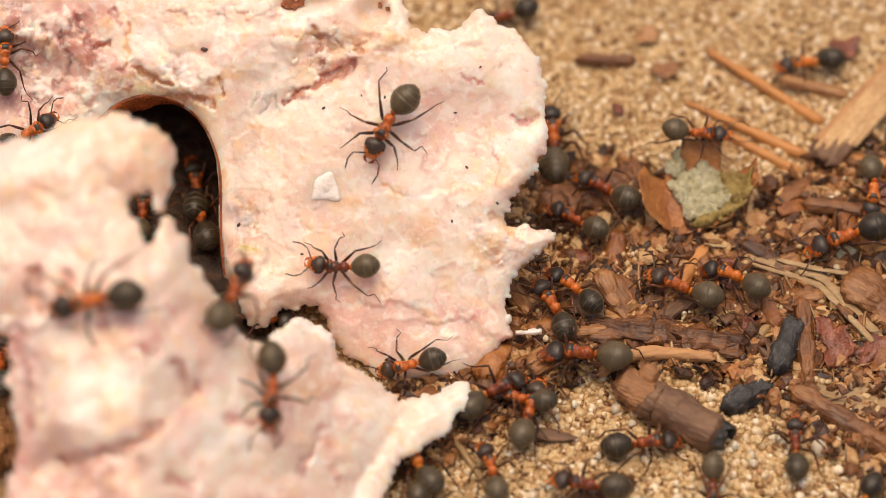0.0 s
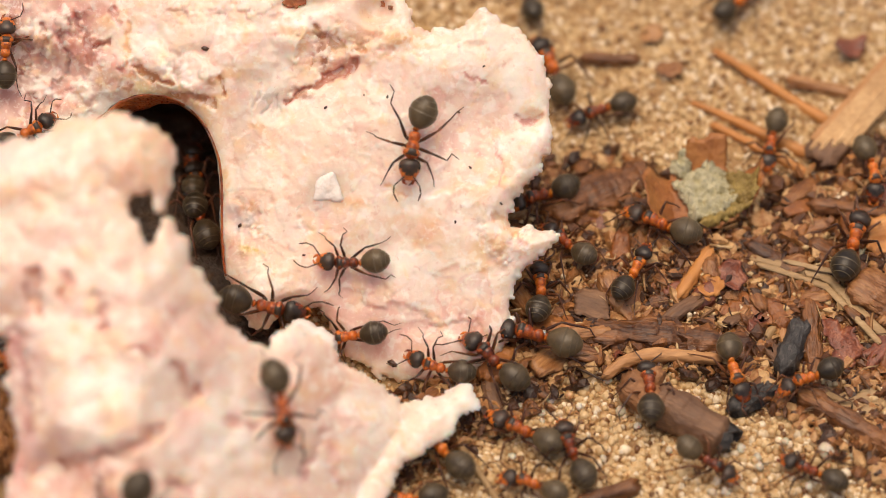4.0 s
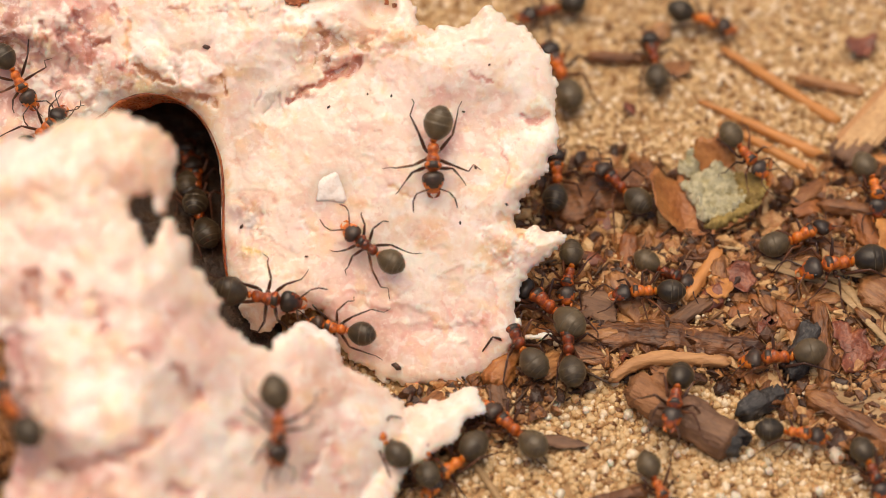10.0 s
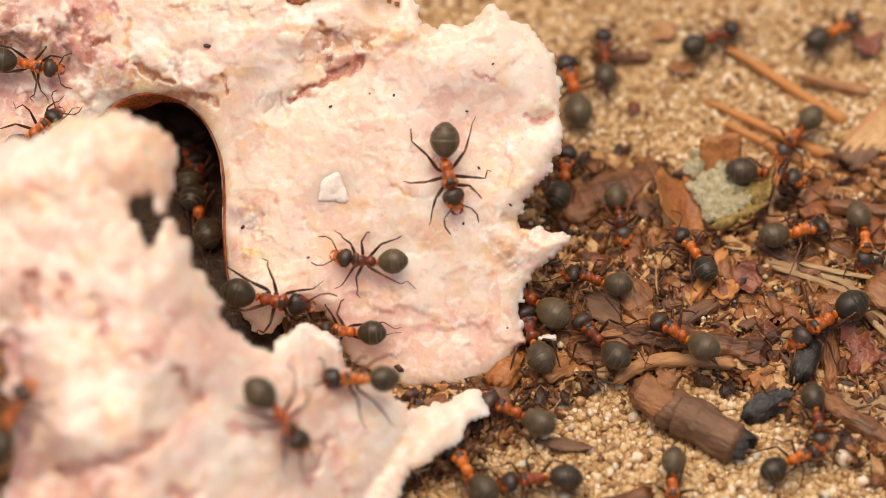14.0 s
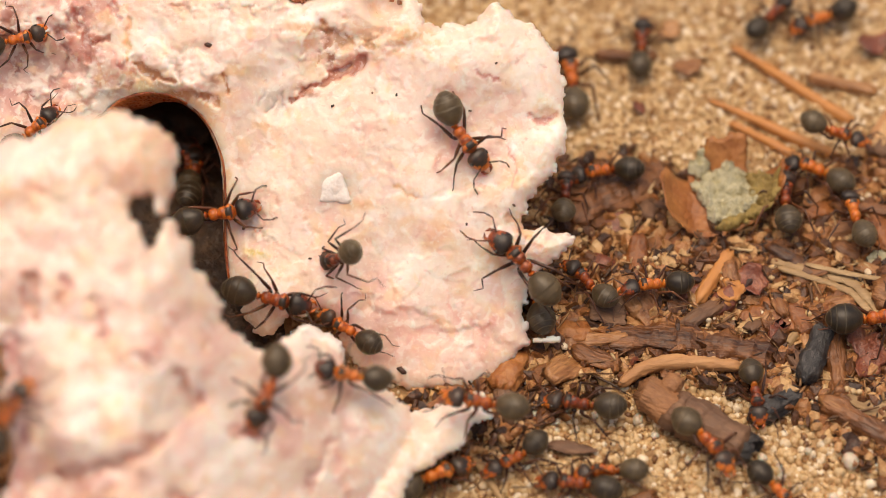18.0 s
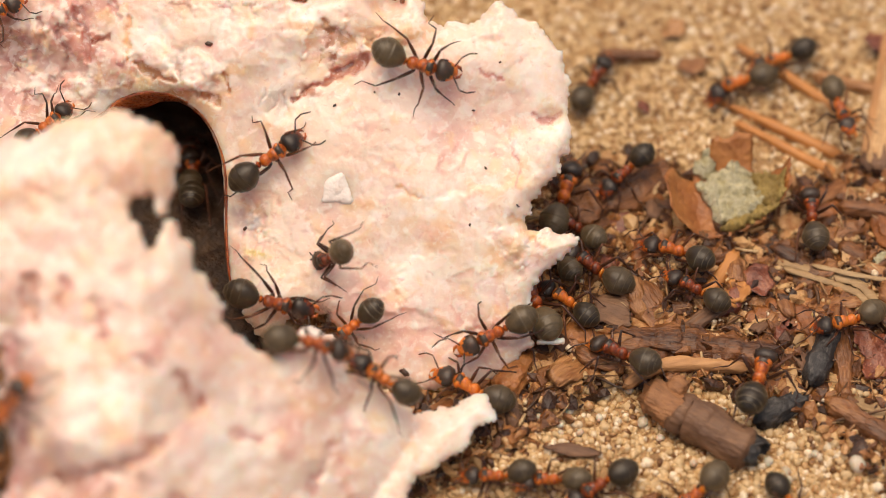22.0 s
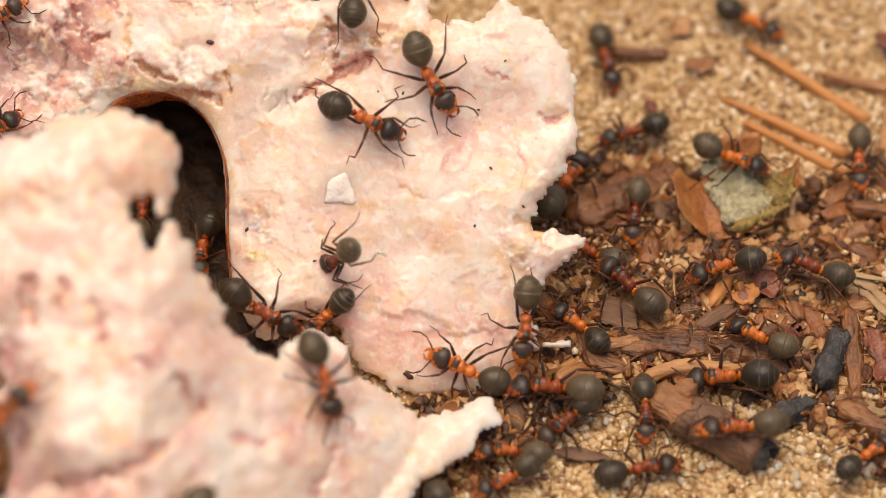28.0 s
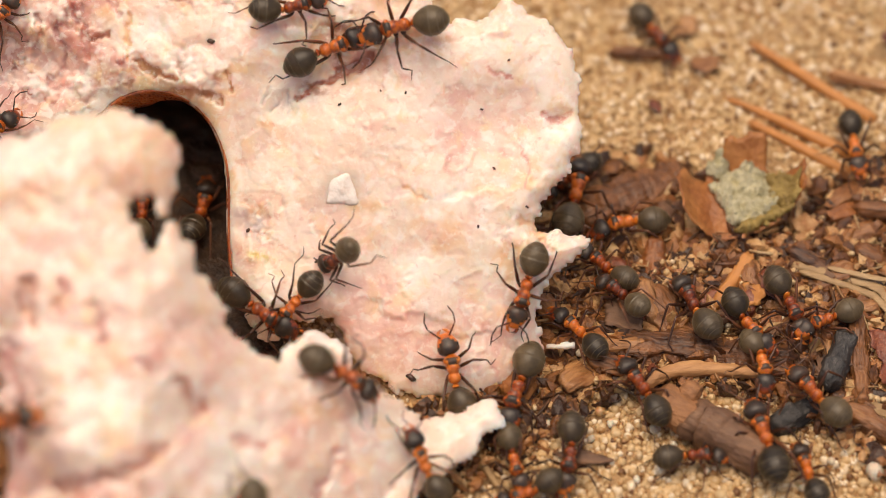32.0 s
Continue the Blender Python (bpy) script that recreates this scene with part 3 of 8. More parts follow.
# MAUVE and ROSE at the top left paint in shade; the others are own colour
LOBE_STAINS_SHADE = [
    (ROSE, -31.5, 33.5, 4.5, 1.8), (MAUVE, -39.5, 26.5, 3.5, 3.5), (PINK, -8.0, 9.0, 4.0, 2.6),
    (AMBER, -13.2, 31.0, 1.4, 0.7), (AMBER, -3.6, 29.6, 1.6, 0.6), (AMBER, -2.2, 14.4, 1.6, 1.0), (AMBER, 2.6, 11.6, 1.0, 0.8), (AMBER, -29.0, 32.5, 1.6, 0.9), (WHITE, -26.4, 31.5, 1.8, 1.2), (WHITE, -21.6, 27.6, 1.6, 1.0), (WHITE, 6.6, 26.5, 1.3, 2.6), (WHITE, -4.0, 11.6, 2.4, 1.6), (WHITE, 3.6, 13.9, 2.0, 1.0), (GREY, -15.4, 25.2, 1.2, 1.6),
    ((0.60, 0.53, 0.53), -17.81, 15.12, 1.0, 1.0), ((0.76, 0.60, 0.24), -16.66, 12.19, 0.95, 0.7), (ROSE, -18.4, 13.08, 0.22, 0.4), (AMBER, -17.61, 16.31, 0.8, 0.4), (PINK, -0.2, 21.88, 2.6, 1.2), (ROSE, 1.54, 21.29, 1.2, 0.35), (ROSE, -0.7, 20.14, 0.4, 1.2), (AMBER, 3.78, 17.91, 2.6, 1.2),
    (MAUVE, -36.26, 27.36, 5.0, 2.6), (MAUVE, -38.25, 32.33, 3.0, 4.0), (ROSE, -33.03, 26.36, 3.0, 1.6), (ROSE, -33.52, 29.84, 2.0, 1.4), (WHITE, -31.53, 26.86, 1.2, 0.9), (WHITE, -34.02, 25.86, 1.4, 0.7), (WHITE, -36.01, 32.08, 1.0, 0.6), (AMBER, -24.07, 25.76, 2.2, 0.6), (AMBER, -20.99, 23.62, 1.0, 1.4), (AMBER, -19.5, 19.4, 0.6, 2.4),
    (RAW, -25.66, 26.76, 1.4, 0.35), (RAW, -27.8, 25.76, 0.9, 0.3), (RAW, -30.64, 30.64, 0.8, 0.4), (RAW, -20.34, 26.86, 0.35, 0.7), (RAW, -10.39, 29.59, 0.35, 0.9), (ROSE, -31.53, 28.85, 2.6, 1.2), (RAW, -35.76, 30.59, 0.6, 0.5), (ROSE, -28.3, 28.85, 0.7, 1.4), (RAW, -38, 31.83, 1.2, 1.6), (RAW, -12.38, 26.11, 1.0, 0.3),
    (AMBER, -27.06, 26.86, 2.6, 0.7), (AMBER, -19.35, 26.86, 1.4, 0.6), (AMBER, -21.09, 24.87, 2.0, 0.5), (AMBER, -8.16, 30.59, 1.6, 0.8), (AMBER, -6.17, 28.85, 1.2, 0.5), (ROSE, -31.04, 30.59, 1.2, 0.6), (ROSE, -8.16, 30.09, 0.8, 0.4),
    (AMBER, -16.61, 23.13, 0.8, 0.5), (ROSE, 3.28, 6.47, 1.4, 0.6), (AMBER, 4.28, 12.93, 1.0, 1.2), (MAUVE, -37.5, 28.85, 2.4, 1.4), (WHITE, -25.07, 28.35, 1.6, 1.4), (AMBER, -3.18, 30.09, 2.0, 0.7), (AMBER, -8.65, 17.16, 1.8, 1.2)]
LOBE_PALE = [
    (WHITE, 5.77, 28.85, 3.8, 3.2), (WHITE, -22.08, 27.36, 2.8, 1.8), (WHITE, -15.12, 32.58, 5.5, 1.4), (WHITE, -4.68, 17.66, 5.4, 2.6), (WHITE, 3.28, 15.92, 3.6, 1.4),
    (WHITE, 7.26, 12.43, 2.6, 2.0), (WHITE, 7.76, 21.88, 1.4, 4.0), (GREY, -13.88, 25.27, 2.4, 0.9), (MAUVE, -9.15, 27.85, 1.6, 0.6), (WHITE, 1.79, 9.95, 1.6, 1.2)]
# MAUVE on the left paints its shade; low CREAM and WHITE brighten dim slopes
LUMP_TONES = [
    (MAUVE, -34.8, 2.6, 2.2, 6.5), (ROSE, -31.8, -5.6, 2.8, 2.6), (MAUVE, -34.2, -6.5, 1.8, 4.0), (PINK, -21.0, -9.5, 7.0, 2.6), (PINK, -12.5, -9.0, 4.0, 3.0),    (MAUVE, -34.21, 1.17, 1.8, 6.5), (PINK, -27.4, 6.8, 3.8, 3.2), (PINK, -25.06, -5.4, 4.2, 3.0), (PINK, -20.12, 2.94, 3.0, 4.0), (PINK, -32.38, 12.9, 2.6, 3.2),
    (CREAM, -14.63, -4.89, 4.0, 2.2), (AMBER, -25.06, 20.64, 4.4, 2.6), (AMBER, -33.97, 17.12, 3.0, 2.6), (WHITE, -28.81, -0.71, 4.4, 3.8), (WHITE, -35.85, 19.47, 3.0, 2.0),
    (WHITE, -17.42, -0.01, 3.0, 2.2), (WHITE, -11.87, 5.38, 3.0, 1.6), (CREAM, -9, -5.18, 2.6, 4.0), (WHITE, -17.42, -2.88, 3.4, 2.6), (WHITE, -7.01, -2.17, 2.4, 2.0), (WHITE, -21.48, -4.6, 2.6, 2.0), (WHITE, 0.79, -0.36, 2.4, 2.4), (MAUVE, -29.28, -5.87, 1.8, 2.4), (MAUVE, -34.91, 4.92, 2.2, 3.0), (MAUVE, -33.27, -2.58, 2.6, 2.6)]
# RAW is red-brown flesh plus painted shade at the left and low recess
LUMP_STREAKS = [
    (ROSE, -8.95, -4.11, 0.9, 3.6), (ROSE, -13.59, -1.45, 0.8, 2.2), (ROSE, -20.6, 0.09, 1.0, 2.6), (ROSE, -22.84, 6.77, 1.0, 1.8), (ROSE, -30.6, 8.69, 1.2, 1.8),
    (ROSE, -24.66, -1.69, 1.6, 0.8), (AMBER, -11.78, 0.37, 2.0, 1.4), (AMBER, -22.9, -6.5, 2.2, 1.4), (WHITE, -22.9, 2.97, 2.0, 2.0), (ROSE, -28.34, 3.05, 0.8, 1.6), (RAW, -28.11, -6.81, 1.5, 0.9), (RAW, -24.89, -4.51, 1.2, 0.35), (RAW, -34.44, -0.47, 0.7, 2.2), (RAW, -36.22, 3.05, 0.6, 1.2), (AMBER, -28.34, 5.39, 1.4, 1.0), (ROSE, -23.55, 4.88, 0.7, 1.8), (AMBER, -27.01, -0.51, 1.4, 1.0), (ROSE, -20.83, -0.38, 0.6, 1.4)]


def tint(me, *lists, lump=False):
    """Gives each vertex of a flesh mesh the tone of its spot, painted shade included."""
    n = len(me.vertices)
    co = np.empty(n * 3)
    me.vertices.foreach_get("co", co)
    x, y = co[0::3] / MM, co[1::3] / MM
    wx, wy = x + 1.3 * fbm(x, y, 4.0, 4, 91, 0.6), y + 1.3 * fbm(x, y, 4.0, 4, 95, 0.6)
    col = np.tile(np.array(CREAM) * (0.97, 0.94, 0.92) if lump else np.array(CREAM), (n, 1))
    for turn, tones in enumerate(lists):
        if turn == len(lists) - 1 and not lump:
            k = crumbly(x, y)
            # low plates take the dark red tones, high ones the white
            v = 0.7 * plates(x, y, 2.4, 111) + 0.5 * plates(x, y, 1.1, 115) + 0.25 * fbm(x, y, 0.8, 2, 92)
            ramp = [np.interp(v, [-1.0, -0.6, -0.25, 0.0, 0.3, 0.8], [c[i] for c in (RAW, ROSE, PINK, AMBER, CREAM, WHITE)]) for i in range(3)]
            mix = (0.8 * k)[:, None]
            col = col * (1 - mix) + np.stack(ramp, 1) * mix
            v = 0.8 * plates(x, y, 3.4, 119) + 0.5 * plates(x, y, 1.3, 123) + 0.2 * fbm(x, y, 0.9, 2, 93)
            ramp = [np.interp(v, [-1.1, -0.5, 0.0, 0.5, 1.1], [c[i] for c in (PINK, CREAM, CREAM, WHITE, WHITE)]) for i in range(3)]
            mix = (0.50 * (1 - k))[:, None]
            col = col * (1 - mix) + np.stack(ramp, 1) * mix
        for c, px, py, rx, ry in tones:
            k = np.exp(-(((wx - px) / rx) ** 2 + ((wy - py) / ry) ** 2) ** 1.6)[:, None] * 0.9
            col = col * (1 - k) + np.array(c) * k
    if lump:
        v = 0.8 * plates(x, y, 4.2, 129) + 0.5 * plates(x, y, 1.8, 133) + 0.2 * fbm(x, y, 1.2, 2, 94)
        ramp = [np.interp(v, [-1.1, -0.5, 0.0, 0.5, 1.1], [c[i] for c in (ROSE, PINK, CREAM, WHITE, WHITE)]) for i in range(3)]
        col = col * 0.62 + np.stack(ramp, 1) * 0.38
    # each cleft's tone strengthens with depth into the cleft
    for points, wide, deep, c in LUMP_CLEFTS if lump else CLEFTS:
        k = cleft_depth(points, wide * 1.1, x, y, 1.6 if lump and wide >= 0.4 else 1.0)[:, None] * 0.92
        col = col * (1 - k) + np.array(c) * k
    layer = me.color_attributes.new("tone", "FLOAT_COLOR", "POINT")
    layer.data.foreach_set("color", np.concatenate([col, np.ones((n, 1))], 1).ravel())
    return me


def ragged_loop(cx, cy, rx, ry, turn, seed, jag=0.0):
    rng = random.Random(seed)
    c, q = math.cos(radians(turn)), math.sin(radians(turn))
    out = []
    n = 12 if not jag else 20
    for k in range(n):
        a, r = 2 * math.pi * k / n, rng.uniform(0.84 - jag, 1.1)
        x, y = rx * r * math.cos(a), ry * r * math.sin(a)
        out.append((cx + x * c - y * q, cy + x * q + y * c))
    return out


def patch(name, meat, cx, cy, rx, ry, turn, material, label, front=None, proud=0.06, seed=1, loop=None):
    """A thin torn flake that lies on the meat."""
    front = front or lobe_front
    def top(x, y, d):
        return front(x, y, np.full(np.shape(x), 6.0)) + proud * (0.3 + np.minimum(1, d / 0.4)) + 0.03 * grain(x, y, 0.7, seed)
    def under(x, y, d):
        return top(x, y, d) - proud - 0.6
    return part(name, slab(loop or ragged_loop(cx, cy, rx, ry, turn, seed, 0.0 if proud > 0.5 else 0.4), 0.14, top, under, (), 0.12 if loop else 0.3, seed), material, meat, label)


def hollow_calm(x, y):
    """The rim of the hollow is smooth, the other edges are torn."""
    return 1.0 - 0.9 * np.exp(-((x + 24.1) / 6.5) ** 6 - ((y - 17.9) / 8.5) ** 6)


def rim_skin(meat):
    """A thin reddish skin that hangs from the rim into the hollow, widest at its far side."""
    edge = smooth_loop(LOBE)[2:8 * 8 + 6]
    z = lobe_front(edge[:, 0], edge[:, 1], np.zeros(len(edge)))
    cx, cy = -24.82, 17.91
    verts, faces, rows = [], [], 7
    for i, ((x, y), k) in enumerate(zip(edge, z)):
        inx, iny = cx - x, cy - y
        far = math.hypot(inx, iny)
        wide = 0.2 + 1.0 * math.exp(-((i - 52) / 10.0) ** 2) * (1 + 0.35 * float(grain(i * 0.3, 0.5, 2.0, 61)))
        for q in range(rows):
            t = q / (rows - 1)
            w = wide * t + 0.06 * float(grain(i * 0.5, q * 0.8, 1.5, 69))
            verts.append((x + inx / far * (w - 0.32), y + iny / far * (w - 0.32), k + 0.22 - 1.1 * wide * t * t - 0.7 * t))
    for i in range(len(edge) - 1):
        for q in range(rows - 1):
            a = i * rows + q
            faces.append((a, a + 1, a + rows + 1, a + rows))
    ob = part("rim_skin", mesh_of("rim_skin", verts, faces), M["lip"], meat, "thin reddish-brown skin on the rim")
    th = ob.modifiers.new("thick", "SOLIDIFY")
    th.thickness = 0.18 * MM


def hole_wall(meat):
    """The rim's brown skin, with an added wall below that shuts light out of the hollow."""
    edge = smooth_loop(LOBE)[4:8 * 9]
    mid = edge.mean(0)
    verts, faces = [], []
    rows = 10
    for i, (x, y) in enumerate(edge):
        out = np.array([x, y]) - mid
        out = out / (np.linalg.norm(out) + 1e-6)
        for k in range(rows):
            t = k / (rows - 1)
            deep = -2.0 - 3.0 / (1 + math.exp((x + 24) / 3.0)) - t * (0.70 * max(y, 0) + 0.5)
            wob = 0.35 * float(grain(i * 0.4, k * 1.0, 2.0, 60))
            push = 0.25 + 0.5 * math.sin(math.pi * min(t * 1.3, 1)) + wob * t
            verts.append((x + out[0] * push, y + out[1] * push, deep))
    n = len(edge)
    for i in range(n - 1):
        for k in range(rows - 1):
            a = i * rows + k
            faces.append((a, a + rows, a + rows + 1, a + 1))
    ob = part("hollow_lining", mesh_of("hollow_lining", verts, faces), M["rim"], meat, "brown glossy rim skin, extended down to keep the hollow dark")
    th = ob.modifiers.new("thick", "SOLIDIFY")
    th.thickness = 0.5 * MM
    return ob


ICO_T = (1 + 5 ** 0.5) / 2
ICO = np.array([(-1, ICO_T, 0), (1, ICO_T, 0), (-1, -ICO_T, 0), (1, -ICO_T, 0), (0, -1, ICO_T), (0, 1, ICO_T), (0, -1, -ICO_T), (0, 1, -ICO_T), (ICO_T, 0, -1), (ICO_T, 0, 1), (-ICO_T, 0, -1), (-ICO_T, 0, 1)]) / 1.902
ICO_FACES = np.array([(0, 11, 5), (0, 5, 1), (0, 1, 7), (0, 7, 10), (0, 10, 11), (1, 5, 9), (5, 11, 4), (11, 10, 2), (10, 7, 6), (7, 1, 8), (3, 9, 4), (3, 4, 2), (3, 2, 6), (3, 6, 8), (3, 8, 9), (4, 9, 5), (2, 4, 11), (6, 2, 10), (8, 6, 7), (9, 8, 1)])


def finer(verts, faces):
    """The same ball with each triangle split in four."""
    verts, out, mid = [Vector(v) for v in verts], [], {}
    def half(a, b):
        key = (min(a, b), max(a, b))
        if key not in mid:
            mid[key] = len(verts)
            verts.append((verts[a] + verts[b]).normalized())
        return mid[key]
    for a, b, c in faces.tolist():
        ab, bc, ca = half(a, b), half(b, c), half(c, a)
        out += [(a, ab, ca), (ab, b, bc), (ca, bc, c), (ab, bc, ca)]
    return np.array([tuple(v) for v in verts]), np.array(out)


BALL, BALL_FACES = finer(ICO, ICO_FACES)


def build_meat():
    meat = root("meat_chunk", pose(0, 0, 0, 35, 0, 0), "torn chunk of raw pale pink fatty meat lying on soil", "meat")
    part("main_lobe", tint(slab(LOBE, 0.14, lobe_front, lobe_back, (), 0.55, 3, hollow_calm), LOBE_TONES, LOBE_PALE, LOBE_STAINS_SHADE), M["flesh"], meat, "pale pink meat with frayed edges")
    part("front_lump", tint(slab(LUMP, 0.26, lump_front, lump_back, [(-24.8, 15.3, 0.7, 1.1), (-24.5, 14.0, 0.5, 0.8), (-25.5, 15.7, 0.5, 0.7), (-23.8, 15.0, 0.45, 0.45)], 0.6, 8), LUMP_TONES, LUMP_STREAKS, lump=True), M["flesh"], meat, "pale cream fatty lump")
    hole_wall(meat)
    rim_skin(meat)
    patch("fat_chip", meat, -10.64, 17.71, 1.75, 1.25, 75, M["fat"], "small white chip of fat", proud=0.16, seed=2, loop=[
    (-12.3, 16.6), (-11.6, 16.8), (-11.2, 18.4), (-10.4, 19.0), (-9.8, 19.1), (-9.3, 18.3), (-9.0, 16.6), (-10.6, 16.7),
])
    patch("brown_skin", meat, -13.13, 34.02, 1.6, 0.55, 10, M["rim"], "torn bit of brown skin", proud=0.03, seed=31)
    patch("brown_skin", meat, -5.57, 33.62, 1.0, 0.8, 30, M["rim"], "torn bit of brown skin", proud=0.03, seed=32)
    patch("fat_flap", meat, -11.76, 4.56, 2.6, 1.6, -25, M["fat"], "white fatty knob", front=lambda x, y, d: 4.2 - 0.3 * (x + 12) + 0.5 * grain(x, y, 2.0, 71), proud=1.2, seed=25)
    for k, (x, y, r) in enumerate([(-20.99, 29.94, 0.30), (-10.49, 24.77, 0.17), (-5.12, 25.71, 0.14), (2.09, 19.55, 0.16), (1.09, 24.37, 0.14), (3.28, 28.35, 0.12), (0.8, 14.82, 0.14), (4.77, 16.41, 0.16), (-12.38, 11.94, 0.15), (-18, 14.52, 0.20), (-7.16, 25.86, 0.10), (-4.68, 2.49, 0.42)]):
        z = float(lobe_front(np.array([x]), np.array([y]), np.array([5.0]))[0])
        v, f = tube([(-r, 0, 0), (-r * 0.4, 0.1 * r, 0.2 * r), (r * 0.5, -0.2 * r, 0.1 * r), (r * 1.1, 0, 0)], [r * 0.3, r * 0.7, r * 0.6, r * 0.2], 6, k, 0.25)
        part("speck", mesh_of("speck", v, f), M["leg"], meat, "dark crumb stuck to the meat", m=at(x, y, z + 0.08, 0, 0, 47 * k))
    # the root is moved 2 mm deeper to set the camera's focus distance
    for child in meat.children:
        child.matrix_basis = at(0, 0, 2.0) @ child.matrix_basis
    meat.matrix_basis = meat.matrix_basis @ at(0, 0, -2.0)
    return meat


meat = build_meat()
cam.data.dof.focus_object = meat


# ---- litter ----
def chip_mesh(length, width, thick, seed, name="chip"):
    """A rough, splintered flake lying flat, its base at z = 0."""
    rng = random.Random(seed)
    n, k = 13, 16
    ridge = [rng.uniform(0.72, 1.12) for _ in range(k)]
    fray = [[rng.uniform(-0.14, 0.14) * length for _ in range(k)] for _ in range(2)]
    verts, faces = [], []
    for i in range(n):
        t = i / (n - 1)
        w = width / 2 * (0.6 + 0.4 * math.sin(math.pi * (0.15 + 0.7 * t))) * rng.uniform(0.88, 1.1)
        lift = 0.5 * thick * math.sin(3 * t + seed)
        for j in range(k):
            a = 2 * math.pi * j / k
            ca, sa = math.cos(a), math.sin(a)
            end = fray[0][j] * max(0, 1 - 4 * t) + fray[1][j] * max(0, 4 * t - 3)
            verts.append(((t - 0.5) * length + end, w * math.copysign(abs(ca) ** 0.7, ca) * rng.uniform(.9, 1.08), thick / 2 + lift + thick / 2 * math.copysign(abs(sa) ** 0.6, sa) * ridge[j] * rng.uniform(.8, 1.1)))
    for i in range(n - 1):
        for j in range(k):
            a, b = i * k + j, i * k + (j + 1) % k
            faces.append((a, a + k, b + k, b))
    faces.append(tuple(range(k)))
    faces.append(tuple(range((n - 1) * k, n * k))[::-1])
    return mesh_of(name, verts, faces)


def gnarled(line, radii, rough, flat, seed, step=0.22):
    """A stick with cracked, flaking bark and broken ends along a line (mm)."""
    P, R = np.array([tuple(p) for p in line]), np.array(radii, float)
    run = np.concatenate([[0], np.cumsum(np.linalg.norm(np.diff(P, axis=0), axis=1))])
    n, sides = max(10, int(run[-1] / step)), 26
    at_run = np.linspace(0, run[-1], n)
    C, R = np.stack([np.interp(at_run, run, P[:, i]) for i in range(3)], 1), np.interp(at_run, run, R)
    way = np.gradient(C, axis=0)
    way /= np.linalg.norm(way, axis=1)[:, None]
    side = np.cross(way, (0, 0, 1.0))
    side /= np.linalg.norm(side, axis=1)[:, None]
    up = np.cross(side, way)
    a = np.linspace(0, 2 * math.pi, sides, endpoint=False)
    A, S = np.meshgrid(a, at_run)
    u, w = S + 37.0 * seed, R.mean() * 3.0 * np.abs(((A / math.pi + 0.5) % 2) - 1)
    w = w + 5.0 * np.sin(A)
    lumps = 0.9 * fbm(u, w, 2.2, 3, seed) + 0.8 * plates(u * 0.55, w, 0.9, seed + 40) * 0.5 + 0.5 * fbm(u * 0.4, w, 0.5, 3, seed + 9)
    fade = np.minimum(1, np.minimum(S, run[-1] - S) / 0.5)
    rr = R[:, None] * (1 + rough * lumps) * (0.55 + 0.45 * fade)
    tear = R.mean() * 0.5 * (grain(w, 0 * w + seed, 0.6, seed + 3)) * (np.exp(-S / 0.4) + np.exp(-(run[-1] - S) / 0.4))
    V = C[:, None] + way[:, None] * tear[..., None] + side[:, None] * (np.cos(A) * rr)[..., None] + up[:, None] * (np.sin(A) * rr * flat)[..., None]
    idx = np.arange(n * sides).reshape(n, sides)
    nxt = np.roll(idx, -1, 1)
    f = np.stack([idx[:-1], nxt[:-1], nxt[1:], idx[1:]], -1).reshape(-1, 4).tolist()
    f += [tuple(idx[0][::-1].tolist()), tuple(idx[-1].tolist())]
    return V.reshape(-1, 3), f


def lying(name, a, b, r, material, label, category, group="", lift=0.0, mid=(), radii=None, sides=10, rough=0.08, flat=1.0, seed=1):
    """A stick from a to b (x, y in mm) that rests on the soil."""
    line = [a, *mid, b]
    pts = bend([(x, y, 0) for x, y in line], 18 if len(line) == 2 else 9)
    base = max(float(land(p.x, p.y)) for p in pts)
    cx, cy = (a[0] + b[0]) / 2, (a[1] + b[1]) / 2
    n = len(pts)
    rad = [r * (radii[min(int(i / n * len(radii)), len(radii) - 1)] if radii else 1) * (0.75 if i in (0, n - 1) else 1) for i in range(n)]
    way = math.atan2(b[1] - a[1], b[0] - a[0])
    cw, sw = math.cos(way), math.sin(way)
    rel = [((p.x - cx) * cw + (p.y - cy) * sw, (p.y - cy) * cw - (p.x - cx) * sw, r * flat + 0.15 * r * math.sin(2.0 * i / n * math.pi)) for i, p in enumerate(pts)]
    if rough >= 0.12:
        v, f = gnarled(rel, rad, rough, flat, seed)
    else:
        v, f = tube(rel, rad, sides, seed, rough, flat, 0.5 * r)
    ob = part(name, mesh_of(name, v, f), material, m=at(cx, cy, float(land(cx, cy)) * 0.5 + base * 0.5 + lift - 0.1, 0, 0, math.degrees(way)))
    return tagged(ob, label, category, group)


N = "dry orange-brown pine needle lying on sand"
lying("pine_needle", (24.72, 37.23), (34.8, 29.04), 0.50, M["needle"], N, "needle", "dry needles", radii=[0.7, 1, 1, 1.1])
lying("pine_needle", (22.43, 31.32), (33.06, 25.31), 0.52, M["needle"], N, "needle", "dry needles", radii=[0.5, 0.8, 1, 1.1, 1.1])
lying("pine_needle", (24.16, 28.72), (32.6, 23.27), 0.48, M["needle"], N, "needle", "dry needles", radii=[0.8, 1, 1])
lying("pine_needle", (35.75, 24.54), (42, 23.91), 0.60, M["needle"], N, "needle", "dry needles")
lying("twig", (12.37, 36.24), (17.87, 36.24), 0.55, M["bark"], "thin dark twig half sunk in sand", "twig", rough=0.2)
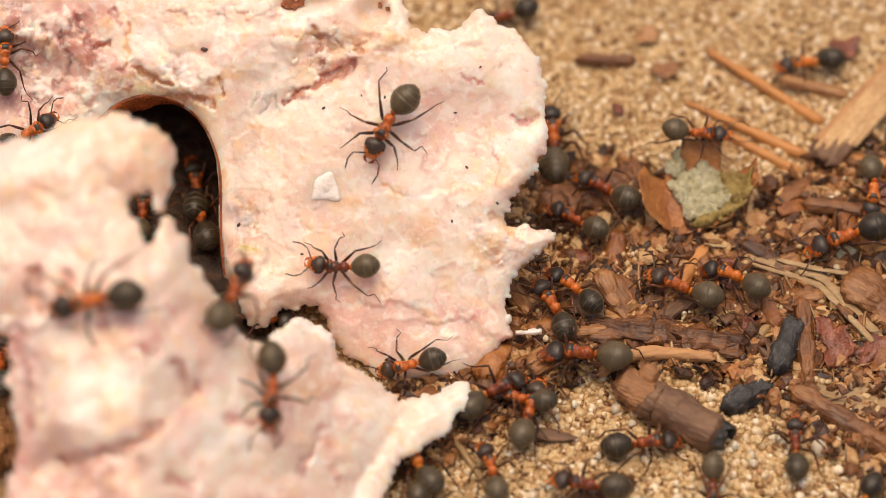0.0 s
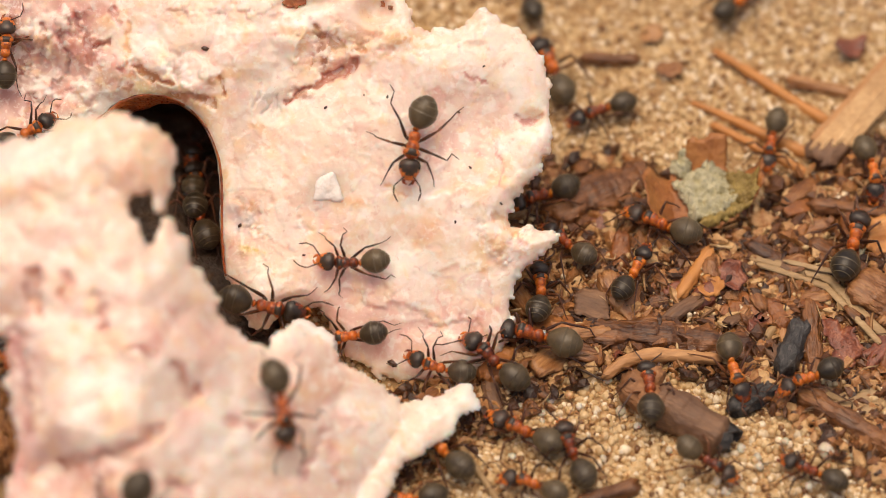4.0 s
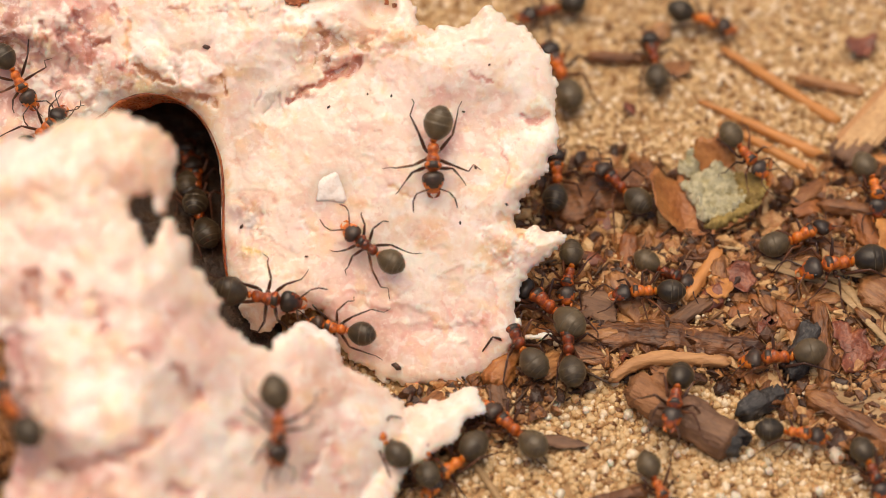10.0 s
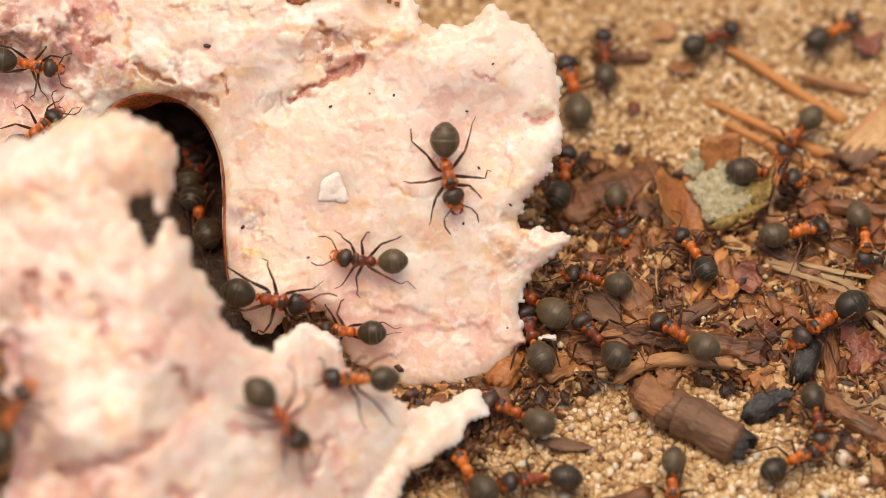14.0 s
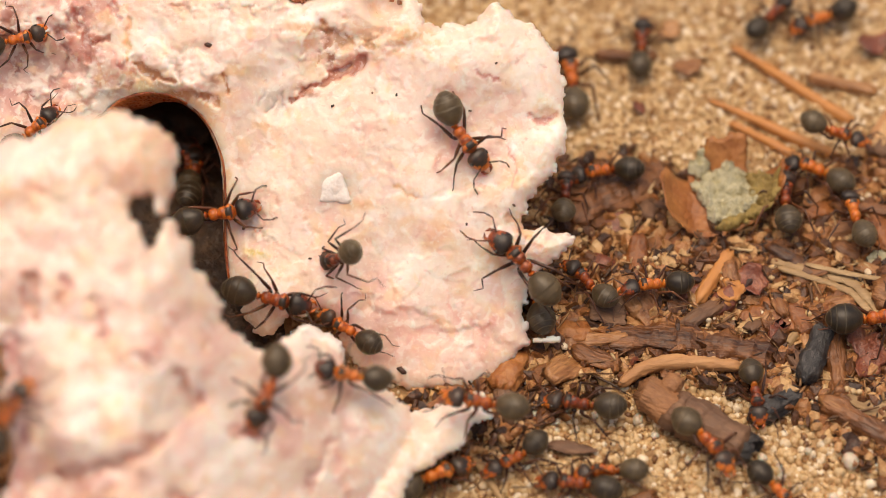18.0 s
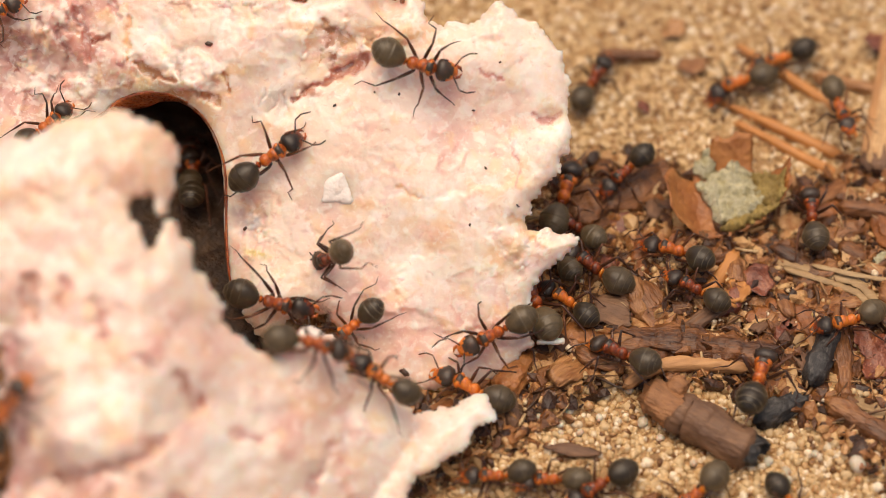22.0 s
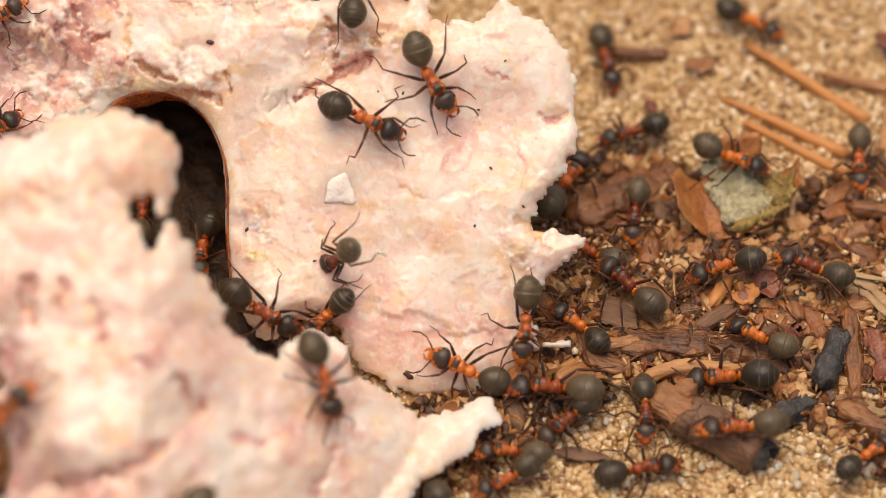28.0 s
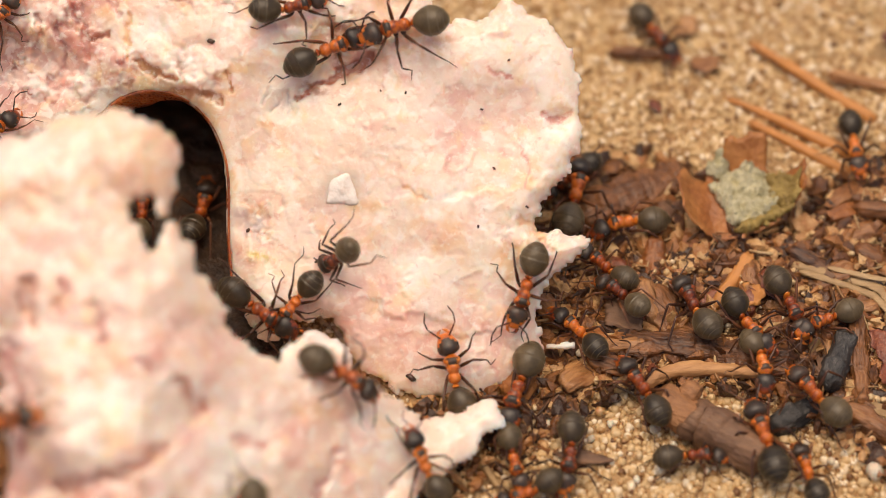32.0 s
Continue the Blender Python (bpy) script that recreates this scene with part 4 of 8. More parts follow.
lying("twig", (31.12, 33.6), (37.29, 31.97), 0.55, M["bark"], "thin brown twig half sunk in sand", "twig", rough=0.2)
lying("twig", (32.51, 19.35), (41.63, 18.03), 0.7, M["bark"], "dark brown twig on bark litter", "twig", rough=0.2, lift=0.6)
lying("charred_twig", (24.62, -2.54), (28.75, 0.3), 0.95, M["char"], "short black charred twig on sand", "twig", rough=0.30, sides=20)
lying("charred_twig", (29.23, 1.01), (31.28, 6.52), 0.95, M["char"], "blackish charred twig with crumbly bark", "twig", lift=0.9, rough=0.22, sides=20)
lying("root", (13.68, 0.92), (24.06, 2.79), 0.62, M["root"], "thin wavy tan root fragment on soil", "root", mid=[(16.26, 2.79), (19.93, 3.26)], rough=0.16, lift=0.5, radii=[0.8, 1, 1.1, 0.9, 0.8])
lying("bark_strip", (12.51, 5.32), (26.75, 3.86), 1.35, M["bark"], "long dark brown strip of bark", "bark", rough=0.42, flat=0.6, mid=[(19.31, 5.61)], sides=22)
lying("bark_strip", (14.68, 10.78), (17.36, 7.13), 1.6, M["bark"], "rough dark bark piece beside the meat", "bark", rough=0.3, flat=0.5, sides=22)
lying("bark_strip", (9.09, 18.72), (18.82, 23.27), 1.9, M["bark"], "wrinkled brown bark roll beside a leaf", "bark", rough=0.34, flat=0.55, sides=16)
lying("bark_strip", (32, 8.95), (32.13, -0.65), 0.8, M["bark"], "knobbly brown bark strip", "bark", rough=0.3, sides=12, lift=0.4)
lying("bark_strip", (30.54, -0.65), (39.56, -7.09), 0.95, M["bark"], "dark bark strip bordering the sand", "bark", rough=0.25, sides=12)
lying("bark_strip", (36.13, 10.78), (40.94, 7.13), 1.9, M["bark"], "crumbly brown clod of bark", "bark", rough=0.3, flat=0.6, sides=22)
lying("bark_strip", (26.71, 15.1), (31.15, 12.32), 0.8, M["bark"], "thin dark bark strip under straw", "bark", rough=0.3)
lying("twig", (20.43, 8.95), (23.54, 14.48), 0.6, M["needle"], "orange-brown broken twig on litter", "twig", rough=0.18, lift=0.5)
lying("twig", (11.01, -11.98), (16.52, -9.86), 0.75, M["bark"], "reddish brown twig on sand", "twig", rough=0.15)
lying("straw", (0.89, -5.46), (4.92, -12.27), 0.35, M["straw"], "bent tan straw on sand", "straw", lift=0.2)
lying("straw", (2.67, -2.54), (6.34, -1.54), 0.30, M["straw"], "short pale straw on sand", "straw", lift=0.2)
lying("straw", (28.07, 5.32), (29.3, 7.13), 0.45, M["straw"], "short pale stub of straw", "straw", lift=0.4)
lying("wood_splinter", (6.94, -5.06), (11.61, -5.64), 0.6, M["twig"], "flat grey splinter on sand", "wood", flat=0.35, rough=0.25, sides=10, radii=[0.4, 0.8, 1, 0.8, 0.5], lift=0.45)


def build_twig():
    """A thick short twig: grey bark with a collar, a paler broken end, a stub of a side branch and a black end."""
    ax, ay, bx, by = 15.31, 0, 24.35, -5.86
    cx, cy = (ax + bx) / 2, (ay + by) / 2
    way, L = math.degrees(math.atan2(by - ay, bx - ax)), math.hypot(bx - ax, by - ay)
    thing = root("twig", at(cx, cy, float(land(cx, cy)), 0, 0, way), "short thick grey-brown twig broken at both ends", "twig")
    for name, t0, t1, r, mat, seed, lab, rough in (("bark", 0.36, 0.97, 1.84, M["twig"], 3, "grey-brown wrinkled bark", 0.10), ("collar", 0.28, 0.42, 1.98, M["twig"], 8, "raised collar of bark", 0.08),
                                                   ("broken_end", 0.0, 0.38, 1.55, M["broken"], 5, "reddish-brown broken end", 0.15), ("charred_end", 0.93, 1.0, 1.72, M["char"], 9, "blackened cracked end", 0.2)):
        n = 12
        pts = [(L * (t0 + (t1 - t0) * k / n - 0.5), 0.12 * math.sin(k * 0.5), 1.6) for k in range(n + 1)]
        v, f = gnarled(pts, [r] * (n + 1), rough, 0.92, seed, 0.16)
        part(name, mesh_of(name, v, f), mat, thing, lab)
    v, f = gnarled([(-L * 0.32, 0.9, 1.9), (-L * 0.30, 1.7, 2.3), (-L * 0.27, 2.5, 2.5)], [1.0, 0.9, 0.75], 0.15, 1.0, 12, 0.16)
    part("branch_stub", mesh_of("branch_stub", v, f), M["broken"], thing, "broken orange-brown stub of a branch")
    return thing


def build_fork():
    """Dry split straw with a kink: flat fibrous strands side by side."""
    cx, cy = 32.75, 10.48
    thing = root("dry_straw", at(cx, cy, 0.9 + float(land(cx, cy))), "pale split dry straw lying on bark litter", "straw")
    for k, (pts, r) in enumerate((([(27.06, 13.6), (30.4, 12.5), (33.3, 11.5), (34.2, 10.9), (36.2, 8.0), (38.9, 4.6)], 0.44), ([(27.6, 12.7), (31.2, 11.3), (33.6, 10.2), (35.3, 7.9), (38.0, 4.2)], 0.32), ([(29.89, 12.9), (33.3, 11.9), (36.9, 11.2)], 0.24))):
        line = [(x - cx, y - cy, 0.35 + 0.22 * k) for x, y in pts]
        v, f = gnarled(line, [r] * len(line), 0.22, 0.4, 7 + k, 0.2)
        part("strand", mesh_of("strand", v, f), M["straw"], thing)
    return thing


def flake_thing(name, x, y, lift, rx, ry, turn, curl, material, label, category, seed, tilt=(0, 0)):
    """A thin curled flake of bark or leaf."""
    def top(u, v, d):
        return 0.5 + curl * (u * u / max(rx, 0.5)) * 0.35 + 0.25 * grain(u, v, 2.0, seed) + 0.08 * fbm(u, v, 0.7, 2, seed)
    corner = random.Random(seed)
    loop = [(p * corner.uniform(0.65, 1.25), q * corner.uniform(0.65, 1.25)) for p, q in ragged_loop(0, 0, rx, ry, 0, seed)]
    me = slab(loop, 0.2, top, lambda u, v, d: top(u, v, d) - 0.28, (), 0.45, seed)
    ob = part(name, me, material, m=at(x, y, float(land(x, y)) + lift, tilt[0], tilt[1], turn))
    return tagged(ob, label, category)


# strip added only to darken the bright soil left of the meat
lying("bark_strip", (-40.84, 7.13), (-38.62, -8.83), 2.2, M["bark"], "bark strip added behind the meat to darken its left edge", "bark", rough=0.3, sides=12)
build_twig()
build_fork()
flake_thing("leaf_flake", 27.16, 7.61, 0.5, 3.6, 1.7, -10, 0.3, M["leaf"], "torn reddish-brown leaf flake on soil", "leaf", 71)
flake_thing("leaf_flake", 3.28, 0.65, 0.2, 2.2, 1.8, 30, 0.2, M["leaf"], "reddish-brown leaf flake under the meat", "leaf", 72)
flake_thing("leaf_flake", 19.11, 15.72, 0.3, 2.6, 1.4, 15, 0.4, M["leaf"], "brown leaf flake below a curled leaf", "leaf", 73)
flake_thing("leaf_flake", 35.94, -1.66, 0.6, 3.6, 1.5, -8, 0.5, M["straw"], "pale dry cupped leaf scale", "leaf", 74)
flake_thing("bark_flake", 12.86, 8.04, 0.8, 2.2, 1.7, -20, 0.2, M["twig"], "flat grey-brown bark flake", "bark", 75)
flake_thing("bark_flake", 23.23, 9.87, 1.0, 1.2, 1.3, 20, 1.6, M["needle"], "curled orange bark flake", "bark", 76)
flake_thing("bark_flake", 24.93, 10.91, 1.1, 1.5, 1.8, 60, 1.4, M["red_bark"], "curled dark red bark flake", "bark", 77)
flake_thing("bark_flake", 38.69, 15.72, 1.2, 1.6, 2.4, 10, 1.0, M["needle"], "upright orange bark flake", "bark", 78, (25, 0))
flake_thing("bark_flake", 36.57, 14.17, 0.8, 1.1, 1.9, -20, 0.6, M["lichen"], "pale grey lichen-covered bark flake", "bark", 79, (20, 10))
flake_thing("bark_flake", 34.51, 4.11, 1.0, 1.5, 2.6, 15, 1.5, M["red_bark"], "curled reddish bark shell", "bark", 80, (10, 0))
flake_thing("bark_flake", 39.22, 20.42, 1.2, 2.0, 1.3, 30, 1.2, M["red_bark"], "glossy dark red bark scale", "bark", 81, (20, 0))
flake_thing("bark_flake", 37.56, 36.9, 0.6, 1.9, 1.4, 10, 0.8, M["red_bark"], "dark brown bark scale on sand", "bark", 82)
flake_thing("bark_flake", 19, 39.02, 0.4, 1.5, 1.1, 40, 0.5, M["bark"], "dark bark crumb on sand", "bark", 83)
flake_thing("bark_flake", 20.73, 35.25, 0.3, 1.8, 0.9, 10, 0.4, M["bark"], "brown bark crumb on sand", "bark", 84)
flake_thing("bark_flake", 16.16, 30.34, 0.3, 0.9, 0.8, 10, 0.4, M["red_bark"], "small reddish crumb on sand", "bark", 85)


def build_leaf():
    cx, cy = 23.05, 19.35
    leaf = root("dead_leaf", at(cx, cy, float(land(cx, cy)) + 0.5), "curled brown dead leaf with grey-green lichen on it", "leaf")
    loop = [(-5.4, -1.6), (-5.5, 1.0), (-4.8, 2.4), (-3.4, 2.2), (-2.6, 3.4), (-1.6, 4.9), (0.6, 5.4), (2.2, 5.0), (2.0, 3.4), (3.8, 3.0), (5.4, 2.4), (5.0, 0.0), (3.4, -1.4), (1.8, -2.6), (0.0, -3.4), (-2.2, -3.7), (-4.4, -3.0)]

    def blade(x, y, d):
        cup = 0.24 * np.maximum(0, np.abs(x) - 2.0) ** 2 + 0.26 * np.maximum(0, y - 2.2) ** 2
        return 0.9 + cup + 0.45 * grain(x, y, 3, 44) + 0.12 * fbm(x, y, 1.0, 3, 46) - 0.25 * np.exp(-(x + 0.4 * y) ** 2 * 3)
    part("blade", slab(loop, 0.22, blade, lambda x, y, d: blade(x, y, d) - 0.25, (), 0.45, 41), M["leaf"], leaf, "thin brown torn leaf blade")
    for k, (name, mat, px, py, rx, ry, turn, lab) in enumerate((("lichen", M["lichen"], 0.2, 0.6, 2.8, 3.0, 20, "crumbly grey lichen"), ("lichen", M["lichen"], -1.9, 3.2, 0.8, 0.9, 0, "crumbly pale lichen"), ("moss", M["moss"], 3.4, 1.0, 1.5, 1.9, 30, "yellow-green patch"), ("moss", M["moss"], 1.6, -1.9, 2.6, 0.7, 25, "yellow-green leaf rim"))):
        part(name, slab(ragged_loop(px, py, rx, ry, turn, 50 + k), 0.13, lambda x, y, d: blade(x, y, d) + 0.1 + 0.35 * np.minimum(1, d / 0.3) + 0.4 * fbm(x, y, 0.9, 4, 45, 0.65) + 0.35 * cells(x, y, 0.5, 47), lambda x, y, d: blade(x, y, d) - 0.1, (), 0.5, 43 + k), mat, leaf, lab)
    return leaf


def build_splinter():
    """A plank of pale wood split along its grain, darker along one side; its corner is its root."""
    thing = root("wood_splinter", at(0, 0, 0), "pale split wood splinter dragged over needles", "wood")
    rng = random.Random(5)
    L = 15.0
    for k in range(10):
        off = -0.18 - 0.34 * k
        t0, t1 = rng.uniform(0.0, 0.08) + 0.025 * abs(k - 2), rng.uniform(0.9, 1.05)
        pts = [(L * (t0 + (t1 - t0) * i / 11), off + rng.uniform(-0.03, 0.03), 0.75 + 0.5 * math.cos((off + 1.7) * 0.8) + rng.uniform(-0.04, 0.04)) for i in range(12)]
        v, f = gnarled(pts, [rng.uniform(0.26, 0.36)] * 12, 0.16, 1.25, k + 60, 0.3)
        part("strand", mesh_of("strand", v, f), M["root"] if k < 2 else M["wood"], thing, "darker bark-side strand" if k < 2 else "")
    v, f = gnarled([(-0.1, -1.7, 0.7), (2.0, -1.75, 0.8), (4.6, -1.6, 0.7)], [1.5, 1.8, 1.4], 0.24, 0.42, 91)
    part("broken_end", mesh_of("broken_end", v, f), M["twig"], thing, "rough grey-brown broken end")
    return thing


splinter = build_splinter()
build_leaf()


def build_sand():
    """Rounded grains: large clear ones in the open sand near the meat, plainer ones beyond."""
    rng = np.random.RandomState(4)
    loop = smooth_loop(LITTER, 4)
    verts, faces, base = [], [], 0
    n = 52000
    x, y = rng.uniform(-14, 48, n), rng.uniform(-22, 68, n)
    r = 0.13 + 0.26 * rng.rand(n) ** 1.5 + 0.20 * rng.rand(n) * (rng.rand(n) > 0.90)
    bare = (inside_distance(loop, x, y) < 0.6) | (rng.rand(n) < 0.22)
    x, y, r = x[bare], y[bare], r[bare]
    z = land(x, y) + r * 0.25 * rng.rand(len(x))
    m = 7500
    u, w = rng.uniform(-8, 46, m), rng.uniform(-14, 38, m)
    ok = (inside_distance(loop, u, w) > 0) & (fbm(u, w, 6.0, 3, 58) > rng.uniform(-0.5, 0.5, m))
    u, w = u[ok], w[ok]
    x, y, r = np.concatenate([x, u]), np.concatenate([y, w]), np.concatenate([r, 0.12 + 0.28 * rng.rand(len(u)) ** 2])
    z = np.concatenate([z, land(u, w) + rng.uniform(0.3, 1.3, len(u))])
    near = (y < 4) & (x > 2) & (y > -15)
    for pick, ball, fac in ((near, BALL, BALL_FACES), (~near, ICO, ICO_FACES)):
        n, c = int(pick.sum()), len(ball)
        grit = rng.uniform(0.86, 1.12, (n, c, 1)) if c > 12 else rng.uniform(0.84, 1.12, (n, c, 1))
        v = ball[None] * r[pick][:, None, None] * grit * rng.uniform(0.75, 1.25, (n, 1, 3))
        v = v + np.stack([x[pick], y[pick], z[pick]], 1)[:, None]
        verts.append(v.reshape(-1, 3))
        faces += (fac[None] + (np.arange(n) * c)[:, None, None] + base).reshape(-1, 3).tolist()
        base += n * c
    ob = part("sand", mesh_of("sand", np.concatenate(verts), faces), M["sand"])
    tagged(ob, "coarse tan sand grains covering the soil", "sand", kind="stuff")


LITTER = [(5.7, 20.1), (11.1, 23.3), (17.8, 22.6), (20.6, 15.7), (27.3, 17.0), (32.6, 22.0), (43.0, 23.3), (41.0, -7.1), (35.2, -5.9), (30.5, -1.8), (25.2, 2.3), (17.3, 3.2), (11.3, 2.3), (5.7, -2.1), (0.3, -5.3), (-4.6, -8.8), (-7.1, -7.1), (-1.2, -0.1), (4.8, 4.1), (5.3, 9.6)]


def crumb_cloud(n, lo, hi, seed, spread, lift):
    """Angular crumbs scattered in the litter; joined, as nobody could count them."""
    rng = np.random.RandomState(seed)
    loop = smooth_loop(LITTER, 4)
    x, y = rng.uniform(-10, 46, n * 4), rng.uniform(-16, 40, n * 4)
    ok = inside_distance(loop, x, y) > rng.uniform(-spread, spread * 0.4, n * 4)
    x, y = x[ok][:n], y[ok][:n]
    n = len(x)
    size = lo + (hi - lo) * rng.rand(n, 1, 1) ** 3.0
    v = ICO[None] * rng.uniform(0.55, 1.25, (n, 12, 1)) * size * np.stack([np.ones(n), rng.uniform(0.25, 0.9, n), rng.uniform(0.25, 0.75, n)], 1)[:, None]
    a, b = rng.uniform(0, 6.28, n), rng.normal(0, 0.35, n)
    ca, sa, cb, sb = np.cos(a)[:, None], np.sin(a)[:, None], np.cos(b)[:, None], np.sin(b)[:, None]
    vx, vz = v[..., 0] * cb + v[..., 2] * sb, -v[..., 0] * sb + v[..., 2] * cb
    v = np.stack([vx * ca - v[..., 1] * sa, vx * sa + v[..., 1] * ca, vz], -1)
    z = land(x, y) + lift * rng.rand(n) + size[:, 0, 0] * 0.15
    v = v + np.stack([x, y, z], 1)[:, None]
    return v.reshape(-1, 3), (ICO_FACES[None] + (np.arange(n) * 12)[:, None, None]).reshape(-1, 3).tolist()


def build_hollow_floor():
    """Soil floor of the hollow, coloured so dark to paint in the shade."""
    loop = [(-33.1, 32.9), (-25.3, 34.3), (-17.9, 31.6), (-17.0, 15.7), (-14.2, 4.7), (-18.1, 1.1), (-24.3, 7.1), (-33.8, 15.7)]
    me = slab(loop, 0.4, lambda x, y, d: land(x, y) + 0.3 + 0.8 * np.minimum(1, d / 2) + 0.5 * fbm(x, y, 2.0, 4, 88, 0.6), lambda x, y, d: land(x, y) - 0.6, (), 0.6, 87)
    tagged(part("humus", me, M["humus"]), "soil floor of the hollow under the meat, dark to stand in for shade", "humus", kind="stuff")


def build_pebbles():
    """Larger clear quartz grains that lie loose on the sand and among the litter."""
    rng = random.Random(83)
    spots = [(32.33, -4.47, 0.62), (32.72, -6.51, 0.75), (35.16, -6.8, 0.5), (30.66, -3.3, 0.5), (28.8, -0.65, 0.55), (28.11, 0.53, 0.45), (30.72, 3.22, 0.7), (30.61, 6.22, 0.6), (28.9, 7.13, 0.5), (10.71, -0.65, 0.45), (15.14, -2.13, 0.5), (14.12, 1.13, 0.45), (9.49, 0.83, 0.5), (16.58, -3.6, 0.4), (9.92, -3.3, 0.4), (27.79, 4.72, 0.5), (27.76, 15.72, 0.55), (26.42, 20.42, 0.4)]
    spots += [(19.38, -8.83, 0.4), (5.69, -7.09, 0.4), (26.8, -7.09, 0.5), (29.17, -8.83, 0.45), (22.75, -10.55, 0.4), (13.55, -7.09, 0.36), (8.12, -9.4, 0.4), (31.07, -9.98, 0.5)]
    spots += [(rng.uniform(2, 40), rng.uniform(-15, 0), rng.uniform(0.3, 0.5)) for _ in range(34)]
    for k, (x, y, r) in enumerate(spots):
        bm = bmesh.new()
        bmesh.ops.create_icosphere(bm, subdivisions=2, radius=1.0)
        sx, sy, sz = rng.uniform(0.8, 1.2), rng.uniform(0.75, 1.1), rng.uniform(0.6, 0.9)
        for v in bm.verts:
            c = v.co.copy()
            bulge = 1 + 0.16 * float(grain(c.x * 2 + k, c.y * 2 + c.z, 1.3, 84)) + 0.08 * float(grain(c.x * 4 + k, c.z * 4 + c.y, 1.0, 85))
            v.co = Vector((c.x * sx, c.y * sy, c.z * sz)) * (bulge * r * MM)
        for f in bm.faces:
            f.smooth = True
        me = bpy.data.meshes.new("pebble")
        bm.to_mesh(me)
        bm.free()
        kind = M["quartz"] if k % 3 else M["amber_quartz"]
        ob = part("pebble", me, kind, m=at(x, y, float(land(x, y)) + r * 0.55 + 0.15, rng.uniform(0, 30), 0, rng.uniform(0, 360)))
        tagged(ob, "clear greyish quartz grain lying on sand" if k % 3 else "small amber quartz grain lying on sand", "pebble", "quartz grains")


def build_litter_bed():
    """The damp dark soil on which the litter lies."""
    me = slab(LITTER, 0.35, lambda x, y, d: land(x, y) - 0.1 + 0.35 * np.minimum(1, d / 1.5) + 0.25 * fbm(x, y, 1.6, 4, 188, 0.6), lambda x, y, d: land(x, y) - 0.6, (), 1.2, 187)
    tagged(part("litter_bed", me, M["damp_soil"]), "damp dark brown soil under the bark litter", "soil", kind="stuff")


build_hollow_floor()
build_litter_bed()
build_sand()
build_pebbles()
v, f = crumb_cloud(19000, 0.12, 1.20, 11, 2.5, 0.9)
tagged(part("bark_crumbs", mesh_of("bark_crumbs", v, f, False), M["crumb"]), "brown bark crumbs and humus over the soil", "bark litter", kind="stuff")


def build_fibres():
    """Thin plant fibres and root hairs strewn over the litter."""
    rng = random.Random(77)
    loop = smooth_loop(LITTER, 4)
    verts, faces = [], []
    made = 0
    spots = np.array([(rng.uniform(-8, 44), rng.uniform(-14, 38)) for _ in range(7500)])
    deep = inside_distance(loop, spots[:, 0], spots[:, 1])
    for (x, y), far in zip(spots, deep):
        if far < rng.uniform(-2.0, 1.0) or made == 1300:
            continue
        L, a, bow, up = rng.uniform(0.5, 3.0), rng.uniform(0, 6.28), rng.uniform(-0.25, 0.25), rng.gauss(0, 0.18)
        z = float(land(x, y)) + rng.uniform(0.2, 1.5)
        pts = []
        for k in range(4):
            t = k / 3 - 0.5
            u, w = t * L, bow * L * (t * t - 0.25)
            pts.append((x + u * math.cos(a) - w * math.sin(a), y + u * math.sin(a) + w * math.cos(a), z + u * up))
        r = 0.035 + 0.14 * rng.random() ** 2
        v, f = tube(pts, [r * 0.6, r, r, r * 0.5], 4)
        faces += [tuple(i + len(verts) for i in q) for q in f]
        verts += v
        made += 1
    tagged(part("plant_fibres", mesh_of("plant_fibres", verts, faces), M["fibre"]), "fine brown plant fibres strewn over the litter", "plant litter", kind="stuff")


build_fibres()


def scatter_chips():
    """Loose bark chips of many sizes."""
    rng = random.Random(12)
    loop = smooth_loop(LITTER, 4)
    made = 0
    spots = np.array([(rng.uniform(-6, 44), rng.uniform(-12, 38)) for _ in range(600)])
    deep = inside_distance(loop, spots[:, 0], spots[:, 1])
    for (x, y), far in zip(spots, deep):
        if far < 0.5 or made == 150:
            continue
        length = rng.uniform(1.6, 5.0)
        if made % 2:
            me = chip_mesh(length, length * rng.uniform(0.3, 0.6), rng.uniform(0.35, 0.8), made)
        else:
            length *= 0.9
            wide = length * rng.uniform(0.16, 0.3)
            v, f = gnarled([(-length / 2, 0, wide * 0.6), (0, 0.12 * length * rng.uniform(-1, 1), wide * 0.6), (length / 2, 0, wide * 0.6)], [wide * 0.8, wide, wide * 0.7], rng.uniform(0.22, 0.4), 0.65, made + 100, 0.25)
            me = mesh_of("clod", v, f)
        ob = part("bark_chip", me, M[rng.choice(["bark", "bark", "bark", "red_bark", "twig", "leaf"])], m=at(x, y, float(land(x, y)) + rng.uniform(0.1, 0.7), rng.uniform(-14, 14), rng.uniform(-14, 14), rng.uniform(0, 360)))
        tagged(ob, "loose brown bark chip in the litter", "bark", "bark chips")
        made += 1


scatter_chips()


# ---- ants ----
def lathe(rings, sides=12):
    """Verts and faces of a body along y. rings: (y, half width, half height, centre z)."""
    verts, faces = [], []
    for y, w, h, z in rings:
        for k in range(sides):
            a = 2 * math.pi * k / sides
            verts.append((math.cos(a) * w, y, z + math.sin(a) * h))
    n = len(rings)
    for i in range(n - 1):
        for k in range(sides):
            a, b = i * sides + k, i * sides + (k + 1) % sides
            faces.append((b, a, a + sides, b + sides))
    faces.append(tuple(range(sides)))
    faces.append(tuple(range((n - 1) * sides, n * sides))[::-1])
    return verts, faces


